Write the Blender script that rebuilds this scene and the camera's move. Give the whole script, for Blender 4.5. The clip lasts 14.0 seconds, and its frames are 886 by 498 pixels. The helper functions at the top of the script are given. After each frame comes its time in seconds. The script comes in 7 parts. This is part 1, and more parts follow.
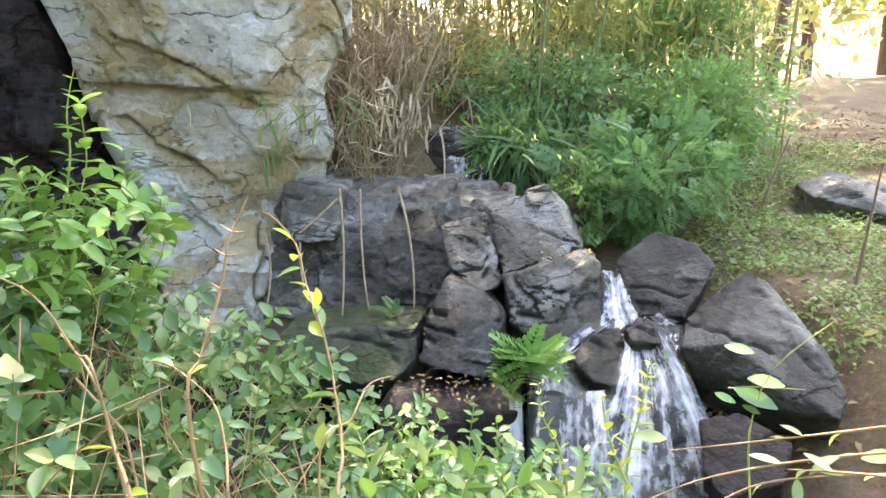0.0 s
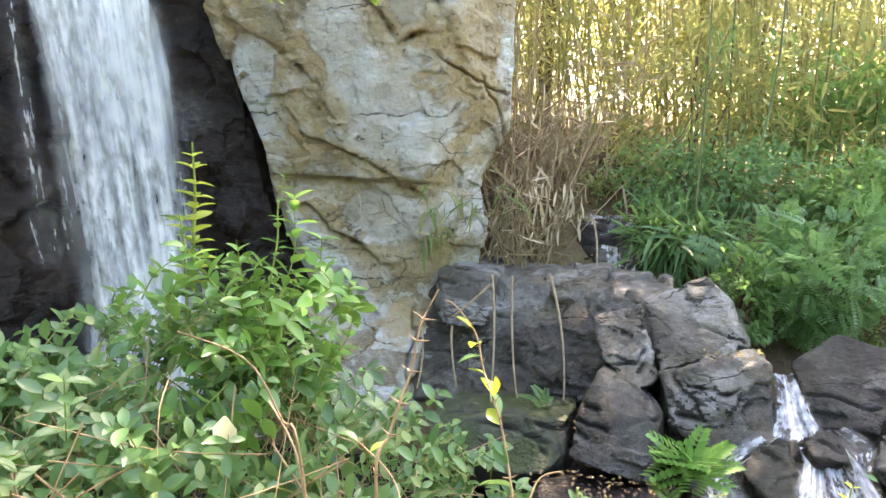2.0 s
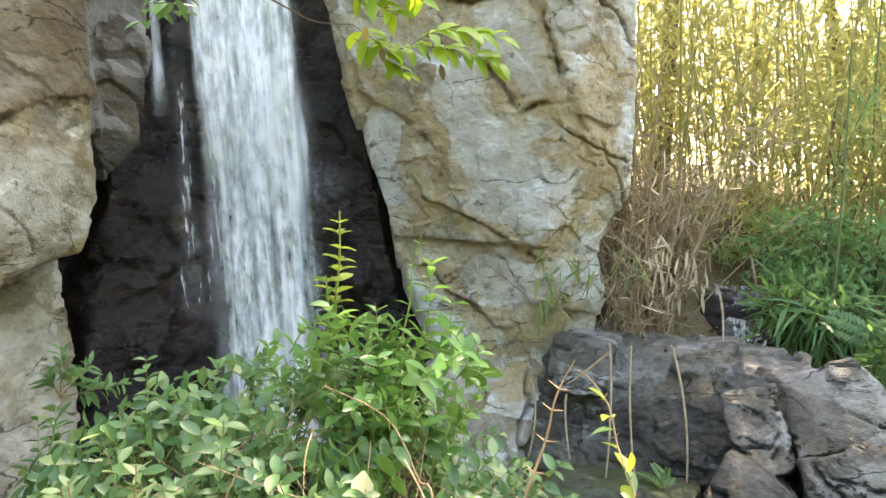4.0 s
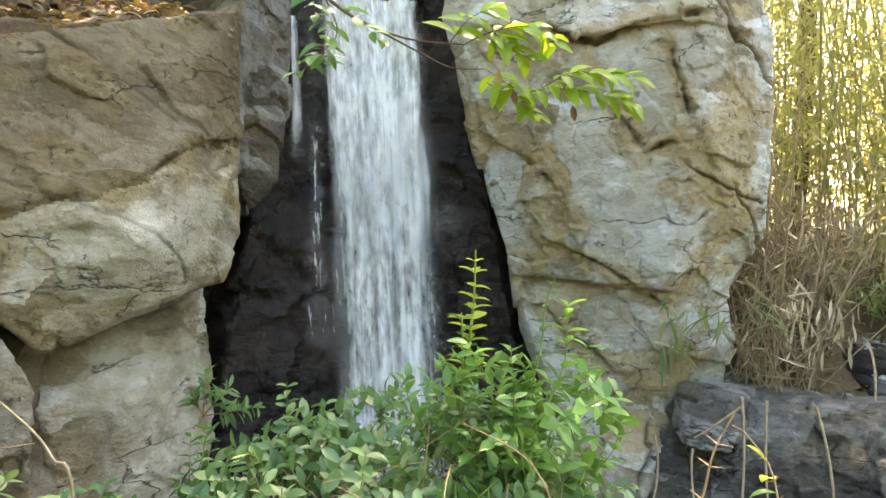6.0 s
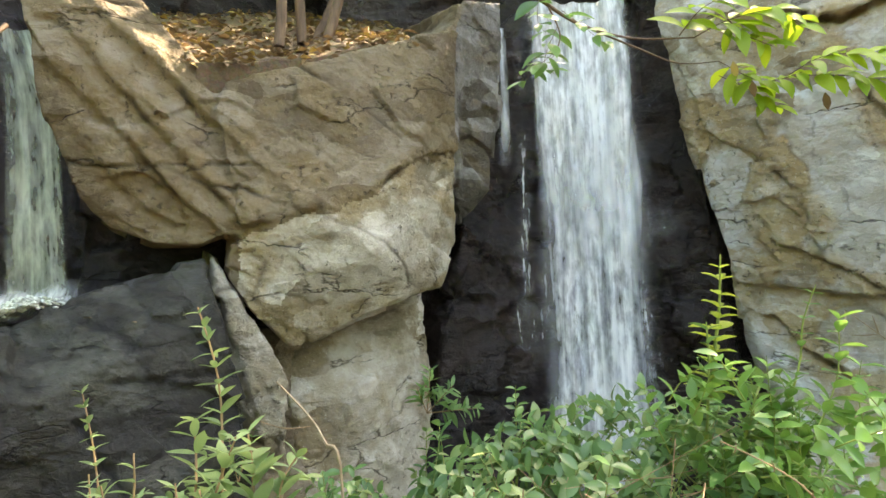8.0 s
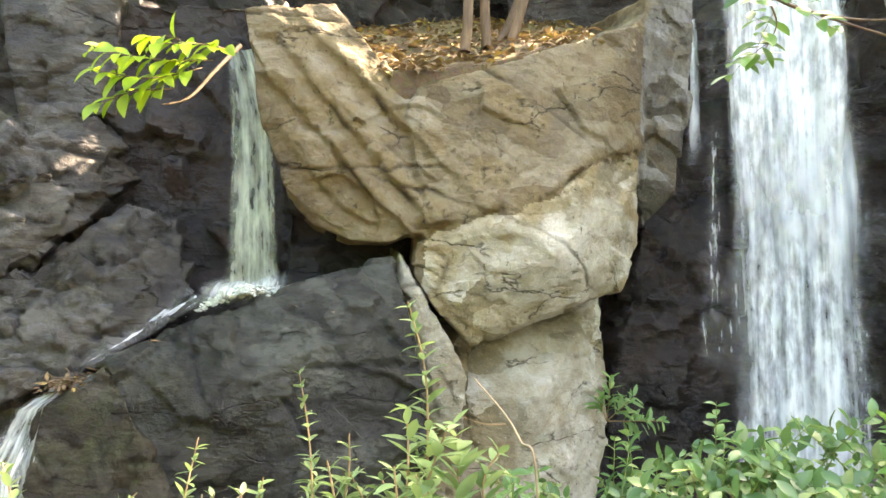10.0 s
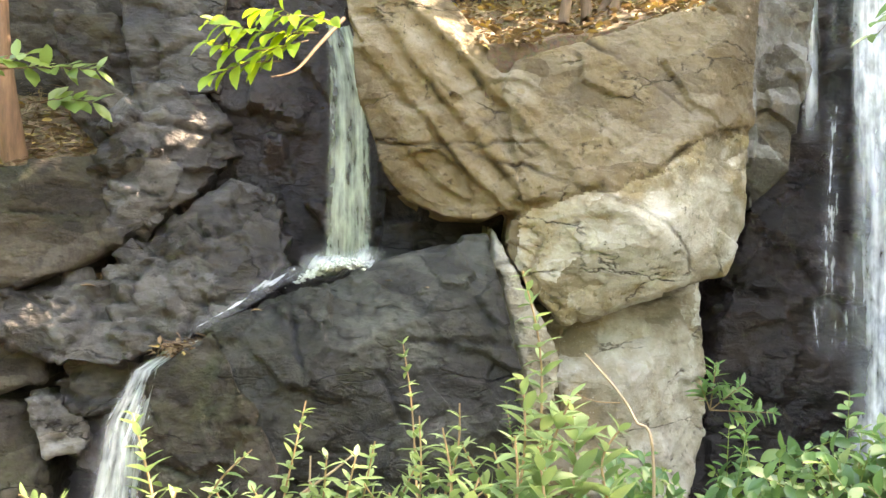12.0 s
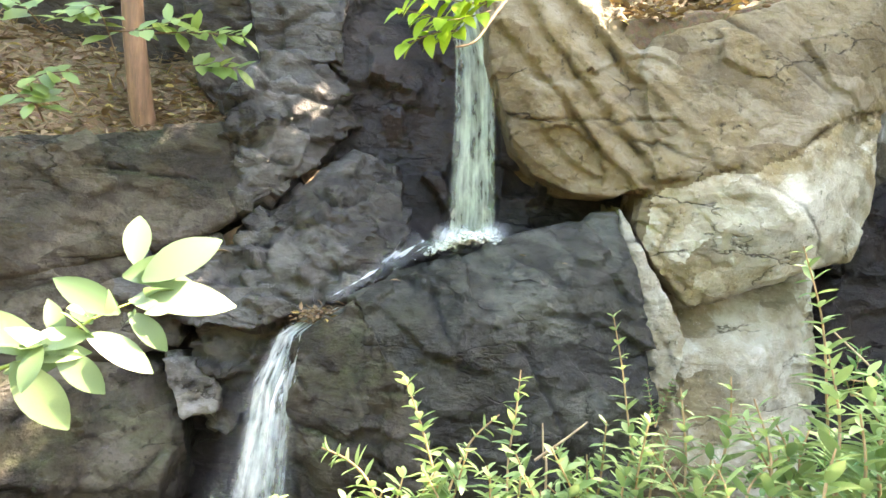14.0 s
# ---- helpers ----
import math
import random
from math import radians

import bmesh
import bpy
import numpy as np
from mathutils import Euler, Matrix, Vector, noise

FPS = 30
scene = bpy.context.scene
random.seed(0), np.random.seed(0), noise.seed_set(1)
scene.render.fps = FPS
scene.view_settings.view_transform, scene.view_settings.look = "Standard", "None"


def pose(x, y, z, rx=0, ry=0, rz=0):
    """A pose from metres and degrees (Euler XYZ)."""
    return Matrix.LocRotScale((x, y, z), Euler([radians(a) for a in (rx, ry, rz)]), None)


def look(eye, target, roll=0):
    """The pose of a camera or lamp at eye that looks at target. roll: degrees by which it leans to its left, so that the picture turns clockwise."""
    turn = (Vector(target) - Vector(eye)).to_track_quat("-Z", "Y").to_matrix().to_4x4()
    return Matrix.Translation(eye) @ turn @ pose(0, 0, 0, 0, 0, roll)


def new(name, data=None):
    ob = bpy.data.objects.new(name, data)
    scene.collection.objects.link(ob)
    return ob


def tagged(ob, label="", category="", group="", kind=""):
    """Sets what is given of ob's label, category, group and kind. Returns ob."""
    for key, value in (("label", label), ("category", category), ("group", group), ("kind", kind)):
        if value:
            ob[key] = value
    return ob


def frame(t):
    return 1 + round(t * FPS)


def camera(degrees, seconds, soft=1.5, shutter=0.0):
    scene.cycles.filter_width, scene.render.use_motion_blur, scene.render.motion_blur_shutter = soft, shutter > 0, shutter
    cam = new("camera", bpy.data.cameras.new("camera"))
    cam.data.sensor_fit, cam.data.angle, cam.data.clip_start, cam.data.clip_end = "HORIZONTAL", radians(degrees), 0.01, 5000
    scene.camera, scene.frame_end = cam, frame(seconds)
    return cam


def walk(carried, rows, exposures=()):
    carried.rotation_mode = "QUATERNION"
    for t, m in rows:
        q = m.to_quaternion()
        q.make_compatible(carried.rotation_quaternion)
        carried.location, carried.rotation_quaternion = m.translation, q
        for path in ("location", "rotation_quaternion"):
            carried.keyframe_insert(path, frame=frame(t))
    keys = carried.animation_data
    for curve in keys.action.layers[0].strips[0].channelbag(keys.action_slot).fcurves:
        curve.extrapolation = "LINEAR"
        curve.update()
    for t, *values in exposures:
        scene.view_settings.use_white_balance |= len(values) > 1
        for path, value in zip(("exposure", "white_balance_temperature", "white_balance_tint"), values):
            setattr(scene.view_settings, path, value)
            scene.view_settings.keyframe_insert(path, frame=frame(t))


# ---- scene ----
cam = camera(70.4, 14.0)
PATH = [
    (0, (0.0, 0.0, 1.6), (-0.301, 1.876, 0.975), -2.5),
    (0.5, (-0.012, -0.013, 1.605), (-0.405, 1.866, 1.045), -2.7),
    (1, (-0.029, -0.024, 1.611), (-0.541, 1.846, 1.12), -3.1),
    (1.5, (-0.037, -0.038, 1.618), (-0.663, 1.814, 1.194), -3.2),
    (2, (-0.045, -0.052, 1.626), (-0.78, 1.776, 1.283), -3.3),
    (2.5, (-0.047, -0.067, 1.632), (-0.867, 1.736, 1.355), -3.4),
    (3, (-0.052, -0.083, 1.639), (-0.952, 1.69, 1.421), -3.2),
    (5.5, (-0.101, -0.143, 1.651), (-1.346, 1.421, 1.616), -1.7),
    (6, (-0.112, -0.155, 1.653), (-1.428, 1.351, 1.653), -1.4),
    (6.5, (-0.116, -0.164, 1.653), (-1.505, 1.275, 1.665), -1.5),
    (7, (-0.129, -0.18, 1.655), (-1.625, 1.148, 1.676), -1.6),
    (7.5, (-0.142, -0.201, 1.654), (-1.735, 1.007, 1.682), -1.7),
    (8, (-0.164, -0.227, 1.654), (-1.873, 0.812, 1.691), -1.6),
    (8.5, (-0.172, -0.238, 1.655), (-1.962, 0.651, 1.697), -0.9),
    (9, (-0.174, -0.255, 1.66), (-2.022, 0.509, 1.706), -0.5),
    (11.5, (-0.241, -0.343, 1.631), (-2.204, 0.041, 1.647), 1.3),
    (12, (-0.248, -0.357, 1.621), (-2.221, -0.031, 1.615), 1.4),
    (12.5, (-0.204, -0.432, 1.615), (-2.191, -0.207, 1.586), 0.8),
    (13, (-0.25, -0.591, 1.613), (-2.241, -0.41, 1.574), 0.7),
    (13.5, (-0.316, -0.742, 1.605), (-2.303, -0.522, 1.557), 1.8),
    (14, (-0.315, -0.856, 1.582), (-2.295, -0.582, 1.507), 3.2),
]
EXPOSURES = [(0.0, 3.93, 7600, 22), (1.5, 3.9, 7700, 22), (3.0, 3.88, 8100, 20), (5.5, 3.68, 8500, 17), (7.0, 3.6, 8600, 17), (9.0, 3.9, 9000, 17),
             (11.5, 4.55, 8900, 21), (12.0, 4.36, 9200, 20), (12.5, 4.33, 9500, 19), (13.0, 4.44, 9000, 18), (13.5, 4.7, 8200, 18), (14.0, 4.52, 8100, 16)]
walk(cam, [(t, look(eye, target, roll)) for t, eye, target, roll in PATH], EXPOSURES)

# ---- world, sun, exposure ----
SUN_DIR = Vector((-0.22, 0.75, 0.95)).normalized()
world = bpy.data.worlds.new("sky")
scene.world = world
world.use_nodes = True
wn = world.node_tree
wn.nodes.clear()
sky = wn.nodes.new("ShaderNodeTexSky")
sky.sky_type = "NISHITA"
sky.sun_disc = False
sky.sun_elevation = math.asin(SUN_DIR.z)
sky.sun_rotation = math.atan2(SUN_DIR.x, SUN_DIR.y)
sky.air_density, sky.dust_density, sky.ozone_density = 1.0, 2.5, 1.0
wbg = wn.nodes.new("ShaderNodeBackground")
wbg.inputs["Strength"].default_value = 0.15
wout = wn.nodes.new("ShaderNodeOutputWorld")
wn.links.new(sky.outputs["Color"], wbg.inputs["Color"])
wn.links.new(wbg.outputs["Background"], wout.inputs["Surface"])
sun_data = bpy.data.lights.new("sun", "SUN")
sun_data.energy, sun_data.angle, sun_data.color = 3.4, radians(0.5), (1.0, 0.93, 0.8)
sun = new("sun", sun_data)
sun.matrix_world = look(SUN_DIR * 40, (0, 0, 0))


# ---- small node helpers ----
class Nodes:
    """A material with short calls for its nodes."""

    def __init__(self, name):
        self.mat = bpy.data.materials.new(name)
        self.mat.use_nodes = True
        self.t = self.mat.node_tree
        self.t.nodes.clear()
        self.out = self.t.nodes.new("ShaderNodeOutputMaterial")
        self.coord = self.t.nodes.new("ShaderNodeTexCoord")

    def put(self, socket, value):
        if hasattr(value, "is_output"):
            self.t.links.new(value, socket)
        elif isinstance(value, tuple) and len(value) == 3 and socket.type == "RGBA":
            socket.default_value = (*value, 1)
        else:
            socket.default_value = value

    def node(self, kind, **inputs):
        n = self.t.nodes.new(kind)
        for key, value in inputs.items():
            self.put(n.inputs[key.replace("_", " ")], value)
        return n

    def place(self, scale=(1, 1, 1), turn=(0, 0, 0), uv=False):
        m = self.node("ShaderNodeMapping")
        self.t.links.new(self.coord.outputs["UV" if uv else "Object"], m.inputs["Vector"])
        m.inputs["Scale"].default_value = scale
        m.inputs["Rotation"].default_value = [radians(a) for a in turn]
        return m.outputs["Vector"]

    def noise(self, scale, detail=6.0, rough=0.6, vector=None, distort=0.0):
        n = self.node("ShaderNodeTexNoise", Scale=scale, Detail=detail, Roughness=rough, Distortion=distort)
        if vector is not None:
            self.t.links.new(vector, n.inputs["Vector"])
        else:
            self.t.links.new(self.coord.outputs["Object"], n.inputs["Vector"])
        return n.outputs["Fac"]

    def cells(self, scale, vector=None, feature="F1", out="Distance"):
        n = self.node("ShaderNodeTexVoronoi", Scale=scale)
        n.feature = feature
        self.t.links.new(vector if vector is not None else self.coord.outputs["Object"], n.inputs["Vector"])
        return n.outputs[out]

    def vec(self, op, a, b):
        n = self.t.nodes.new("ShaderNodeVectorMath")
        n.operation = op
        self.put(n.inputs[0], a)
        self.put(n.inputs[1], b)
        return n.outputs["Value" if op == "DOT_PRODUCT" else "Vector"]

    def warped(self, vector, scale, amount):
        """The place, pushed about by soft noise."""
        n = self.node("ShaderNodeTexNoise", Scale=scale, Detail=4.0, Roughness=0.6, Vector=vector)
        push = self.vec("SUBTRACT", n.outputs["Color"], (0.5, 0.5, 0.5))
        return self.vec("ADD", vector, self.vec("MULTIPLY", push, (amount, amount, amount)))

    def facet(self, scale, vector):
        """Flat faces, each tilted its own way: a height and a tone."""
        n = self.node("ShaderNodeTexVoronoi", Scale=scale, Vector=vector)
        tilt = self.vec("SUBTRACT", n.outputs["Color"], (0.5, 0.5, 0.5))
        one = self.t.nodes.new("ShaderNodeSeparateXYZ")
        self.t.links.new(n.outputs["Color"], one.inputs[0])
        return self.vec("DOT_PRODUCT", self.vec("SUBTRACT", vector, n.outputs["Position"]), tilt), one.outputs["X"]

    def ramp(self, value, *stops):
        n = self.t.nodes.new("ShaderNodeValToRGB")
        self.t.links.new(value, n.inputs["Fac"])
        e = n.color_ramp.elements
        while len(e) < len(stops):
            e.new(0.5)
        for el, (pos, col) in zip(e, stops):
            el.position = pos
            el.color = (*col, 1) if isinstance(col, tuple) else (col, col, col, 1)
        return n.outputs["Color"]

    def mix(self, fac, a, b, how="MIX"):
        n = self.t.nodes.new("ShaderNodeMix")
        n.data_type, n.blend_type = "RGBA", how
        self.put(n.inputs[0], fac)
        self.put(n.inputs[6], a)
        self.put(n.inputs[7], b)
        return n.outputs[2]

    def math(self, op, a, b=0.0, c=0.0):
        n = self.t.nodes.new("ShaderNodeMath")
        n.operation = op
        for k, v in enumerate((a, b, c)):
            self.put(n.inputs[k], v)
        return n.outputs[0]

    def bump(self, height, strength=0.5, distance=0.02, normal=None):
        n = self.node("ShaderNodeBump", Strength=strength, Distance=distance, Height=height)
        if normal is not None:
            self.t.links.new(normal, n.inputs["Normal"])
        return n.outputs["Normal"]

    def surface(self, shader):
        self.t.links.new(shader, self.out.inputs["Surface"])
        return self.mat

    def principled(self, **inputs):
        return self.node("ShaderNodeBsdfPrincipled", **inputs).outputs["BSDF"]


def rock_material(name, dark, mid, light, stain, rough=0.8, wet=0.0, strata=(0, 35, 20), moss=0.0, patch=0.6, seam_tone=None, relief=1.0):
    """Broken rock: flat fracture faces of two sizes with their own tilt and tone, hairline cracks, thin layers, pits and mineral grain."""
    m = Nodes(name)
    tone = m.node("ShaderNodeAttribute")
    tone.attribute_name = "tone"
    seam = m.node("ShaderNodeAttribute")
    seam.attribute_name = "seam"
    lay = m.warped(m.warped(m.place((1.0, 1.0, 2.0), strata), 3.0, 0.2), 16.0, 0.045)
    big_h, big_t = m.facet(2.6, lay)
    small_h, small_t = m.facet(8.5, lay)
    broad = m.noise(1.4, 7, 0.62, None, 0.3)
    fine = m.noise(38, 6, 0.72)
    value = m.math("ADD", m.math("MULTIPLY", tone.outputs["Fac"], 0.12), m.math("MULTIPLY", broad, 0.6))
    value = m.math("ADD", value, m.math("ADD", m.math("MULTIPLY", big_t, 0.16), m.math("MULTIPLY", small_t, 0.07)))
    value = m.math("ADD", value, m.math("MULTIPLY", m.math("SUBTRACT", fine, 0.5), 0.14))
    col = m.ramp(value, (0.41, dark), (0.5, mid), (0.585, light))
    worn = m.node("ShaderNodeAttribute")
    worn.attribute_name = "worn"
    zone = m.node("ShaderNodeAttribute")
    zone.attribute_name = "zone"
    fresh = m.math("MAXIMUM", zone.outputs["Fac"], 0.0)
    crumbly = m.math("MAXIMUM", m.math("MULTIPLY", zone.outputs["Fac"], -1.0), 0.0)
    smooth_tone = m.mix(m.ramp(m.math("ADD", m.math("MULTIPLY", broad, 0.5), m.math("MULTIPLY", m.noise(6, 7, 0.65), 0.5)), (0.42, 0.0), (0.6, 1.0)), mid, light)
    col = m.mix(m.math("MULTIPLY", fresh, 0.85), col, smooth_tone)
    # earthy patches with ragged borders, thickest along the clefts
    earth = m.math("ADD", m.noise(2.6, 9, 0.66, m.place((1.0, 1.0, 1.6), strata)), m.math("MULTIPLY", m.math("SUBTRACT", small_t, 0.5), 0.06))
    col = m.mix(m.math("MAXIMUM", m.math("MULTIPLY", m.math("MAXIMUM", m.math("MULTIPLY", m.math("SUBTRACT", 1.0, fresh), m.ramp(earth, (0.5, 0.0), (0.6, 1.0))), m.math("MULTIPLY", crumbly, m.ramp(fine, (0.3, 1.0), (0.75, 0.75)))), patch), m.math("MULTIPLY", worn.outputs["Fac"], m.ramp(fine, (0.3, 0.95), (0.7, 0.55)))), col, stain)
    col = m.mix(m.ramp(m.noise(4.4, 9, 0.7, None, 0.3), (0.54, 0.0), (0.66, 0.35)), col, light)
    # hairline cracks round the fracture faces
    web = m.math("ADD", m.cells(1.5, m.warped(m.warped(m.place((1.0, 1.0, 2.6), strata), 2.2, 0.5), 11.0, 0.08), "DISTANCE_TO_EDGE"), m.math("MULTIPLY", m.math("SUBTRACT", fine, 0.5), 0.03))
    broken = m.ramp(m.noise(2.3, 4, 0.6), (0.5, 0.0), (0.56, 1.0))
    crack = m.math("MULTIPLY", m.ramp(web, (0.0, 1.0), (0.016, 0.0)), broken)
    col = m.mix(m.math("MULTIPLY", crack, 0.8), col, tuple(0.3 * c for c in dark))
    # thin layers that show where the rock has flaked
    flaky = m.ramp(m.noise(2.0, 4, 0.6, m.place((1, 1, 1), (40, 10, 70))), (0.5, 0.0), (0.58, 1.0))
    sheet = m.math("MULTIPLY", m.noise(1.0, 4, 0.6, m.place((3.0, 3.0, 34.0), strata), 0.5), flaky)
    col = m.mix(m.math("MULTIPLY", m.ramp(sheet, (0.3, 0.0), (0.38, 0.35), (0.46, 0.0)), flaky), col, dark)
    pits = m.math("MULTIPLY", m.ramp(m.noise(30, 5, 0.72), (0.34, 1.0), (0.41, 0.0)), m.math("MAXIMUM", m.math("MAXIMUM", worn.outputs["Fac"], crumbly), m.ramp(m.noise(2.8, 3, 0.5), (0.5, 0.0), (0.6, 1.0))))
    col = m.mix(m.math("MULTIPLY", pits, 0.75), col, tuple(0.45 * c for c in dark))
    specks = m.ramp(m.noise(75, 3, 0.7), (0.63, 0.0), (0.7, 0.4))
    col = m.mix(specks, col, tuple(min(0.72, 1.25 * c) for c in light))
    col = m.mix(m.math("MULTIPLY", seam.outputs["Fac"], 0.8), col, seam_tone or tuple(0.4 * c for c in dark))
    if moss > 0:
        up = m.node("ShaderNodeSeparateXYZ")
        geo = m.t.nodes.new("ShaderNodeNewGeometry")
        m.t.links.new(geo.outputs["Normal"], up.inputs[0])
        cover = m.math("MULTIPLY", m.ramp(up.outputs["Z"], (0.1, 0.0), (0.7, 1.0)), m.ramp(m.noise(5, 6, 0.7), (0.5 - 0.2 * moss, 0.0), (0.62, 1.0)))
        col = m.mix(m.math("MULTIPLY", cover, moss), col, (0.055, 0.085, 0.02))
    height = m.math("ADD", m.math("MULTIPLY", big_h, 0.22 * relief), m.math("MULTIPLY", small_h, 0.34 * relief))
    height = m.math("ADD", height, m.math("MULTIPLY", fine, 0.014))
    height = m.math("ADD", height, m.math("MULTIPLY", sheet, 0.007))
    height = m.math("SUBTRACT", height, m.math("ADD", m.math("MULTIPLY", crack, 0.01), m.math("MULTIPLY", pits, 0.008)))
    nrm = m.bump(height, 1.0, 1.0)
    gloss = m.ramp(m.noise(3.5, 5, 0.6), (0.35, max(0.15, rough - wet)), (0.7, rough))
    return m.surface(m.principled(Base_Color=col, Roughness=gloss, Normal=nrm, Specular_IOR_Level=0.4 if wet > 0.15 else 0.25))


ROCK_PALE = rock_material("pale grey rock", (0.24, 0.2, 0.14), (0.44, 0.425, 0.375), (0.6, 0.63, 0.64), (0.37, 0.28, 0.15), strata=(0, -35, 10), patch=0.85, relief=0.7)
ROCK_TAN = rock_material("tan rock", (0.105, 0.08, 0.05), (0.165, 0.133, 0.087), (0.235, 0.203, 0.15), (0.17, 0.125, 0.062), strata=(0, -35, 60), relief=0.7)
ROCK_BULGE = rock_material("cream rock", (0.17, 0.14, 0.09), (0.3, 0.262, 0.185), (0.52, 0.5, 0.43), (0.29, 0.225, 0.12), strata=(0, -20, 60), relief=0.7)
ROCK_KNOB = rock_material("blue-grey rock", (0.1, 0.092, 0.08), (0.17, 0.163, 0.15), (0.26, 0.26, 0.25), (0.16, 0.125, 0.08), strata=(0, -60, 30))
# Two tones of one wet rock; the hollows' shade is mixed into both.
ROCK_DARK = rock_material("wet rock with shade in its black", (0.0045, 0.0028, 0.0026), (0.011, 0.0068, 0.0066), (0.028, 0.0205, 0.02), (0.02, 0.011, 0.008), 0.5, 0.2)
ROCK_RECESS = rock_material("wet rock with lighter shade in its brown", (0.006, 0.0036, 0.0033), (0.016, 0.0098, 0.0094), (0.042, 0.031, 0.0295), (0.028, 0.017, 0.012), 0.45, 0.2)
ROCK_SLATE = rock_material("dark slate rock", (0.014, 0.0115, 0.01), (0.036, 0.033, 0.03), (0.085, 0.082, 0.077), (0.036, 0.029, 0.02), 0.55, 0.25)
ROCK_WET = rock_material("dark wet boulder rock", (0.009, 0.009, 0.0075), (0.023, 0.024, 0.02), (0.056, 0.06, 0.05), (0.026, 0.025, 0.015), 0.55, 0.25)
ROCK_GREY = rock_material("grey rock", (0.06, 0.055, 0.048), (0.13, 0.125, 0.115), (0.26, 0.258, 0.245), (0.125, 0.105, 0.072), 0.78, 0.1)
ROCK_STONE = rock_material("dark grey rock", (0.016, 0.015, 0.013), (0.045, 0.044, 0.04), (0.105, 0.105, 0.1), (0.055, 0.047, 0.03), 0.7, 0.2)
ROCK_EARTH = rock_material("brown-grey rock", (0.015, 0.0115, 0.009), (0.041, 0.0345, 0.027), (0.092, 0.083, 0.069), (0.045, 0.037, 0.021), 0.7, 0.15, moss=0.25)
ROCK_MOSSY = rock_material("mossy dark rock", (0.03, 0.03, 0.026), (0.06, 0.06, 0.05), (0.11, 0.11, 0.1), (0.05, 0.055, 0.03), 0.7, 0.2, moss=0.8)


def leaf_material(name, low, high, through_light, tip=None, gloss=0.4, share=0.35):
    """Thin leaf: each leaf has its own tone; light passes through it."""
    m = Nodes(name)
    geo = m.t.nodes.new("ShaderNodeNewGeometry")
    info = m.t.nodes.new("ShaderNodeObjectInfo")
    each = m.math("FRACT", m.math("ADD", geo.outputs["Random Per Island"], info.outputs["Random"]))
    col = m.mix(each, low, high)
    if tip:
        col = m.mix(m.ramp(each, (0.86, 0.0), (0.9, 1.0)), col, tip)
    col = m.mix(m.ramp(m.noise(60, 3, 0.6), (0.35, 0.25), (0.65, 0.0)), col, low)
    glow = m.mix(0.5, col, through_light)
    front = m.principled(Base_Color=col, Roughness=gloss, Specular_IOR_Level=0.45)
    back = m.node("ShaderNodeBsdfTranslucent", Color=glow).outputs["BSDF"]
    mixed = m.node("ShaderNodeMixShader", Fac=share)
    m.t.links.new(front, mixed.inputs[1])
    m.t.links.new(back, mixed.inputs[2])
    return m.surface(mixed.outputs[0])


LEAF_BUSH = leaf_material("glossy bush leaf", (0.055, 0.135, 0.05), (0.17, 0.295, 0.11), (0.3, 0.5, 0.13), (0.27, 0.34, 0.14), gloss=0.24, share=0.32)
LEAF_FRESH = leaf_material("fresh green leaf", (0.075, 0.2, 0.045), (0.165, 0.325, 0.08), (0.28, 0.5, 0.1), gloss=0.3, share=0.33)
LEAF_SUN = leaf_material("sunlit yellow-green leaf", (0.14, 0.27, 0.02), (0.30, 0.42, 0.03), (0.5, 0.66, 0.05), gloss=0.45, share=0.5)
LEAF_YOUNG = leaf_material("young yellow-green leaf", (0.24, 0.33, 0.045), (0.43, 0.5, 0.08), (0.55, 0.64, 0.1), share=0.45)
LEAF_PALE = leaf_material("pale dying leaf", (0.55, 0.55, 0.36), (0.66, 0.66, 0.48), (0.6, 0.62, 0.4))
LEAF_BAMBOO = leaf_material("bamboo leaf", (0.13, 0.17, 0.06), (0.31, 0.31, 0.12), (0.72, 0.7, 0.28), share=0.55)
LEAF_SHRUB = leaf_material("shrub leaf", (0.065, 0.165, 0.06), (0.165, 0.295, 0.1), (0.33, 0.55, 0.14), share=0.5)
LEAF_DRY = leaf_material("dry fallen leaf", (0.13, 0.08, 0.042), (0.29, 0.21, 0.115), (0.35, 0.23, 0.1), (0.42, 0.32, 0.09), gloss=0.7, share=0.12)
LEAF_STRAW = leaf_material("straw blade", (0.17, 0.115, 0.07), (0.42, 0.33, 0.21), (0.55, 0.44, 0.24), (0.65, 0.57, 0.42), gloss=0.6, share=0.2)
LEAF_LANCE = leaf_material("narrow bright leaf", (0.125, 0.215, 0.085), (0.26, 0.36, 0.17), (0.32, 0.47, 0.17))
LEAF_WHITE = leaf_material("pale sunlit leaf", (0.085, 0.145, 0.065), (0.155, 0.225, 0.115), (0.22, 0.34, 0.12))
LEAF_FERN = leaf_material("feathery shrub leaf", (0.062, 0.165, 0.07), (0.17, 0.31, 0.125), (0.3, 0.52, 0.17), share=0.48)
LEAF_IVY = leaf_material("ground cover leaf", (0.09, 0.16, 0.04), (0.21, 0.29, 0.08), (0.34, 0.45, 0.1))


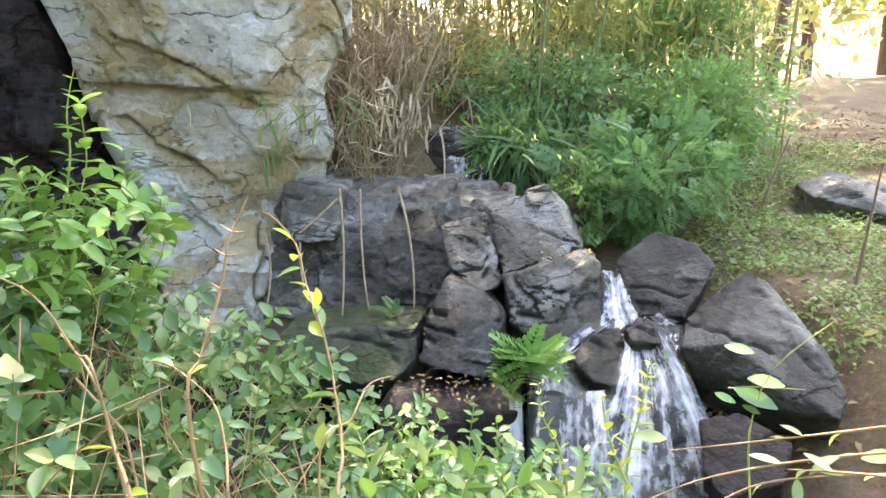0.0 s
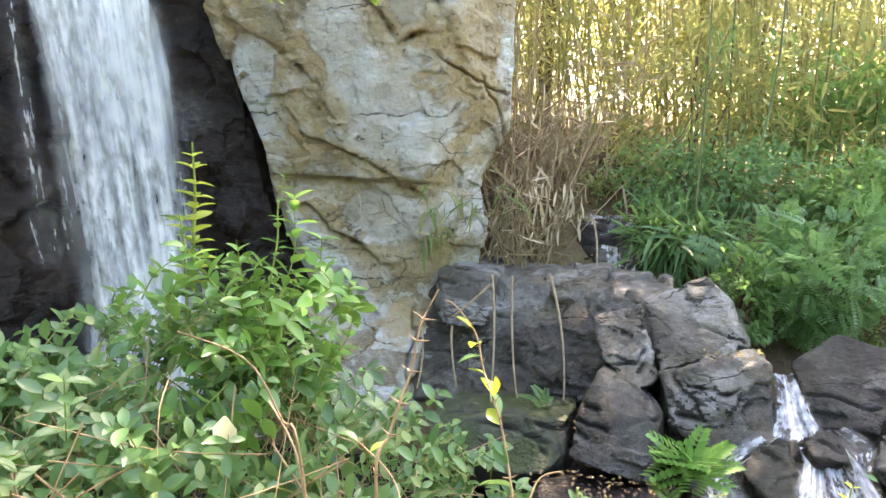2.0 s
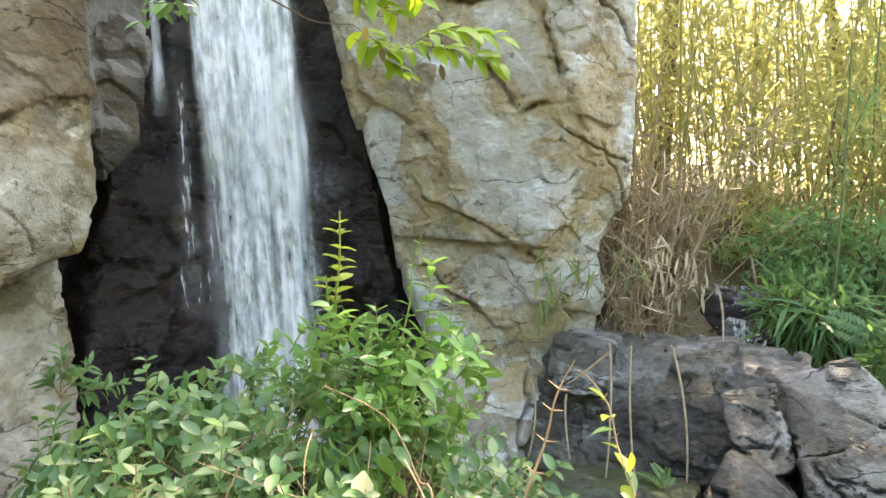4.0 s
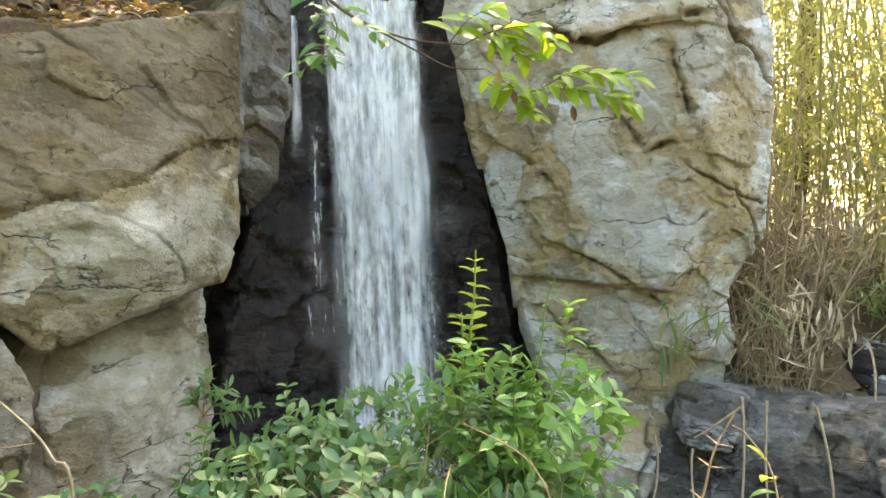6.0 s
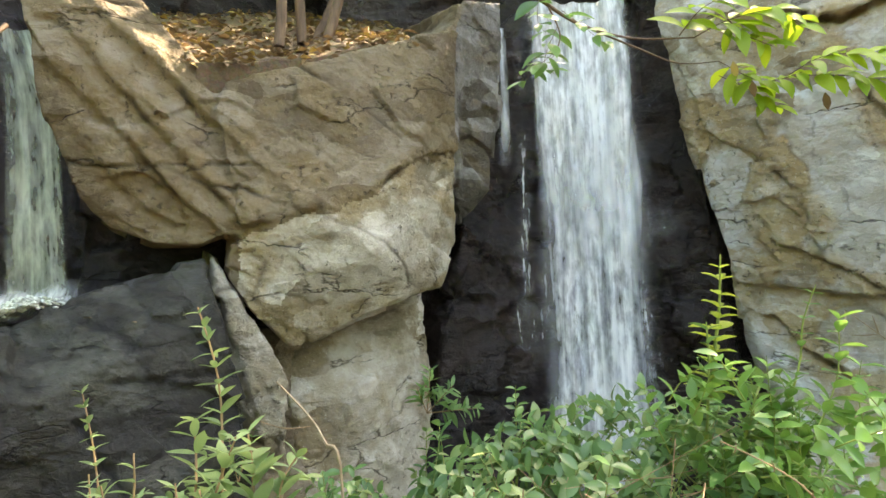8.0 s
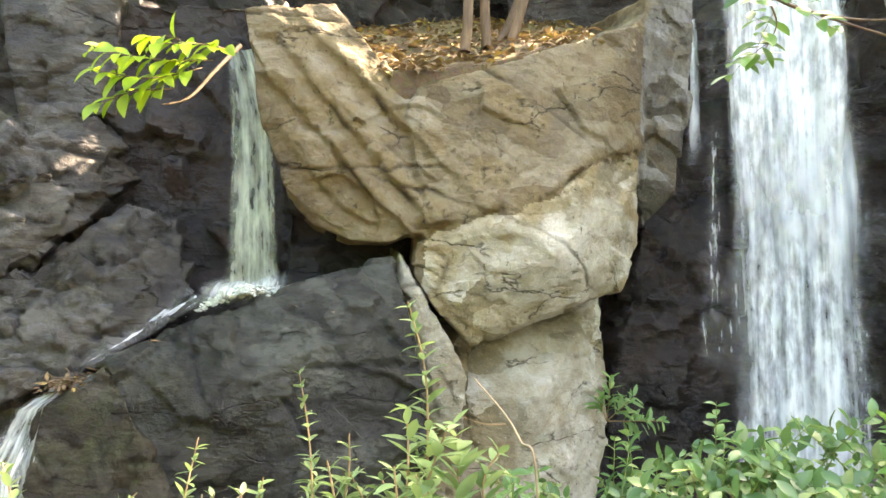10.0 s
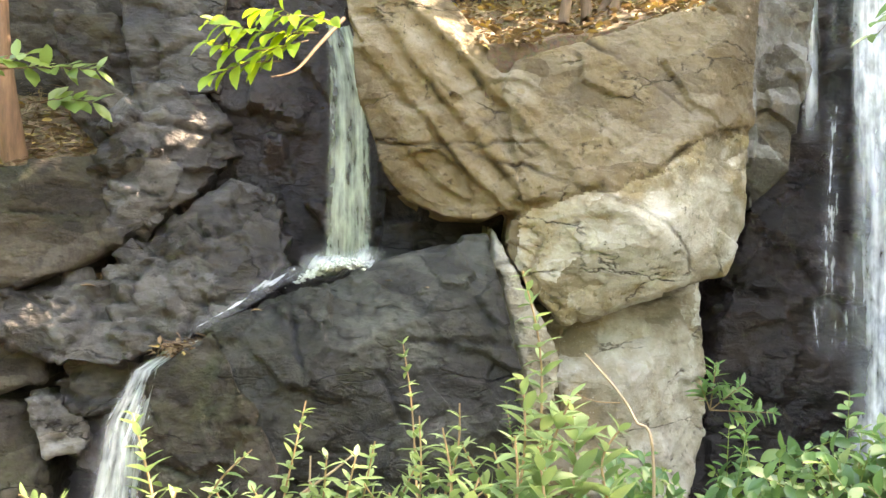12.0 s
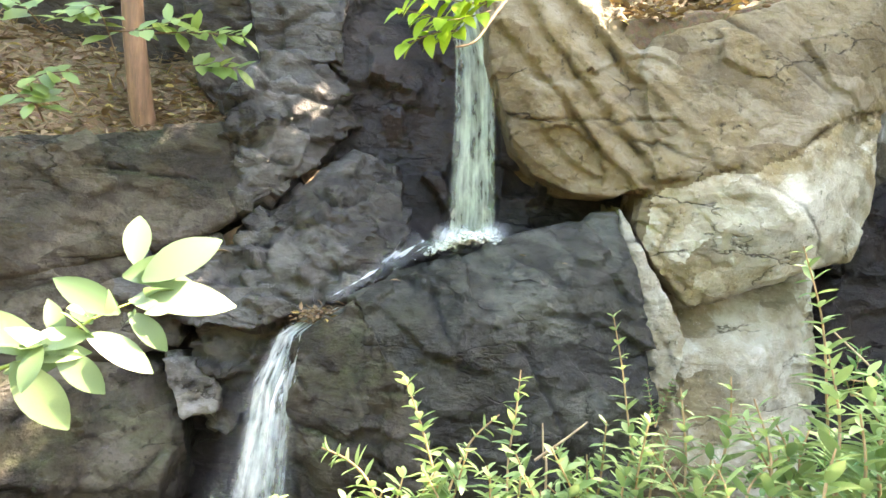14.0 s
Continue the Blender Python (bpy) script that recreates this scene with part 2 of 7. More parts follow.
def bark_material(name, low, high, stretch=(1, 1, 0.12), rough=0.8):
    m = Nodes(name)
    along = m.noise(40, 6, 0.65, m.place(stretch))
    col = m.mix(m.ramp(along, (0.35, 0.0), (0.65, 1.0)), low, high)
    col = m.mix(m.ramp(m.noise(9, 4, 0.6), (0.4, 0.4), (0.6, 0.0)), col, low)
    return m.surface(m.principled(Base_Color=col, Roughness=rough, Normal=m.bump(along, 0.6, 0.004)))


BARK = bark_material("brown bark", (0.07, 0.045, 0.028), (0.18, 0.115, 0.07))
TWIG = bark_material("pale twig", (0.22, 0.14, 0.07), (0.42, 0.28, 0.15), (1, 1, 0.4))
TWIG_GREEN = bark_material("green stem", (0.12, 0.17, 0.03), (0.26, 0.32, 0.06), (1, 1, 0.4), 0.5)
CANE = bark_material("bamboo cane", (0.16, 0.16, 0.05), (0.34, 0.30, 0.12), (1, 1, 0.2), 0.5)
CANE_GREEN = bark_material("dark green cane", (0.05, 0.075, 0.02), (0.12, 0.15, 0.05), (1, 1, 0.2), 0.5)
CANE_DRY = bark_material("dry cane", (0.20, 0.14, 0.08), (0.42, 0.33, 0.21), (1, 1, 0.2), 0.7)


def soil_material():
    m = Nodes("earth")
    broad = m.noise(0.9, 6, 0.6)
    fine = m.noise(30, 8, 0.7)
    col = m.ramp(broad, (0.35, (0.09, 0.06, 0.03)), (0.5, (0.145, 0.1, 0.05)), (0.68, (0.21, 0.155, 0.08)))
    col = m.mix(m.ramp(fine, (0.35, 0.6), (0.65, 0.0)), col, (0.06, 0.04, 0.022))
    bits = m.cells(55, None, "F1", "Color")
    col = m.mix(0.18, col, bits, "SOFT_LIGHT")
    return m.surface(m.principled(Base_Color=col, Roughness=0.9, Normal=m.bump(m.math("ADD", fine, m.noise(6, 6, 0.6)), 0.8, 0.03)))


SOIL = soil_material()


def water_material(name, veil, scale=(22.0, 2.4, 1.0), shade=(0.45, 0.5, 0.56), crest=(0.97, 0.98, 0.99), least=0.12):
    """Falling water: long threads of spray over a thin veil, breaking into beads. UV runs across and down in metres."""
    m = Nodes(name)
    a, b = scale[0], scale[1]
    long = m.noise(1.0, 2, 0.5, m.place((a * 1.3, b * 0.32, 1), uv=True), 0.1)
    hair = m.noise(1.0, 2, 0.5, m.place((a * 3.6, b * 1.1, 1), uv=True), 0.1)
    beads = m.noise(1.0, 3, 0.6, m.place((a * 2.0, b * 4.5, 1), uv=True), 0.2)
    broad = m.noise(1.0, 2, 0.5, m.place((a * 0.32, b * 0.4, 1), uv=True), 0.2)
    body = m.math("ADD", m.math("MULTIPLY", long, 0.27), m.math("MULTIPLY", broad, 0.33))
    body = m.math("ADD", body, m.math("ADD", m.math("MULTIPLY", hair, 0.14), m.math("MULTIPLY", beads, 0.26)))
    fac = m.ramp(body, (0.46 - veil, least), (0.6 - veil, 1.0))
    rim = m.t.nodes.new("ShaderNodeAttribute")
    rim.attribute_name = "cover"
    fac = m.math("MULTIPLY", fac, rim.outputs["Fac"])
    threads = m.math("ADD", m.math("MULTIPLY", hair, 0.5), m.math("MULTIPLY", beads, 0.5))
    tone = m.mix(m.ramp(threads, (0.34, 0.0), (0.6, 1.0)), shade, crest)
    white = m.principled(Base_Color=tone, Roughness=0.4, Specular_IOR_Level=0.4, Normal=m.bump(threads, 0.4, 0.02))
    glow = m.node("ShaderNodeBsdfTranslucent", Color=(0.9, 0.93, 0.96)).outputs["BSDF"]
    both = m.node("ShaderNodeMixShader", Fac=0.3)
    m.t.links.new(white, both.inputs[1])
    m.t.links.new(glow, both.inputs[2])
    clear = m.node("ShaderNodeBsdfTransparent").outputs["BSDF"]
    mixed = m.node("ShaderNodeMixShader", Fac=fac)
    m.t.links.new(clear, mixed.inputs[1])
    m.t.links.new(both.outputs[0], mixed.inputs[2])
    return m.surface(mixed.outputs[0])


FALL_WATER = water_material("falling water", 0.065, (12.0, 1.7, 1.0), crest=(0.94, 0.97, 1.0), least=0.2)
SMALL_WATER = water_material("clear greenish falling water", 0.0, (14.0, 1.7, 1.0), (0.2, 0.24, 0.18), (0.47, 0.54, 0.43), least=0.25)
LOW_WATER = water_material("grey-white falling water", 0.02, (20.0, 3.0, 1.0), (0.28, 0.32, 0.31), (0.58, 0.62, 0.6), least=0.25)
CASCADE_WATER = water_material("white tumbling water", 0.008, (15.0, 3.0, 1.0), (0.33, 0.38, 0.47), (0.9, 0.94, 1.0), least=0.03)
THIN_WATER = water_material("thin falling water", -0.07, least=0.05)
FOAM = water_material("foaming water", -0.02, (16.0, 4.0, 1.0), (0.34, 0.38, 0.42))


def pool_material():
    m = Nodes("pool water")
    ripple = m.noise(7, 4, 0.5)
    return m.surface(m.principled(Base_Color=(0.02, 0.025, 0.02), Roughness=0.06, Normal=m.bump(ripple, 0.5, 0.03), Specular_IOR_Level=0.6))


POOL = pool_material()


# ---- mesh helpers ----
def mesh_from(name, verts, faces, material=None, smooth=True):
    """A mesh from arrays of places and of faces that all have the same number of corners."""
    verts, faces = np.asarray(verts, np.float32), np.asarray(faces, np.int32)
    me = bpy.data.meshes.new(name)
    me.vertices.add(len(verts))
    me.vertices.foreach_set("co", verts.ravel())
    k = faces.shape[1]
    me.loops.add(faces.size)
    me.loops.foreach_set("vertex_index", faces.ravel())
    me.polygons.add(len(faces))
    me.polygons.foreach_set("loop_start", np.arange(0, faces.size, k, dtype=np.int32))
    me.polygons.foreach_set("use_smooth", np.full(len(faces), smooth))
    me.update(calc_edges=True)
    me.validate()
    if material:
        me.materials.append(material)
    return me


def part(name, me, parent=None, label="", kind=""):
    ob = new(name, me)
    if parent is not None:
        ob.parent = parent
    if label or kind:
        tagged(ob, label, kind=kind)
    return ob


def thing(name, label, category, group="", kind="", at=(0, 0, 0), me=None):
    ob = new(name, me)
    ob.location = at
    return tagged(ob, label, category, group, kind)


def smooth01(v):
    v = np.clip(v, 0, 1)
    return v * v * (3 - 2 * v)


def hash3(i, seed):
    """Pseudo-random numbers from 0 to 1 for rows of whole numbers."""
    i = i.astype(np.int64)
    n = i[..., 0] * 73856093 ^ i[..., 1] * 19349663 ^ i[..., 2] * 83492791 ^ (seed * 2654435761 & 0x7FFFFFFF)
    n = (n ^ (n >> 13)) * 1274126177 & 0x7FFFFFFF
    n = (n ^ (n >> 16)) * 668265263 & 0x7FFFFFFF
    return ((n ^ (n >> 15)) & 0xFFFFF) / float(0xFFFFF)


def vnoise(p, seed=0):
    """Smooth value noise from -1 to 1."""
    i = np.floor(p)
    f = p - i
    f = f * f * (3 - 2 * f)
    total = 0
    for dx in (0, 1):
        for dy in (0, 1):
            for dz in (0, 1):
                w = (f[:, 0] if dx else 1 - f[:, 0]) * (f[:, 1] if dy else 1 - f[:, 1]) * (f[:, 2] if dz else 1 - f[:, 2])
                total = total + w * hash3(i + np.array((dx, dy, dz)), seed)
    return 2 * total - 1


def fbm(p, octaves=4, seed=0, gain=0.5):
    total, size = 0, 1.0
    for k in range(octaves):
        total = total + size * vnoise(p * 2.03**k, seed + 17 * k)
        size *= gain
    return total


def facets(p, seed=0):
    """Cells of broken rock: distance to the nearest and the next seed, three random numbers of the cell, way from its seed."""
    base = np.floor(p)
    d1, d2 = np.full(len(p), 9.0), np.full(len(p), 9.0)
    way, rnd = np.zeros_like(p), np.zeros_like(p)
    for dx in (-1, 0, 1):
        for dy in (-1, 0, 1):
            for dz in (-1, 0, 1):
                c = base + np.array((dx, dy, dz))
                j = np.stack([hash3(c, seed + k) for k in (1, 2, 3)], -1)
                off = p - (c + 0.15 + 0.7 * j)
                d = np.sqrt((off**2).sum(-1))
                near = d < d1
                d2 = np.where(near, d1, np.minimum(d2, d))
                d1 = np.where(near, d, d1)
                way[near], rnd[near] = off[near], j[near]
    return d1, d2, rnd, way


def hull_into(bm, points):
    vs = [bm.verts.new(p) for p in points]
    out = bmesh.ops.convex_hull(bm, input=vs)
    loose = [v for v in out["geom_interior"] + out["geom_unused"] if isinstance(v, bmesh.types.BMVert)]
    bmesh.ops.delete(bm, geom=list(set(loose)), context="VERTS")


def pushed(points, *ways):
    """The points and copies of them moved by each of the ways."""
    return [tuple(p) for p in points] + [tuple(a + b for a, b in zip(p, w)) for w in ways for p in points]


def rock_mesh(name, hulls, material, voxel=0.02, seed=1, chunk=0.22, step=0.024, crack=0.025, lump=0.005, grain=0.004, terrace=0.01, cracks=8, layer=(0.1, 0.0, 1.0), squash=1.2, calm=None, cuts=(), wave=1.3, zones=(), crumple=0.3):
    """Blocks grown together into one mass of rock, broken into facets and cracks along its layers."""
    bm = bmesh.new()
    for points in hulls:
        hull_into(bm, points)
    rough = bpy.data.meshes.new("rough")
    bm.to_mesh(rough)
    bm.free()
    temp = new("rough", rough)
    mod = temp.modifiers.new("grow", "REMESH")
    mod.mode, mod.voxel_size, mod.adaptivity = "VOXEL", voxel, 0.0
    soft = temp.modifiers.new("soften", "SMOOTH")
    soft.iterations, soft.factor = 1, 0.5
    deps = bpy.context.evaluated_depsgraph_get()
    me = bpy.data.meshes.new_from_object(temp.evaluated_get(deps))
    me.name = name
    bpy.data.objects.remove(temp)
    bpy.data.meshes.remove(rough)
    n = len(me.vertices)
    co, no = np.empty(n * 3, np.float32), np.empty(n * 3, np.float32)
    me.vertices.foreach_get("co", co)
    me.vertices.foreach_get("normal", no)
    co, no = co.reshape(-1, 3).astype(float), no.reshape(-1, 3).astype(float)
    turn = np.array(Vector(layer).normalized().rotation_difference(Vector((0, 0, 1))).to_matrix())
    flat = co @ turn.T
    q = flat * np.array((1, 1, squash))
    warp = 0.1 * np.stack([vnoise(q / chunk * 1.1 + 7.7 * k, seed + k) + 0.5 * vnoise(q / chunk * 5.0 + 3.3 * k, seed + 60 + k) for k in range(3)], -1)
    d1, d2, r1, w1 = facets(q / chunk + warp, seed)
    move = step * ((r1[:, 0] - 0.5) * 0.9 + (w1 * (r1 - 0.5)).sum(-1) * 2.4)
    some = np.clip(2.4 * vnoise(co / (chunk * 1.5), seed + 9), 0, 1)
    e1, e2, r2, w2 = facets(q / (chunk * 0.3) + 2 * warp, seed + 50)
    move += some * step * crumple * ((r2[:, 0] - 0.5) + (w2 * (r2 - 0.5)).sum(-1) * 1.6)
    # terraces along the layers
    s = flat[:, 2] / (chunk * 0.3) + wave * fbm(co / (chunk * 1.8), 2, seed + 13)
    k = np.floor(s)
    ids = np.stack([k, 0 * k, 0 * k + seed], -1)
    here, before = hash3(ids, 3), hash3(ids - np.array((1, 0, 0)), 3)
    where = np.clip(0.35 + 1.8 * vnoise(co / (chunk * 1.2) + 5.5, seed + 15), 0, 1)
    move += 0.6 * terrace * where * (before + (here - before) * smooth01((s - k) / 0.14) - 0.5)
    # creases and grain
    crease = 1 - np.abs(fbm(q / (chunk * 0.75), 4, seed + 20))
    move += lump * (0.6 - crease) * 1.5 + lump * 0.8 * fbm(q / (chunk * 2.0), 2, seed + 25) + grain * fbm(q / 0.05, 3, seed + 31)
    # a few long open cracks
    rr = np.random.default_rng(seed)
    seam, worn = np.zeros(n), np.zeros(n)
    mid, reach = co.mean(0), max(np.ptp(co, axis=0))
    wander = 0.03 * fbm(co / 0.22, 4, seed + 40)
    for j in range(cracks):
        nv = np.asarray(Vector(layer).normalized()) + rr.normal(0, 0.28, 3)
        nv /= np.linalg.norm(nv)
        dist = (co - mid) @ nv - rr.uniform(-0.4, 0.4) * reach + wander
        seam = np.maximum(seam, np.exp(-((dist / rr.uniform(0.005, 0.011)) ** 2)) * np.clip(4 * vnoise(co / (0.16 * reach) + 3.1 * j, seed + j) - 0.4, 0, 1))
    move -= crack * seam
    # named clefts: each opens along its line and leaves a small overhang above it
    wob = co + 0.014 * np.stack([fbm(co / 0.09 + 4.4 * k, 3, seed + 70 + k) for k in range(3)], -1)
    for line, wide, deep, hang in cuts:
        best, over = np.full(n, 9.0), np.zeros(n)
        for a, b in zip(np.array(line[:-1]), np.array(line[1:])):
            f = np.clip((wob - a) @ (b - a) / ((b - a) @ (b - a)), 0, 1)
            off = wob - a - f[:, None] * (b - a)
            d = np.linalg.norm(off, axis=1)
            over = np.where(d < best, off[:, 2], over)
            best = np.minimum(best, d)
        hang, wide = 0.55 * hang, 0.8 * wide
        slit = np.exp(-((best / wide) ** 2)) * np.clip(0.95 + 1.2 * vnoise(co / 0.12, seed + 81), 0.35, 1)
        move += hang * smooth01(1 - best / 0.16) * smooth01(over / 0.02 + 0.5) - hang * 0.5 * smooth01(1 - best / 0.12) * smooth01(0.5 - over / 0.02) - deep * slit
        # seam also paints the cleft dark, its shadow line included
        seam = np.maximum(seam, np.clip(1.5 * slit, 0, 1))
        worn = np.maximum(worn, smooth01(1.25 - best / (0.1 + 0.09 * fbm(co / 0.16 + 2.2, 3, seed + 90))))
    if calm:
        near = smooth01(1.4 - np.linalg.norm((co - np.array(calm[0])) / np.array(calm[1]), axis=1))
        move = move * (1 - near * (1 - calm[2]))
    tone = me.attributes.new("tone", "FLOAT", "POINT")
    tone.data.foreach_set("value", (0.6 * r1[:, 2] + 0.4 * r2[:, 2]).astype(np.float32))
    seam_dark = me.attributes.new("seam", "FLOAT", "POINT")
    seam_dark.data.foreach_set("value", np.clip(seam + 0.6 * some * smooth01((crease - 0.93) / 0.07), 0, 1).astype(np.float32))
    # fresh pale faces (above 0) and crumbling earthy ones (below 0)
    zone = np.zeros(n)
    ragged = 0.3 * fbm(co / 0.22, 4, seed + 97)
    for c, (rx, rz), val in zones:
        off = (co - np.array(c)) / np.array((rx, rx * 1.6, rz))
        near = smooth01((1.08 - np.linalg.norm(off, axis=1) - ragged) / 0.2)
        zone = zone * (1 - near) + val * near
    spot = me.attributes.new("zone", "FLOAT", "POINT")
    spot.data.foreach_set("value", zone.astype(np.float32))
    move *= 1 - 0.35 * np.clip(zone, 0, 1)
    move += np.clip(-zone, 0, 1) * 0.004 * fbm(co / 0.03, 2, seed + 98)
    crumb = me.attributes.new("worn", "FLOAT", "POINT")
    crumb.data.foreach_set("value", np.clip(worn, 0, 1).astype(np.float32))
    move += worn * 0.006 * fbm(co / 0.035, 2, seed + 95)
    co = co + no * move[:, None]
    me.vertices.foreach_set("co", co.astype(np.float32).ravel())
    me.polygons.foreach_set("use_smooth", np.full(len(me.polygons), True))
    me.materials.clear()
    me.materials.append(material)
    me.update()
    return me


def boulder(name, points, back, material, label, voxel=0.016, group="", **more):
    me = rock_mesh(name, [pushed(points, *back)], material, voxel, **more)
    return thing(name, label, "boulder", group, me=me)


def leaf_shape(length, width, fold=0.15, droop=0.15, point=0.35, rows=4):
    """An ovate leaf along +y with a raised fold: rows of three places."""
    verts = []
    for s in np.linspace(0, 1, rows):
        w = max(0.06, math.sin(math.pi * min(1, s + 0.015) ** (0.75 + point * 0.8)) ** 0.7)
        x, y, z = w * width / 2, s * length, -droop * length * s * s
        verts += [(-x, y, z + fold * x * 1.2), (0, y, z), (x, y, z + fold * x * 1.2)]
    faces = []
    for r in range(rows - 1):
        for c in range(2):
            a = r * 3 + c
            faces.append((a, a + 1, a + 4, a + 3))
    return np.array(verts), np.array(faces)


def blade_shape(length, width, droop=0.3):
    """A narrow grass-like leaf: four rows of two places."""
    verts = []
    for s, w in ((0.0, 0.35), (0.3, 1.0), (0.65, 0.8), (1.0, 0.05)):
        x = w * width / 2
        verts += [(-x, s * length, -droop * length * s * s), (x, s * length, -droop * length * s * s)]
    return np.array(verts), np.array([(2 * r, 2 * r + 1, 2 * r + 3, 2 * r + 2) for r in range(3)])


def frames_of(ways, ups, sizes):
    """Turn matrices whose y axis follows the ways and whose z axis is near the ups."""
    y = ways / np.linalg.norm(ways, axis=1, keepdims=True)
    x = np.cross(y, ups)
    x /= np.maximum(np.linalg.norm(x, axis=1, keepdims=True), 1e-6)
    z = np.cross(x, y)
    return np.stack([x, y, z], -1) * np.asarray(sizes)[:, None, None]


def strewn(name, shape, places, turns, material):
    """Many copies of one small shape as a single mesh."""
    verts, faces = shape
    all_v = np.einsum("kij,nj->kni", turns, verts) + np.asarray(places)[:, None, :]
    all_f = faces[None] + (np.arange(len(places)) * len(verts))[:, None, None]
    return mesh_from(name, all_v.reshape(-1, 3), all_f.reshape(-1, faces.shape[1]), material)


def tube_arrays(path, r0, r1, sides=6):
    """A tapered stem along a path."""
    path = np.asarray(path, float)
    n = len(path)
    tang = np.gradient(path, axis=0)
    tang /= np.maximum(np.linalg.norm(tang, axis=1, keepdims=True), 1e-6)
    ref = np.array((0.31, 0.17, 0.2)) + np.where(abs(tang[:, 2:3]) > 0.8, np.array((1.0, 0, 0)), np.array((0, 0, 1.0)))
    a = np.cross(tang, ref)
    a /= np.linalg.norm(a, axis=1, keepdims=True)
    b = np.cross(tang, a)
    rad = np.linspace(r0, r1, n)[:, None, None]
    ang = np.arange(sides) * 2 * np.pi / sides
    ring = path[:, None, :] + rad * (np.cos(ang)[None, :, None] * a[:, None, :] + np.sin(ang)[None, :, None] * b[:, None, :])
    faces = []
    for i in range(n - 1):
        for k in range(sides):
            k2 = (k + 1) % sides
            faces.append((i * sides + k, i * sides + k2, (i + 1) * sides + k2, (i + 1) * sides + k))
    return ring.reshape(-1, 3), np.array(faces)


def joined(arrays):
    vs, fs, at = [], [], 0
    for v, f in arrays:
        vs.append(v)
        fs.append(f + at)
        at += len(v)
    return np.concatenate(vs), np.concatenate(fs)


def bent(start, end, sag=0.1, n=9, rng=None, wobble=0.0):
    """A curved path from start to end, bowed by sag."""
    s = np.linspace(0, 1, n)[:, None]
    p = np.asarray(start) * (1 - s) + np.asarray(end) * s
    bow = np.asarray(sag) if np.ndim(sag) else np.array((0, 0, sag))
    p = p + 4 * s * (1 - s) * bow
    if wobble and rng is not None:
        p[1:-1] += rng.normal(0, wobble, (n - 2, 3))
    return p


def rand_dirs(rng, n, up=0.3, spread=1.0):
    d = rng.normal(0, spread, (n, 3))
    d[:, 2] = d[:, 2] * 0.6 + up
    return d / np.linalg.norm(d, axis=1, keepdims=True)


# ---- ground ----
def ground_height(x, y):
    far = 0.36 + 0.035 * np.maximum(y - 4, 0) * smooth01((20 - y) / 10) + 0.5 * smooth01((y - 20) / 40)
    hill = 1.15 * smooth01((1.0 - x + 0.1 * (y - 5)) / 2.4) * smooth01((y - 3.3) / 2.4)
    left = 1.4 * smooth01((-3.3 - x) / 1.2) + 3.0 * smooth01((-4.3 - x) / 2.6) * smooth01((9 - y) / 4)
    z = far * smooth01((y - 2.6) / 1.2 + smooth01((x - 1.0) / 0.5)) + hill + left
    bed = smooth01((y - 1.15 + 0.25 * x) / 0.5) * smooth01((3.4 - y) / 0.6) * smooth01((1.15 - x) / 0.4)
    bed = np.maximum(bed, smooth01((-1.7 - x) / 0.4) * smooth01((3.2 - y) / 0.5))
    rill = np.exp(-(((x + 0.52) / 0.34) ** 2)) * smooth01((y - 3.55) / 0.4) * smooth01((5.6 - y) / 0.5)
    z = z - 0.3 * rill - 0.42 * bed * (1 - smooth01((-3.2 - x) / 0.8))
    q = np.stack([x, y, 0 * x], -1)
    return z + 0.06 * fbm(q.reshape(-1, 3) / 0.9, 3, 5).reshape(x.shape) + 0.012 * fbm(q.reshape(-1, 3) / 0.12, 2, 8).reshape(x.shape)


def spread_axis(lo, hi, fine, reach):
    mid = np.arange(lo, hi, fine)
    out = fine * 1.25 ** np.arange(1, 45)
    out = np.cumsum(out)
    out = out[out < reach]
    return np.concatenate([lo - out[::-1], mid, hi + out])


gx, gy = np.meshgrid(spread_axis(-5, 6, 0.06, 900), spread_axis(-2.5, 9, 0.06, 900), indexing="ij")
gv = np.stack([gx, gy, ground_height(gx, gy)], -1)
ni, nj = gx.shape
gi = (np.arange(ni - 1)[:, None] * nj + np.arange(nj - 1)[None, :]).ravel()
ground = thing("ground", "brown earth bank with leaf litter beside a stream", "ground", kind="structure",
               me=mesh_from("ground", gv.reshape(-1, 3), np.stack([gi, gi + nj, gi + nj + 1, gi + 1], -1), SOIL))

# ---- the tan cliff with its overhanging nose ----
AWAY = (-0.9, 0.15, 0.0)
slab = [(-3.11, -0.37, 2.8), (-3.12, 0.04, 2.87), (-3.04, 0.31, 2.54), (-2.95, 0.49, 1.83), (-3.02, 0.3, 1.75), (-3.1, 0.11, 1.76),
        (-3.16, -0.05, 1.84), (-3.16, -0.16, 1.96), (-3.1, -0.21, 2.32), (-3.13, -0.31, 2.4), (-3.11, -0.34, 2.66)]
upper = [(-2.99, 0.4, 2.47), (-2.95, 0.66, 2.54), (-2.92, 1.03, 2.69), (-2.92, 1.54, 2.87), (-3.04, 1.65, 2.31), (-3.05, 1.6, 2.07),
         (-2.88, 1.21, 2.03), (-2.84, 0.75, 1.88), (-2.93, 0.49, 1.83), (-2.94, 0.39, 2.08), (-2.98, 0.35, 2.34)]
knob = [(-2.98, 1.62, 3.05), (-3.03, 1.95, 3.13), (-3.2, 2.05, 2.54), (-3.19, 1.94, 2.07), (-3.3, 1.81, 1.86), (-3.22, 1.71, 2.09), (-3.04, 1.62, 2.77)]
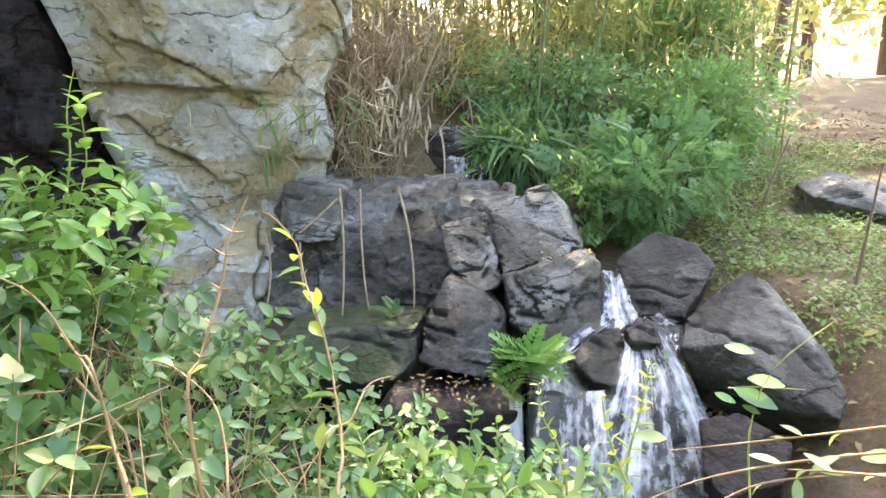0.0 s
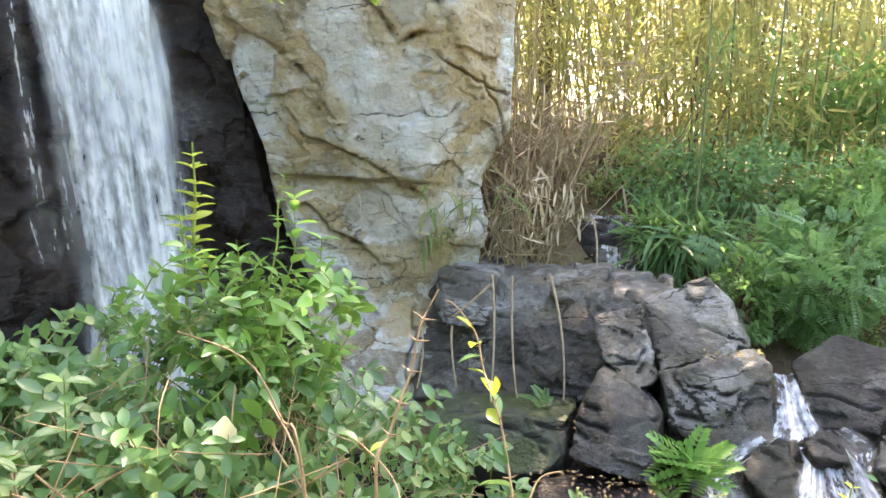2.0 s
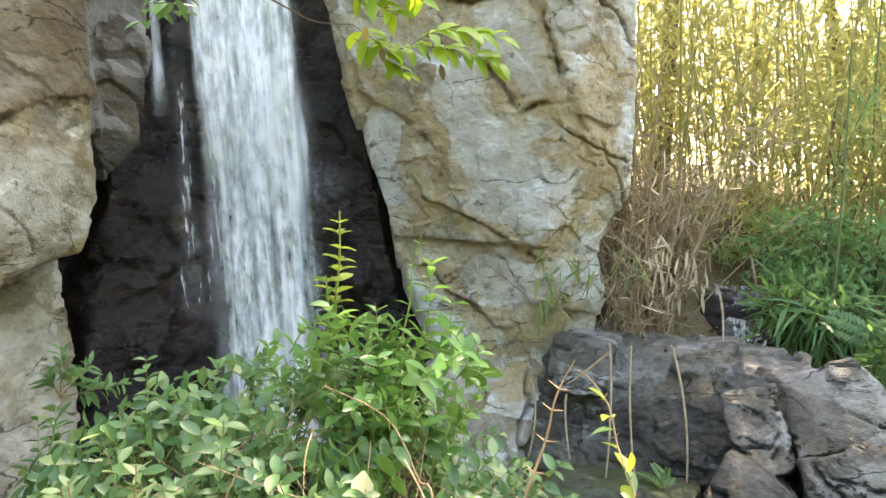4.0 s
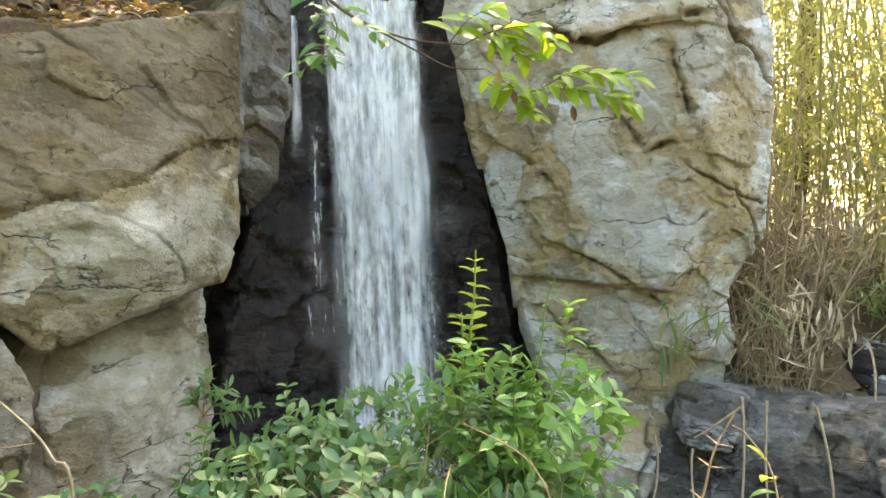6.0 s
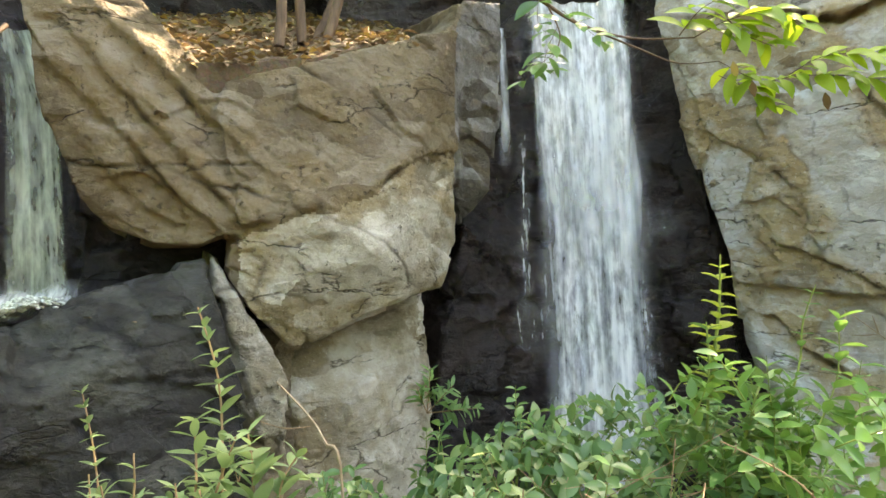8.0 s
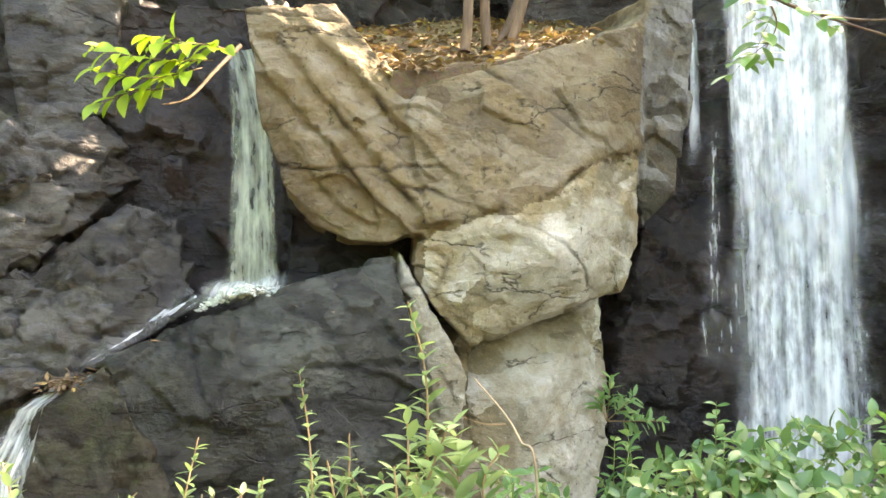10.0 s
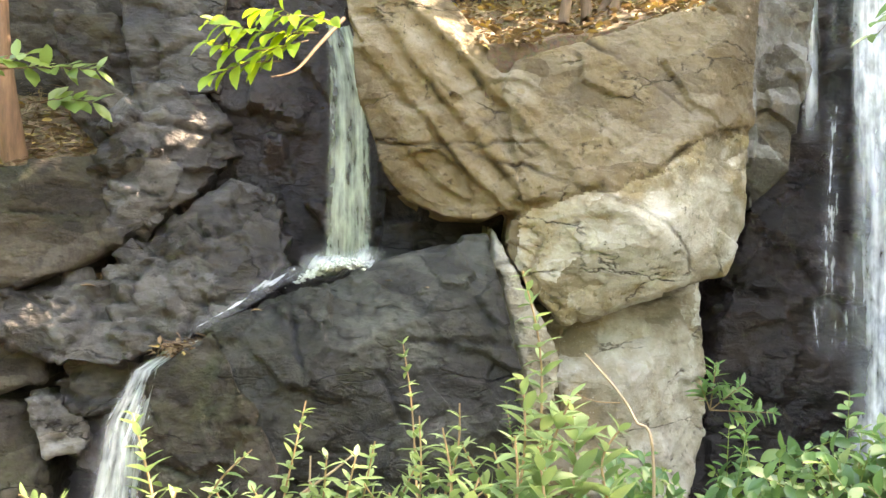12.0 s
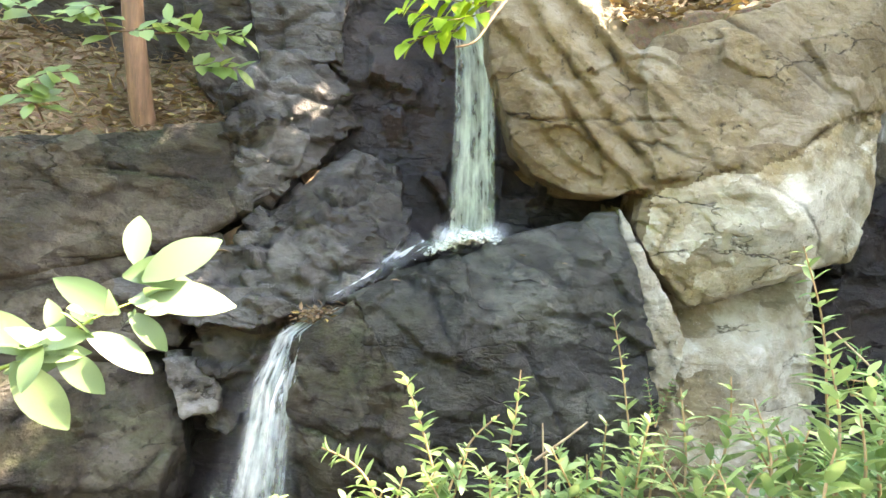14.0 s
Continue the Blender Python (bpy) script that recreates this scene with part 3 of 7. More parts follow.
nose = [(-3.0, 0.4, 1.76), (-2.8, 0.82, 1.86), (-2.97, 1.46, 2.02), (-3.11, 1.65, 1.77), (-3.07, 1.52, 1.52), (-2.98, 1.04, 1.41),
        (-3.06, 0.8, 1.28), (-3.05, 0.68, 1.27), (-3.01, 0.51, 1.42), (-3.05, 0.39, 1.6), (-2.79, 0.99, 1.7)]
pillar = [(-3.34, 0.78, 1.29), (-3.42, 1.61, 1.48), (-3.26, 1.56, 0.72), (-3.12, 1.36, 0.37), (-3.09, 0.75, 0.47), (-3.16, 0.69, 1.01), (-3.03, 1.03, 1.0)]
CUTS_TAN = [
    ([(-3.03, -0.27, 2.49), (-3.03, -0.01, 2.22), (-3.03, 0.18, 1.97), (-3.03, 0.37, 1.79)], 0.011, 0.024, 0.05),
    ([(-3.03, -0.22, 2.68), (-3.03, -0.01, 2.39), (-3.03, 0.24, 2.1), (-2.93, 0.45, 1.84)], 0.011, 0.024, 0.055),
    ([(-3.03, -0.09, 2.71), (-3.03, 0.18, 2.46), (-3.03, 0.35, 2.29), (-2.93, 0.71, 1.89)], 0.011, 0.024, 0.045),
    ([(-3.03, -0.18, 2.21), (-3.03, -0.03, 2.02), (-3.03, 0.18, 1.83)], 0.01, 0.02, 0.03),
    ([(-2.93, 0.71, 2.1), (-2.93, 0.87, 1.98)], 0.008, 0.016, 0.01),
    ([(-2.93, 0.8, 2.45), (-2.93, 0.94, 2.29)], 0.008, 0.016, 0.01),
    ([(-2.97, 0.49, 1.83), (-2.87, 0.75, 1.89), (-2.86, 0.98, 1.96), (-2.88, 1.29, 2.16), (-3.02, 1.59, 2.24)], 0.011, 0.026, 0.02),
    ([(-3.01, 0.43, 1.75), (-2.96, 0.54, 1.66), (-3.01, 0.5, 1.51), (-3.03, 0.67, 1.33)], 0.016, 0.03, 0.0),
]
ZONES_TAN = [((-2.92, -0.02, 1.97), (0.22, 0.27), -0.8), ((-2.92, 0.63, 1.45), (0.29, 0.13), -0.7), ((-2.92, 0.65, 2.07), (0.24, 0.16), -0.4), ((-2.92, 1.16, 2.44), (0.34, 0.26), 0.3), ((-2.92, 0.7, 1.66), (0.16, 0.16), 0.35), ((-2.92, 1.2, 1.7), (0.31, 0.24), 1)]
seat = [(-3.04, 1.6, 2.12), (-2.87, 1.21, 2.1), (-2.82, 0.75, 1.95), (-2.91, 0.49, 1.9), (-2.98, 0.42, 1.72), (-2.8, 0.82, 1.8), (-2.95, 1.46, 1.95), (-3.09, 1.63, 1.77), (-2.81, 0.99, 1.72), (-2.94, 0.45, 2.0), (-2.86, 1.0, 2.12)]
shoulder = [(-2.94, 1.5, 2.85), (-3.03, 1.6, 2.31), (-3.05, 1.58, 2.07), (-3.0, 1.66, 3.0), (-3.06, 1.72, 2.77), (-3.2, 1.74, 2.09)]
joint = [(-3.14, 0.04, 2.82), (-3.06, 0.31, 2.5), (-2.98, 0.49, 1.86), (-3.02, 0.42, 2.44), (-3.0, 0.38, 2.3), (-2.97, 0.42, 2.06), (-3.06, 0.3, 1.9)]
mass = rock_mesh("cliff_tan", [pushed(slab, (-0.9, 0.1, 0.0)), pushed(upper, AWAY, (-0.25, 0.0, -0.12)), pushed(knob, (-0.8, -0.1, 0.0)), pushed(nose, (-0.5, 0.1, 0.05)), pushed(seat, (-0.4, 0.05, 0.0)), pushed(joint, (-0.4, 0.05, 0.0)), pushed(shoulder, (-0.4, -0.05, 0.0))],
                 ROCK_TAN, 0.0105, 3, 0.42, 0.02, 0.014, 0.0015, 0.003, terrace=0.02, wave=0.4, cracks=7, calm=((-2.9, 1.1, 1.66), (0.5, 0.6, 0.32), 0.4), layer=(-0.1, 0.55, 0.8), squash=2.0, cuts=CUTS_TAN, zones=ZONES_TAN)
mass.materials.append(ROCK_BULGE)
mass.materials.append(ROCK_KNOB)
mids = np.empty(len(mass.polygons) * 3, np.float32)
mass.polygons.foreach_get("center", mids)
mids = mids.reshape(-1, 3).astype(float)
border = np.interp(mids[:, 1], (0.4, 0.49, 0.75, 0.98, 1.29, 1.6), (1.72, 1.82, 1.88, 1.95, 2.14, 2.22)) + 0.025 * fbm(mids / 0.1, 3, 6)
kind = ((mids[:, 2] < border) & (mids[:, 1] > 0.46 + 0.05 * fbm(mids / 0.12, 3, 12)) & (mids[:, 1] < 1.75)).astype(np.int32)
kind[(mids[:, 1] > 1.62 + 0.05 * fbm(mids / 0.15, 3, 9)) & (mids[:, 2] > 1.8)] = 2
mass.polygons.foreach_set("material_index", kind)
tan_cliff = thing("cliff_tan", "tan and brown layered rock cliff with pale overhanging nose", "cliff", kind="structure", me=mass)
part("pillar", rock_mesh("pillar", [pushed(pillar, (-0.5, 0.1, 0), (-0.2, 0, -0.6))], ROCK_BULGE, 0.018, 8, 0.2, 0.02, 0.01, zones=[((-3.1, 0.85, 0.9), (0.25, 0.5), -0.6), ((-3.1, 1.3, 0.9), (0.3, 0.6), 0.8)]), tan_cliff, "pale weathered base under the overhang")
fill = [(-3.3, 0.59, 1.39), (-3.31, 0.86, 1.26), (-3.07, 0.8, 0.47), (-3.05, 0.54, 0.52), (-3.17, 0.59, 1.02)]
part("infill", rock_mesh("infill", [pushed(fill, (-0.4, 0.1, 0), (-0.2, 0, -0.4))], ROCK_TAN, 0.016, 10, 0.2, 0.02, 0.01), tan_cliff, "brown earthy rock between buttress and base")
root = [(-3.11, 0.34, 1.73), (-3.05, 0.41, 1.58), (-3.0, 0.53, 1.34), (-2.97, 0.64, 1.15), (-2.94, 0.62, 0.98), (-2.97, 0.52, 0.96), (-3.02, 0.4, 1.42)]
part("buttress", rock_mesh("buttress", [pushed(root, (-0.25, 0.02, 0), (-0.1, 0, -0.5))], ROCK_BULGE, 0.012, 12, 0.12, 0.015, 0.01, zones=[((-3.0, 0.5, 1.3), (0.3, 0.5), 0.6)]), tan_cliff, "narrow pale buttress running down from the nose")

CUTS_PALE = [
    ([(-2.55, 2.91, 2.41), (-2.39, 2.93, 2.31), (-2.12, 2.97, 2.14), (-2.04, 3.15, 1.92), (-1.95, 3.17, 1.76)], 0.016, 0.05, 0.03),
    ([(-2.24, 3.14, 1.85), (-2.16, 3.17, 1.69), (-1.84, 3.24, 1.54), (-1.56, 3.43, 1.3)], 0.014, 0.04, 0.035),
    ([(-2.25, 3.24, 1.28), (-2.13, 3.26, 1.13), (-1.97, 3.34, 1.01), (-1.85, 3.38, 0.89)], 0.02, 0.06, 0.05),
    ([(-1.67, 3.09, 2.42), (-1.54, 3.16, 2.16), (-1.42, 3.26, 2.21)], 0.02, 0.07, 0.03),
    ([(-1.37, 3.12, 2.72), (-1.3, 3.26, 2.31), (-1.2, 3.38, 2.02), (-1.2, 3.5, 1.92)], 0.016, 0.07, 0.03),
    ([(-1.93, 2.89, 2.85), (-1.71, 2.98, 2.76), (-1.49, 3.06, 2.83), (-1.22, 3.15, 2.83)], 0.02, 0.06, 0.04),
]

# ---- the pale cliff across the waterfall ----
ZONES_PALE = [((-1.2, 3.39, 1.93), (0.2, 0.67), -1), ((-2.0, 3.1, 2.86), (0.43, 0.21), -0.8), ((-2.02, 3.27, 1.24), (0.32, 0.21), -0.8), ((-1.68, 3.38, 0.96), (0.32, 0.18), -1), ((-1.41, 3.39, 1.48), (0.17, 0.34), -0.8),
              ((-2.38, 3.15, 1.52), (0.14, 0.18), -0.8), ((-2.53, 3.02, 2.38), (0.22, 0.16), -1), ((-2.34, 3.11, 1.99), (0.2, 0.36), 1), ((-1.78, 3.23, 2.1), (0.36, 0.36), 1), ((-1.66, 3.31, 1.68), (0.36, 0.31), 1),
              ((-1.51, 3.25, 2.51), (0.2, 0.31), 0.8), ((-1.27, 3.29, 2.69), (0.15, 0.27), 0.7), ((-2.3, 3.23, 0.95), (0.22, 0.22), 0.6), ((-1.78, 3.34, 1.16), (0.25, 0.18), 0.7), ((-2.13, 3.16, 2.03), (0.15, 0.36), -1)]
face = [(-2.62, 2.75, 3.1), (-2.6, 2.93, 2.48), (-2.55, 3.05, 2.09), (-2.43, 3.16, 1.47), (-2.08, 2.98, 2.27), (-1.8, 2.93, 2.82), (-1.21, 3.18, 2.85),
        (-1.23, 3.37, 2.14), (-1.54, 3.37, 1.4), (-1.88, 3.26, 1.43), (-0.98, 3.59, 2.79), (-1.03, 3.74, 2.32), (-1.12, 3.83, 1.67), (-1.37, 3.74, 1.27)]
crest = [(-2.62, 2.75, 3.05), (-1.8, 2.9, 2.8), (-1.21, 3.15, 2.8), (-0.98, 3.59, 2.75), (-2.6, 3.0, 4.2), (-1.7, 3.1, 4.3), (-1.1, 3.5, 4.2)]
foot = [(-2.46, 3.2, 1.47), (-2.22, 3.33, 0.84), (-2.0, 3.46, 0.62), (-1.97, 3.36, 0.01), (-1.55, 3.41, 1.36), (-1.31, 3.77, 1.41), (-1.4, 3.82, 1.12), (-1.71, 3.75, 0.78), (-1.7, 3.6, -0.01)]
plinth = [(-1.58, 3.64, 0.79), (-1.56, 3.46, 0.51), (-1.61, 3.05, 0.12), (-1.93, 2.91, 0.1), (-2.36, 3.25, 0.58), (-2.15, 3.52, 0.82), (-1.68, 3.69, 1)]
BACK_R = (-0.25, 0.8, 0.0)
pale_cliff = thing("cliff_pale", "pale grey cracked rock cliff beside the tall waterfall", "cliff", kind="structure",
                   me=rock_mesh("cliff_pale", [pushed(face, BACK_R), pushed(crest, BACK_R), pushed(foot, BACK_R, (0, 0.1, -0.4)), pushed(plinth, (0, 0.6, 0), (0, 0.3, -0.5))], ROCK_PALE, 0.0105, 21, 0.4, 0.022, 0.04, 0.003, 0.003, terrace=0.008, cracks=14, layer=(0.8, 0.15, 0.5), squash=1.7, cuts=CUTS_PALE, zones=ZONES_PALE))

# ---- dark wet recess behind the falls ----
recess = [(-3.9, 1.89, 1.79), (-3.66, 2.74, 1.79), (-3.54, 2.2, 2.9), (-3.41, 2.49, -0.3), (-3.55, 1.5, -0.3), (-3.6, 2.6, 3.0), (-3.3, 3.0, 3.0), (-3.2, 3.05, -0.3)]
side = [(-2.93, 2.98, 4.2), (-2.95, 3.31, 2.14), (-2.72, 3.51, 1.41), (-2.47, 3.54, 0.86), (-2.23, 3.31, -0.3), (-3.03, 2.94, -0.3), (-3.32, 3.28, 1.75)]
lip = [(-4.2, 1.6, 3.2), (-3.32, 2.3, 3.1), (-2.95, 2.95, 3.08), (-3.0, 3.6, 3.3), (-3.4, 2.3, 2.7), (-3.0, 3.05, 2.7), (-4.2, 3.0, 2.7)]
crown = [(-4.0, 1.2, 2.9), (-4.0, 1.3, 3.9), (-3.8, 2.8, 3.15), (-3.8, 2.8, 4.3), (-3.2, 3.5, 3.2), (-3.2, 3.5, 4.6)]
wet_wall = thing("cliff_recess", "wet rock wall behind the tall waterfall, shade in its dark colour", "cliff", kind="structure",
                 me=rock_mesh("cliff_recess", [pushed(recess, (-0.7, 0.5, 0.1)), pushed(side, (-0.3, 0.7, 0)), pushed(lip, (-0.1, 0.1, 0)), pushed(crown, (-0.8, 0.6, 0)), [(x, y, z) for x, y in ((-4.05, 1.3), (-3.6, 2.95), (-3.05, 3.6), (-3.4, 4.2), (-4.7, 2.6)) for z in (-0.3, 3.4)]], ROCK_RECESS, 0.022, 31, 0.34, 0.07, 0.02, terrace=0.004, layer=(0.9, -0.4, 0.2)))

# ---- dark gorge with the second fall ----
gorge = [(-3.71, -1.32, 2.97), (-3.68, -0.19, 3.05), (-3.64, -0.1, 1.96), (-3.51, -0.17, 1.57), (-3.56, -0.63, 1.55), (-3.78, -0.88, 2.09), (-3.8, -1.08, 2.45), (-3.5, -0.6, 0.5), (-3.5, 0.2, 0.5)]
gorge_wall = thing("cliff_gorge", "wet gorge rock behind the small fall, shade in its black colour", "cliff", kind="structure",
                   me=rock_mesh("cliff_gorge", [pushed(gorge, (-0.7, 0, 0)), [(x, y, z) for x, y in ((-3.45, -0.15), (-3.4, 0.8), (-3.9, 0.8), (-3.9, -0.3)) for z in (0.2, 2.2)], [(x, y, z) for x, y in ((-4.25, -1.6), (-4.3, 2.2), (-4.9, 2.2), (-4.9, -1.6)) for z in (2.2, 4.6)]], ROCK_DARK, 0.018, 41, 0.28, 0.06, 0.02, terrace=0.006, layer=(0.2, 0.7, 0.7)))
ga = [(-3.48, -1.51, 2.16), (-3.51, -1.35, 2.41), (-3.56, -1.05, 2.39), (-3.58, -0.86, 2.07), (-3.49, -1.03, 1.88), (-3.36, -1.33, 1.61), (-3.33, -1.46, 1.56), (-3.35, -1.26, 1.99)]
gb = [(-3.36, -1.41, 1.53), (-3.5, -0.87, 1.94), (-3.5, -0.67, 1.89), (-3.31, -0.59, 1.56), (-3.15, -0.77, 1.35), (-3.09, -0.88, 1.23), (-3.11, -1.29, 1.08), (-3.24, -1.35, 1.31), (-3.25, -1.0, 1.55)]
gc = [(-3.23, -1.93, 1.39), (-3.29, -1.41, 1.44), (-3.23, -1.12, 1.36), (-3.17, -1.03, 1.19), (-3.11, -1.29, 1.08), (-3.15, -1.57, 1.09), (-3.21, -1.92, 1.2)]
gd = [(-3.05, -2.57, 1.8), (-3.33, -1.93, 1.8), (-3.45, -1.52, 2.02), (-3.44, -1.35, 1.89), (-3.34, -1.43, 1.56), (-3.29, -1.59, 1.45), (-3.18, -1.91, 1.42), (-3.18, -2.02, 1.3), (-2.96, -2.5, 1.22)]
ge = [(-2.93, -2.48, 1.0), (-3.25, -2.0, 0.99), (-3.28, -1.67, 0.85), (-3.19, -1.59, 0.63), (-3.04, -1.63, 0.42), (-2.75, -2.36, 0.56)]
gf = [(-3.19, -1.69, 0.93), (-3.23, -1.56, 0.92), (-3.23, -1.42, 0.79), (-3.19, -1.44, 0.69), (-3.15, -1.58, 0.67)]
gg = [(-3.67, -1.81, 2.75), (-3.67, -1.31, 2.79), (-3.59, -1.25, 2.36), (-3.57, -1.54, 2.17), (-3.55, -1.51, 2.03), (-3.59, -1.66, 2.17)]
boulder("gorge_rock", ga, [(-0.5, 0, 0)], ROCK_SLATE, "dark grey jointed rock above the small fall", seed=51, chunk=0.2, step=0.05)
boulder("gorge_rock", gb, [(-0.4, -0.05, -0.05)], ROCK_SLATE, "dark blue-grey fractured rock beside the small fall", seed=52, chunk=0.15, step=0.05)
boulder("gorge_rock", gc, [(-0.4, 0, 0)], ROCK_SLATE, "dark grey rock shelf with wet seam", seed=53, chunk=0.22, step=0.045)
boulder("gorge_rock", gd, [(-0.6, 0, 0)], ROCK_EARTH, "broad grey rock slab below the leafy bank", seed=54, chunk=0.34, step=0.025)
boulder("gorge_rock", ge, [(-0.5, 0, 0), (-0.2, 0, -0.5)], ROCK_EARTH, "mossy grey-brown rock at the foot of the gorge", seed=55)
boulder("gorge_rock", gf, [(-0.3, 0, 0)], ROCK_GREY, "small wedge of grey rock", seed=56, chunk=0.12)
boulder("gorge_rock", gg, [(-0.5, 0, 0)], ROCK_EARTH, "grey rock beside the leafy bank", seed=57)
gi = [(-2.98, -2.7, 1.32), (-3.24, -1.95, 1.4), (-3.28, -1.6, 1.3), (-3.24, -1.62, 0.98), (-3.2, -1.95, 0.88), (-2.9, -2.6, 0.9)]
boulder("gorge_rock", gi, [(-0.4, 0, 0)], ROCK_EARTH, "smooth grey-brown rock face low in the gorge", seed=64, chunk=0.4, step=0.02)
gj = [(-3.3, -1.55, 1.2), (-3.3, -1.15, 1.15), (-3.22, -1.2, 0.85), (-3.24, -1.4, 0.55), (-3.28, -1.62, 0.7)]
boulder("gorge_rock", gj, [(-0.3, 0, 0)], ROCK_SLATE, "dark jointed rock behind the low fall", seed=65, chunk=0.16, step=0.04)
gk = [(-3.64, -1.5, 3.0), (-3.62, -0.95, 3.0), (-3.58, -0.98, 2.38), (-3.56, -1.4, 2.3), (-3.6, -1.2, 3.1)]
boulder("gorge_rock", gk, [(-0.4, 0, 0)], ROCK_SLATE, "tall grey-blue rock face between bank and gorge", seed=66, chunk=0.3, step=0.03)
gh = [(-4.2, -3.6, 2.3), (-4.15, -2.4, 2.35), (-3.95, -1.45, 2.4), (-4.1, -3.6, 4.2), (-4.1, -1.4, 4.2), (-3.95, -2.3, 3.2)]
boulder("gorge_rock", gh, [(-0.6, 0, 0)], ROCK_EARTH, "brown-grey rock face behind the leafy bank", voxel=0.02, seed=59, chunk=0.4)
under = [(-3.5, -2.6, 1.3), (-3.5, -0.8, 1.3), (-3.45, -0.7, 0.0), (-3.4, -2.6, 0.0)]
boulder("gorge_rock", under, [(-0.4, 0, 0)], ROCK_DARK, "wet rock in the gorge hollow, shade put into its colour", voxel=0.025, seed=58)
big = [(-2.91, -0.85, 1.27), (-3.0, -0.69, 1.37), (-2.99, -0.4, 1.45), (-3.06, -0.2, 1.55), (-3.09, 0.12, 1.64), (-3.06, 0.3, 1.68), (-2.85, 0.32, 1.47), (-2.77, 0.4, 1.11),
       (-2.72, 0.41, 0.94), (-2.62, 0.0, 0.79), (-2.63, -0.51, 0.68), (-2.7, -0.93, 0.59), (-2.87, -1.09, 0.8), (-2.94, -1.09, 1.08), (-2.7, -0.32, 1.21), (-2.69, -0.66, 0.99)]
boulder("boulder", big, [(-0.35, 0.05, -0.05), (-0.15, 0, -0.7)], ROCK_WET, "large dark wet boulder under the small fall", voxel=0.012, seed=61, chunk=0.26, step=0.024, crack=0.018, cracks=9, terrace=0.014, layer=(0.2, 0.3, 0.9), squash=1.6)

flank = [(-2.89, -0.85, 1.27), (-2.66, -0.67, 1), (-2.56, -0.55, 0.73), (-2.65, -0.92, 0.6), (-2.79, -1.09, 0.83), (-2.9, -1.09, 1.09), (-2.92, -0.9, 1.22)]
boulder("boulder", flank, [(-0.2, 0.05, -0.05), (-0.1, 0, -0.6)], ROCK_EARTH, "brown wet block leaning on the large boulder", voxel=0.013, seed=63, chunk=0.22)

# ---- boulders of the lower cascade ----
CASCADE = "rocks of the lower cascade"
STOPS = [((-1.57, 3.6, 0.8), (-1.6, 3.48, 0.5), (-1.69, 3.18, 0.1)), ((-1.21, 3.61, 0.76), (-1.25, 3.38, 0.5), (-1.25, 3.15, 0.14)), ((-0.84, 3.55, 0.74), (-0.87, 3.34, 0.52), (-0.9, 3.13, 0.18)),
         ((-0.54, 3.44, 0.75), (-0.57, 3.29, 0.58), (-0.62, 3.14, 0.21)), ((-0.16, 3.24, 0.75), (-0.17, 3.15, 0.6), (-0.18, 3.09, 0.43))]
shelf = thing("rock_shelf", "grey cracked rock shelf under the dry reeds", "rock", CASCADE)
for k, (left, right) in enumerate(zip(STOPS[:-1], STOPS[1:])):
    lean = (0, -0.012 * (k % 2), 0.012 * (k % 3))
    hull = pushed([tuple(a + b for a, b in zip(p, lean)) for p in left + right], (0.02, 0.6, 0.0), (0, 0.5, -0.4), (-0.025, 0.01, 0), (0.025, 0.01, 0))
    part("block", rock_mesh("block", [hull], ROCK_GREY, 0.014, 71 + 7 * k, 0.2, 0.026, 0.02, 0.003, terrace=0.008, squash=1.6), shelf)
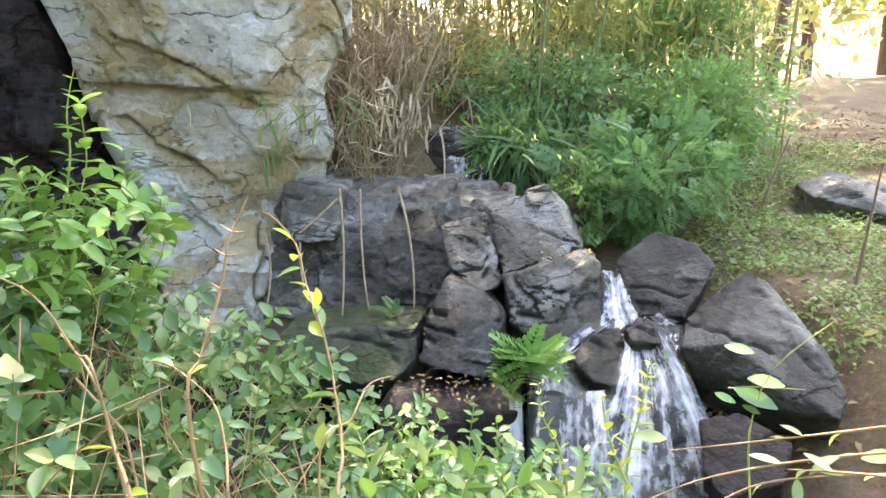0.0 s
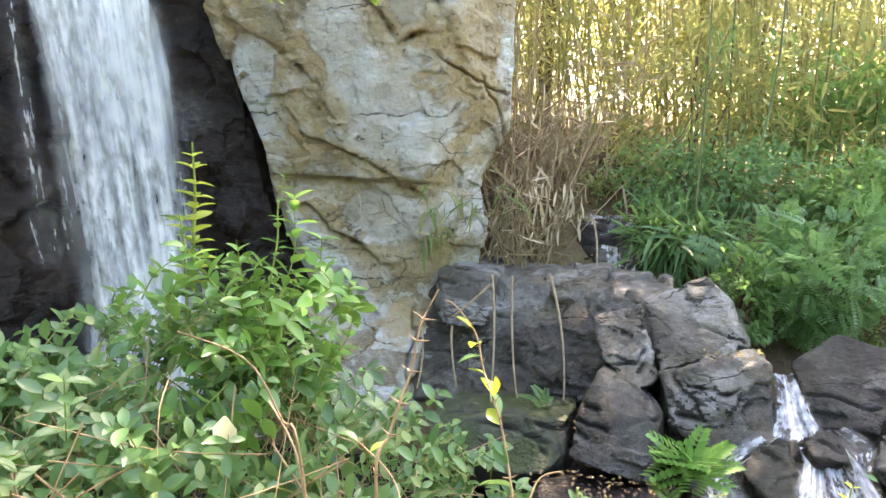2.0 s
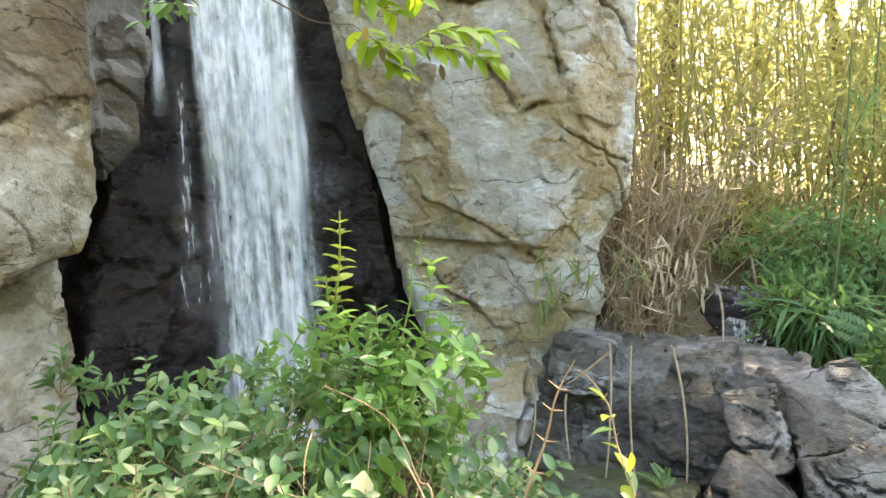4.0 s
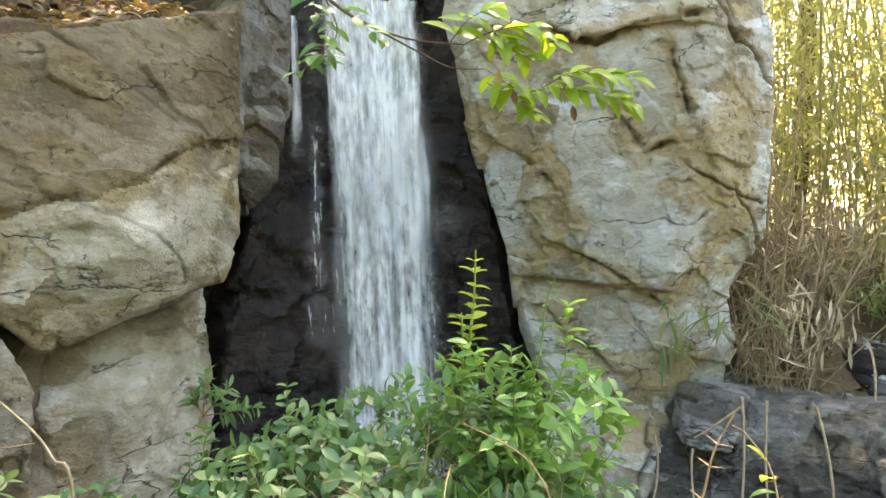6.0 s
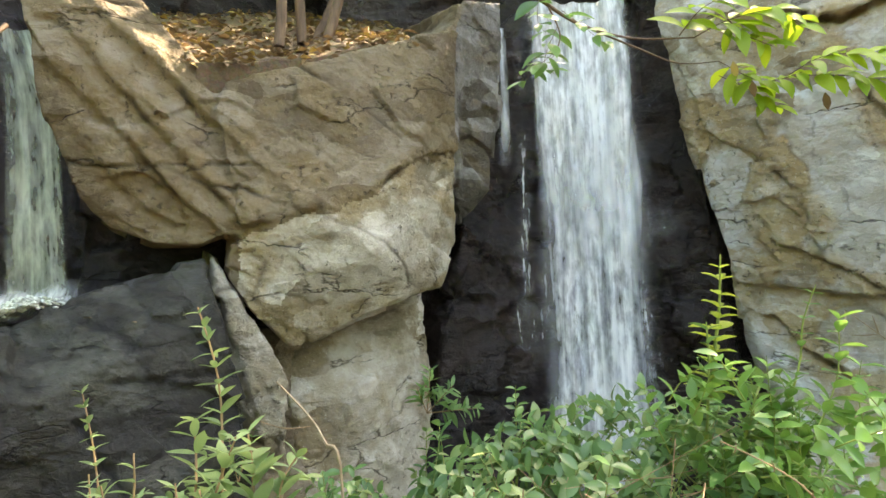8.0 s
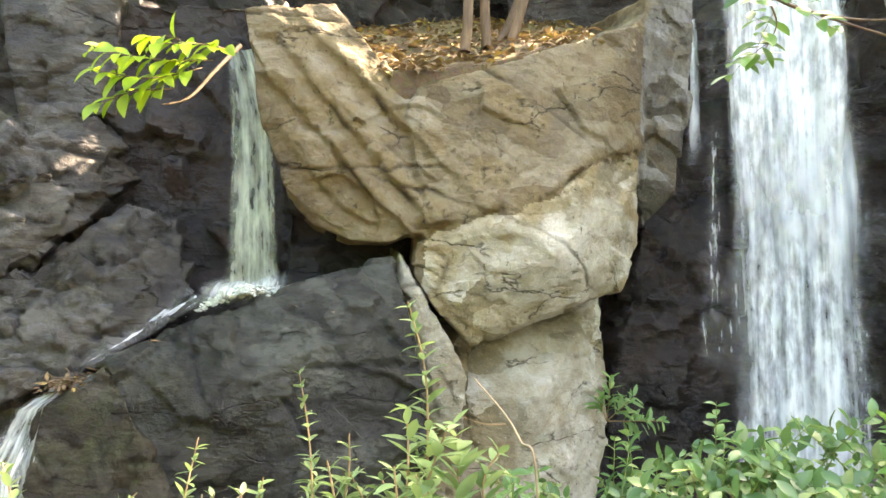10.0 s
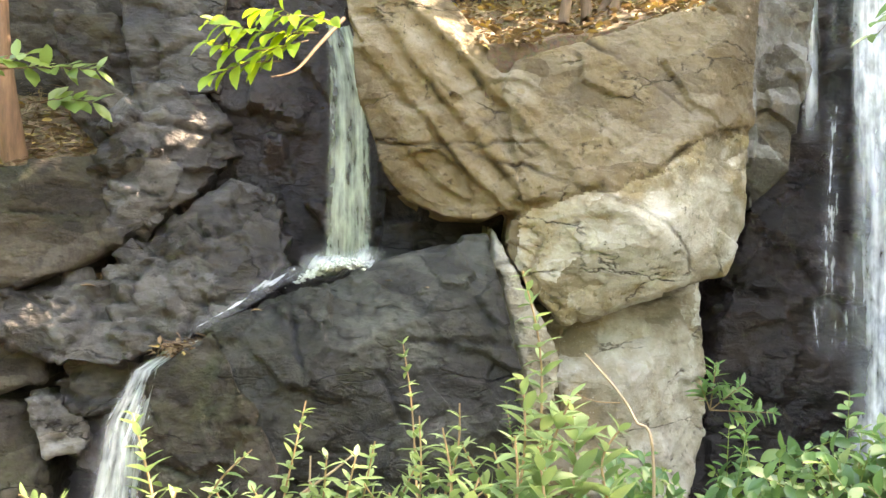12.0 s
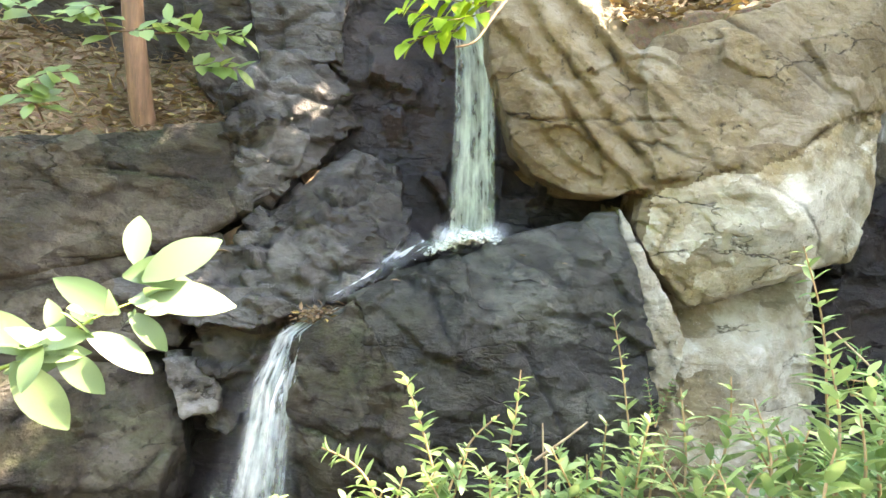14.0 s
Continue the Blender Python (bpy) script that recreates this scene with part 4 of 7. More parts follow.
ROCKS = [
    ([(-1.51, 3.51, 0.83), (-1.16, 3.47, 0.8), (-1.13, 3.28, 0.56), (-1.38, 3.24, 0.54), (-1.52, 3.4, 0.61)],
     [(0.0, 0.3, 0.0)], ROCK_KNOB, "pale grey block at the end of the rock shelf", 70, 0.25),
    ([(-0.28, 3.28, 0.75), (0.02, 3.32, 0.86), (0.14, 3.29, 0.76), (0.21, 3.07, 0.57), (-0.04, 2.96, 0.53), (-0.18, 2.98, 0.46), (-0.15, 3.12, 0.69)],
     [(0.05, 0.35, -0.1)], ROCK_KNOB, "flat-faced grey boulder at the top of the cascade", 72, 0.35),
    ([(-0.18, 2.98, 0.46), (0.21, 3.02, 0.58), (0.3, 3.0, 0.52), (0.29, 2.78, 0.26), (0.02, 2.73, 0.23), (-0.14, 2.82, 0.32), (-0.01, 2.86, 0.55)],
     [(0.0, 0.3, -0.05), (0, 0.1, -0.3)], ROCK_GREY, "angular grey boulder with dry leaves on it", 73, 0.3),
    ([(-0.44, 2.82, 0.52), (-0.27, 2.76, 0.46), (-0.16, 2.67, 0.36), (-0.16, 2.59, 0.19), (-0.2, 2.5, 0.14), (-0.38, 2.45, 0.2), (-0.55, 2.54, 0.2), (-0.54, 2.67, 0.34), (-0.34, 2.62, 0.4)],
     [(0.0, 0.25, -0.05)], ROCK_STONE, "wedge-shaped dark grey boulder on the ledge", 74, 0.25),
    ([(-0.52, 3.18, 0.67), (-0.28, 3.22, 0.74), (-0.18, 2.97, 0.43), (-0.28, 2.85, 0.41), (-0.46, 2.98, 0.52)],
     [(0.0, 0.2, -0.1)], ROCK_GREY, "crumbling grey rubble between the boulders", 75, 0.12),
    ([(-1.3, 2.71, 0.24), (-0.85, 2.68, 0.29), (-0.58, 2.75, 0.3), (-0.58, 2.62, 0.16), (-0.66, 2.52, 0.12), (-0.81, 2.48, 0.11), (-1.22, 2.56, 0.12), (-1.3, 2.95, 0.23), (-0.67, 3.05, 0.25)],
     [(0.0, 0.25, -0.05), (0, 0.25, -0.3)], ROCK_MOSSY, "mossy block of dark rock with fallen leaves", 76, 0.3),
    ([(-0.7, 2.31, 0.1), (-0.17, 2.36, 0.12), (-0.07, 2.3, 0.12), (-0.07, 2.2, -0.26), (-0.53, 2.15, -0.26), (-0.69, 2.2, 0.0), (-0.66, 2.53, 0.1), (-0.18, 2.51, 0.12)],
     [(0, 0.4, -0.1)], ROCK_DARK, "wet black ledge strewn with fallen leaves", 77, 0.2),
    ([(-0.05, 2.36, 0.17), (0.25, 2.36, 0.18), (0.28, 2.05, -0.25), (-0.04, 2.05, -0.25), (0.12, 2.46, 0.16)],
     [(0, 0.4, -0.1)], ROCK_WET, "dark rock washed by the cascade", 78, 0.2),
    ([(0.23, 2.69, 0.3), (0.33, 2.69, 0.32), (0.37, 2.54, 0.24), (0.35, 2.39, 0.19), (0.23, 2.42, 0.21), (0.16, 2.55, 0.23)],
     [(0, 0.12, -0.2)], ROCK_WET, "small dark wet rock splitting the cascade", 79, 0.2),
    ([(0.38, 2.7, 0.35), (0.48, 2.75, 0.37), (0.6, 2.65, 0.33), (0.53, 2.55, 0.32), (0.41, 2.57, 0.32)],
     [(0, 0.08, -0.12)], ROCK_SLATE, "small grey rock in the cascade", 80, 0.2),
    ([(0.63, 2.63, 0.42), (0.9, 2.74, 0.6), (0.98, 2.75, 0.56), (1.15, 2.48, 0.36), (1.11, 2.17, 0.33), (1.06, 2.1, 0.27), (0.95, 2.2, 0.22), (0.78, 2.4, 0.2), (0.66, 2.45, 0.2), (0.58, 2.46, 0.36), (0.74, 2.36, 0.43)],
     [(0.1, 0.25, -0.25)], ROCK_STONE, "large tilted grey boulder beside the cascade", 81, 0.35),
    ([(0.4, 3.19, 0.49), (0.61, 3.3, 0.61), (0.78, 3.15, 0.59), (0.85, 3.0, 0.53), (0.73, 2.89, 0.43), (0.66, 2.76, 0.36), (0.45, 2.89, 0.3)],
     [(0.05, 0.25, -0.2)], ROCK_STONE, "dark grey boulder at the lip of the cascade", 82, 0.3),
    ([(0.61, 2.17, 0.2), (0.75, 2.2, 0.22), (0.9, 2.06, 0.2), (0.84, 1.93, 0.12), (0.64, 1.9, 0.06), (0.59, 2.01, 0.1)],
     [(0.05, 0.15, -0.4)], ROCK_DARK, "wet dark rock low beside the cascade", 83, 0.25),
    ([(1.83, 4.75, 0.53), (2.06, 4.78, 0.61), (2.31, 4.55, 0.59), (2.37, 4.12, 0.4), (1.82, 4.42, 0.51), (2.01, 4.41, 0.59)],
     [(0.05, 0.3, -0.3)], ROCK_KNOB, "smooth grey boulder on the leafy slope", 84, 0.5),
    ([(0.25, 3.05, 0.34), (0.6, 3.05, 0.3), (0.0, 2.5, 0.1), (0.62, 2.4, 0.12), (0.0, 2.0, -0.3), (0.8, 1.9, -0.3)],
     [(0.0, 0.4, -0.3)], ROCK_WET, "wet rock bed under the cascade", 85, 0.2),
]
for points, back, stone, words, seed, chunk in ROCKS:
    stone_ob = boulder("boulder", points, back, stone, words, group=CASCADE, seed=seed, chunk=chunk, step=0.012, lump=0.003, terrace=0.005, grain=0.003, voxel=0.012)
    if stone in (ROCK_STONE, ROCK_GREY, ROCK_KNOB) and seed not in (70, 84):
        # steep low faces go dark: splash wetness plus the flanks' shade, painted in; tops stay pale
        split_me = stone_ob.data
        split_me.materials.append(ROCK_WET)
        nz, mid = np.empty(len(split_me.polygons) * 3, np.float32), np.empty(len(split_me.polygons) * 3, np.float32)
        split_me.polygons.foreach_get("normal", nz)
        split_me.polygons.foreach_get("center", mid)
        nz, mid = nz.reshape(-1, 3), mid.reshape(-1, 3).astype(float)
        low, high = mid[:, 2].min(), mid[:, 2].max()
        wet_shade = (nz[:, 2] < 0.3) & ((mid[:, 2] - low) / (high - low) < 0.62 + 0.35 * fbm(mid / 0.14, 3, seed))
        split_me.polygons.foreach_set("material_index", wet_shade.astype(np.int32))

# ---- water ----
def water_sheet(name, lefts, rights, material, seed, across=24, down=60, ripple=0.03, fade=0.16, top_fade=0.0, low_fade=0.15):
    """A curtain of water between two edges, each a list of places from top to bottom, with folds that run down it."""
    def along(points, s):
        points = np.asarray(points, float)
        d = np.r_[0, np.cumsum(np.linalg.norm(np.diff(points, axis=0), axis=1))]
        return np.stack([np.interp(s * d[-1], d, points[:, k]) for k in range(3)], -1), d[-1]

    s = np.linspace(0, 1, down)
    a, high = along(lefts, s)
    b, _ = along(rights, s)
    u = np.linspace(0, 1, across)
    p = a[:, None, :] * (1 - u)[None, :, None] + b[:, None, :] * u[None, :, None]
    wide = np.linalg.norm(b - a, axis=1).mean()
    side = (b - a).mean(0)
    out = np.cross(side, (a[-1] - a[0]))
    out /= np.linalg.norm(out)
    uu, ss = np.meshgrid(u, s)
    q = np.stack([uu * wide * 14, ss * high * 1.6, 0 * uu + seed], -1).reshape(-1, 3)
    fold = fbm(q, 3, seed).reshape(uu.shape)
    bow = ripple * 2.0 * np.sin(np.pi * uu)
    p = p + out * (ripple * fold + bow)[..., None]
    i = (np.arange(down - 1)[:, None] * across + np.arange(across - 1)[None, :]).ravel()
    f = np.stack([i, i + 1, i + across + 1, i + across], -1)
    me = mesh_from(name, p.reshape(-1, 3), f, material)
    uv = me.uv_layers.new(name="UVMap")
    flat = np.stack([uu * wide + seed * 1.7, -ss * high], -1).reshape(-1, 2)
    uv.data.foreach_set("uv", flat[f.ravel()].astype(np.float32).ravel())
    ragged = 0.5 + 0.5 * fbm(np.stack([ss * high * 3, uu * 0 + seed, uu * 3], -1).reshape(-1, 3), 2, seed + 3).reshape(uu.shape)
    cover = smooth01(np.minimum(uu, 1 - uu) / (fade * (0.4 + ragged)))
    if top_fade:
        cover = cover * smooth01(ss / top_fade)
    if low_fade:
        cover = cover * smooth01((1 - ss) / low_fade)
    at = me.attributes.new("cover", "FLOAT", "POINT")
    at.data.foreach_set("value", cover.astype(np.float32).ravel())
    return me


tall = thing("waterfall_tall", "tall white waterfall over a dark wet rock face", "waterfall")
part("curtain", water_sheet("curtain", [(-3.28, 2.32, 3.26), (-3.32, 2.37, 2.9), (-3.32, 2.43, 2.2), (-3.24, 2.37, 0.9), (-3.2, 2.33, -0.1)],
                            [(-2.87, 2.8, 3.22), (-2.86, 2.83, 2.9), (-2.86, 2.88, 2.2), (-2.75, 2.85, 0.9), (-2.7, 2.83, -0.1)], FALL_WATER, 3, 40, 90, 0.04, 0.24), tall)
part("veil", water_sheet("veil", [(-3.24, 2.42, 3.2), (-3.34, 2.45, 2.6), (-3.36, 2.42, 1.6), (-3.3, 2.3, -0.1)],
                         [(-2.9, 2.86, 3.18), (-2.84, 2.94, 2.6), (-2.8, 2.96, 1.6), (-2.66, 2.94, -0.1)], THIN_WATER, 9, 40, 90, 0.03), tall)
part("crest", water_sheet("crest", [(-3.24, 2.32, 3.26), (-3.28, 2.36, 2.9), (-3.28, 2.4, 2.2), (-3.22, 2.4, 1.6)], [(-2.85, 2.75, 3.22), (-2.83, 2.78, 2.9), (-2.84, 2.8, 2.2), (-2.8, 2.78, 1.6)], FALL_WATER, 6, 40, 60, 0.03, 0.12, 0, 0.6), tall)
part("side_trickle", water_sheet("side_trickle", [(-3.32, 2.26, 3.1), (-3.36, 2.28, 2.4), (-3.36, 2.24, 1.2)], [(-3.26, 2.34, 3.1), (-3.28, 2.38, 2.4), (-3.26, 2.36, 1.2)], THIN_WATER, 14, 10, 60, 0.02, 0.3), tall)
part("side_trickle", water_sheet("side_trickle", [(-3.4, 2.2, 3.12), (-3.42, 2.22, 2.7), (-3.43, 2.2, 2.2)], [(-3.36, 2.24, 3.12), (-3.36, 2.27, 2.7), (-3.35, 2.27, 2.2)], FALL_WATER, 15, 8, 40, 0.01, 0.4, 0, 0.4), tall)
part("side_splash", water_sheet("side_splash", [(-2.86, 2.84, 2.02), (-2.84, 2.84, 1.92), (-2.78, 2.84, 1.7)], [(-2.72, 2.94, 2.0), (-2.66, 2.98, 1.88), (-2.62, 2.98, 1.72)], THIN_WATER, 19, 14, 24, 0.02, 0.45, 0.35, 0.4), tall)
part("ledge_splash", water_sheet("ledge_splash", [(-3.48, 2.26, 1.41), (-3.42, 2.27, 1.04)], [(-3.2, 2.53, 1.4), (-3.18, 2.49, 1.04)], THIN_WATER, 17, 14, 24, 0.02, 0.35, 0.3, 0.3), tall)
tall.location = (0.05, -0.05, 0.0)
small = thing("waterfall_small", "thin greenish waterfall dropping onto a dark boulder", "waterfall")
part("curtain", water_sheet("curtain", [(-3.44, -0.46, 2.72), (-3.38, -0.43, 2.4), (-3.34, -0.42, 2.1), (-3.3, -0.43, 1.8), (-3.27, -0.44, 1.5)],
                            [(-3.42, -0.32, 2.72), (-3.34, -0.23, 2.4), (-3.3, -0.22, 2.1), (-3.27, -0.21, 1.8), (-3.24, -0.19, 1.5)], SMALL_WATER, 21, 18, 60, 0.02, low_fade=0.03), small)
part("splash", water_sheet("splash", [(-3.3, -0.6, 1.53), (-3.2, -0.62, 1.51), (-3.04, -0.64, 1.45)], [(-3.3, -0.12, 1.56), (-3.18, -0.14, 1.56), (-3.05, -0.2, 1.515)], SMALL_WATER, 25, 20, 20, 0.014, 0.5, 0.3, 0.45), small)
part("spray", water_sheet("spray", [(-3.2, -0.5, 1.6), (-3.12, -0.54, 1.54), (-3.05, -0.56, 1.48)], [(-3.2, -0.12, 1.66), (-3.14, -0.13, 1.6), (-3.08, -0.16, 1.53)], LOW_WATER, 26, 24, 20, 0.02, 0.3, 0.55, 0.3), small)
part("run", water_sheet("run", [(-3.22, -0.6, 1.56), (-3.16, -0.78, 1.42), (-3.08, -0.92, 1.32), (-3.02, -1.02, 1.25)], [(-3.0, -0.5, 1.49), (-2.94, -0.7, 1.38), (-2.9, -0.84, 1.31), (-2.9, -0.94, 1.26)], THIN_WATER, 27, 16, 30, 0.015, 0.25), small)
ball = bmesh.new()
bmesh.ops.create_icosphere(ball, subdivisions=1, radius=1.0)
BUBBLE = (np.array([v.co[:] for v in ball.verts]), np.array([[v.index for v in f.verts] for f in ball.faces]))
ball.free()


def foam_material():
    m = Nodes("greenish white foam")
    grain = m.noise(90, 4, 0.7)
    col = m.ramp(grain, (0.35, (0.3, 0.35, 0.31)), (0.62, (0.72, 0.78, 0.72)))
    return m.surface(m.principled(Base_Color=col, Roughness=0.5, Normal=m.bump(grain, 0.7, 0.006)))


r = np.random.default_rng(93)
n = 2200
where = np.array((-3.13, -0.37, 1.54)) + r.normal(0, 1, (n, 3)) * (0.04, 0.06, 0.009)
where[:, 2] += 0.2 * (where[:, 1] + 0.37) - 1.6 * (where[:, 1] + 0.37) ** 2 - 0.01
size = r.uniform(0.0025, 0.008, n)
turns = np.stack([np.stack([size * r.uniform(0.9, 1.6, n), 0 * size, 0 * size], -1), np.stack([0 * size, size * r.uniform(0.9, 1.9, n), 0 * size], -1), np.stack([0 * size, 0 * size, size * 0.8], -1)], 1)
part("foam", strewn("foam", BUBBLE, where, turns, foam_material()), small, "lumpy greenish white foam", kind="stuff")
low = thing("waterfall_low", "short white fall beside a dark boulder", "waterfall")
part("curtain", water_sheet("curtain", [(-3.02, -1.02, 1.2), (-2.93, -1.17, 1.1), (-2.86, -1.25, 0.92), (-2.78, -1.3, 0.5), (-2.74, -1.32, 0.1)],
                            [(-2.96, -0.9, 1.22), (-2.88, -1.05, 1.12), (-2.8, -1.08, 0.92), (-2.71, -1.08, 0.5), (-2.66, -1.06, 0.1)], LOW_WATER, 31, 18, 50, 0.02), low)
part("veil", water_sheet("veil", [(-2.92, -1.2, 1.04), (-2.84, -1.32, 0.86), (-2.77, -1.42, 0.5), (-2.73, -1.46, 0.1)], [(-2.84, -1.02, 1.08), (-2.77, -1.05, 0.86), (-2.68, -1.02, 0.5), (-2.63, -1.0, 0.1)], THIN_WATER, 33, 22, 44, 0.02, 0.3, 0.2), low)
casc = thing("cascade", "white foaming cascade spreading over dark rocks", "waterfall")
part("throat", water_sheet("throat", [(0.3, 3.2, 0.44), (0.31, 3.1, 0.42), (0.29, 2.9, 0.34), (0.24, 2.78, 0.3)], [(0.46, 3.2, 0.44), (0.45, 3.1, 0.42), (0.47, 2.9, 0.36), (0.52, 2.78, 0.34)], CASCADE_WATER, 41, 16, 24, 0.02, 0.2, 0, 0.05), casc)
part("left_branch", water_sheet("left_branch", [(0.24, 2.82, 0.32), (0.13, 2.68, 0.28), (0.0, 2.52, 0.22), (-0.02, 2.3, 0.12)], [(0.36, 2.8, 0.33), (0.22, 2.62, 0.3), (0.12, 2.5, 0.26), (0.2, 2.3, 0.2)], CASCADE_WATER, 43, 14, 24, 0.015, 0.2), casc)
part("main_branch", water_sheet("main_branch", [(0.36, 2.8, 0.34), (0.37, 2.6, 0.3), (0.3, 2.36, 0.22), (0.15, 2.1, -0.02), (0.05, 1.98, -0.25)],
                                [(0.5, 2.8, 0.36), (0.56, 2.52, 0.34), (0.6, 2.34, 0.3), (0.72, 2.08, 0.05), (0.8, 1.96, -0.2)], CASCADE_WATER, 45, 30, 50, 0.035, 0.12), casc)
part("side_branch", water_sheet("side_branch", [(0.5, 2.8, 0.36), (0.54, 2.68, 0.35), (0.52, 2.5, 0.33)], [(0.56, 2.8, 0.36), (0.64, 2.66, 0.36), (0.6, 2.5, 0.32)], FOAM, 46, 10, 20, 0.01, 0.25), casc)
part("skirt", water_sheet("skirt", [(-0.02, 2.32, 0.18), (-0.03, 2.14, 0.0), (-0.04, 2.02, -0.25)], [(0.3, 2.34, 0.22), (0.3, 2.12, 0.02), (0.28, 1.98, -0.25)], FOAM, 47, 24, 36, 0.02, 0.1), casc)
part("thread", water_sheet("thread", [(-0.13, 2.34, 0.16), (-0.13, 2.24, 0.0), (-0.14, 2.18, -0.25)], [(-0.06, 2.32, 0.16), (-0.05, 2.22, 0.0), (-0.05, 2.16, -0.25)], FALL_WATER, 48, 10, 30, 0.01, 0.3), casc)
up = thing("stream_upper", "small white stream dropping between reeds and shrubs", "stream")
part("lip", water_sheet("lip", [(-0.84, 4.95, 1.0), (-0.8, 4.66, 0.98), (-0.78, 4.54, 0.9)], [(-0.42, 4.95, 0.98), (-0.42, 4.66, 0.94), (-0.44, 4.56, 0.88)], FOAM, 51, 16, 24, 0.015, 0.25), up)
part("run", water_sheet("run", [(-0.7, 4.45, 0.84), (-0.67, 4.3, 0.76), (-0.66, 4.12, 0.66)], [(-0.33, 4.45, 0.82), (-0.33, 4.3, 0.75), (-0.34, 4.12, 0.65)], FOAM, 52, 18, 24, 0.02, 0.25), up)
boulder("stream_rock", [(-0.86, 4.8, 0.96), (-0.28, 4.8, 0.92), (-0.26, 4.6, 0.88), (-0.84, 4.58, 0.94), (-0.8, 4.5, 0.66), (-0.28, 4.52, 0.64)], [(0, 0.3, -0.1)], ROCK_DARK, "dark wet ledge under the upper stream", voxel=0.02, seed=68, chunk=0.2)
pool_v = np.array([(-3.4, -3.0, -0.22), (1.6, -3.0, -0.22), (1.6, 3.3, -0.22), (-3.4, 3.3, -0.22)])
thing("water", "dark pool at the foot of the falls", "water", kind="structure", me=mesh_from("water", pool_v, [(0, 1, 2, 3)], POOL))

# ---- leafy banks on the rock ----
def bank(name, corners, label, seed, rows=40, rough=0.03):
    """A strip of earth between a front edge and a back edge, each a list of places."""
    fr, bk = np.asarray(corners[0], float), np.asarray(corners[1], float)
    s = np.linspace(0, 1, rows)
    pick = lambda pts: np.stack([np.interp(s, np.linspace(0, 1, len(pts)), pts[:, k]) for k in range(3)], -1)
    a, b = pick(fr), pick(bk)
    v = np.linspace(0, 1, rows)
    p = a[:, None] * (1 - v)[None, :, None] + b[:, None] * v[None, :, None]
    p[..., 2] += rough * fbm(p.reshape(-1, 3) / 0.25, 3, seed).reshape(rows, rows)
    skirt = p[:, :1].copy()
    skirt[..., 2] -= 0.25
    skirt[..., 0] -= 0.05
    p = np.concatenate([skirt, p], 1)
    n = rows + 1
    i = (np.arange(rows - 1)[:, None] * n + np.arange(n - 1)[None, :]).ravel()
    thing(name, label, "bank", kind="structure", me=mesh_from(name, p.reshape(-1, 3), np.stack([i, i + n, i + n + 1, i + 1], -1), SOIL))
    return lambda rng, k: p[rng.integers(0, rows, k), rng.integers(1, n, k)] + rng.normal(0, 0.02, (k, 3)) * (1, 1, 0.3)


ledge_at = bank("bank_ledge", ([(-3.0, 0.28, 2.52), (-2.98, 0.5, 2.52), (-2.94, 0.95, 2.66), (-2.95, 1.35, 2.78)], [(-4.6, -0.2, 3.3), (-4.6, 0.5, 3.4), (-4.6, 1.1, 3.5), (-4.3, 1.7, 3.4)]), "sunlit earth ledge covered with dry leaves", 3)
slope_at = bank("bank_slope", ([(-2.9, -3.4, 1.8), (-3.1, -2.6, 1.8), (-3.4, -1.95, 1.83), (-3.58, -1.5, 2.06)], [(-4.0, -3.6, 2.7), (-4.3, -2.9, 2.75), (-4.6, -2.2, 2.9), (-4.7, -1.4, 3.1)]), "brown earth bank under a small tree", 4)
rng = np.random.default_rng(11)


def litter(name, places, size, label, seed, up=(0, 0, 1), material=LEAF_DRY, shape=None):
    r = np.random.default_rng(seed)
    n = len(places)
    ways = r.normal(0, 1, (n, 3))
    ways[:, 2] *= 0.25
    ups = np.asarray(up) + r.normal(0, 0.35, (n, 3))
    shape = shape or leaf_shape(1.0, 0.5, 0.4, 0.2)
    me = strewn(name, shape, places + np.array((0, 0, 0.008)), frames_of(ways, ups, size * r.uniform(0.6, 1.3, n)), material)
    return thing(name, label, "leaf litter", kind="stuff", me=me)


litter("leaf_litter", ledge_at(rng, 2200), 0.05, "dry brown and yellow leaves on the rock ledge", 1)
litter("leaf_litter", slope_at(rng, 2200), 0.055, "dry brown leaves on the earth bank", 2)
litter("leaf_litter", slope_at(rng, 6000), 0.11, "fine dry straw and needles on the earth bank", 12, shape=blade_shape(1.0, 0.07, 0.15))

# ---- background grove, slope and shrubs ----
def ground_points(rng, n, x0, x1, y0, y1):
    x, y = rng.uniform(x0, x1, n), rng.uniform(y0, y1, n)
    return np.stack([x, y, ground_height(x, y)], -1)


rng = np.random.default_rng(21)
litter("leaf_litter", ground_points(rng, 5000, 0.9, 6.0, 2.2, 9.0), 0.055, "dry leaves scattered over the slope", 3)
litter("leaf_litter", ground_points(rng, 2500, -2.2, 0.6, 3.9, 8.0), 0.06, "dry bamboo leaves under the reeds", 5)
n = 21000
spots = ground_points(rng, n * 3, 0.75, 3.4, 2.5, 6.5)
keep = vnoise(spots / 0.45, 4) + 0.55 > 0.6 * smooth01((spots[:, 0] - 1.2) / 2.0)
spots = spots[keep][:n]
spots[:, 2] += rng.uniform(0.01, 0.09, len(spots))
thing("ground_cover", "low green creeping plants among fallen leaves", "ground cover", kind="stuff",
      me=strewn("ground_cover", leaf_shape(1, 0.62, 0.25, 0.2), spots, frames_of(rng.normal(0, 1, (len(spots), 3)) * (1, 1, 0.4), np.array((0, 0, 1.0)) + rng.normal(0, 0.4, (len(spots), 3)), rng.uniform(0.016, 0.036, len(spots))), LEAF_IVY))


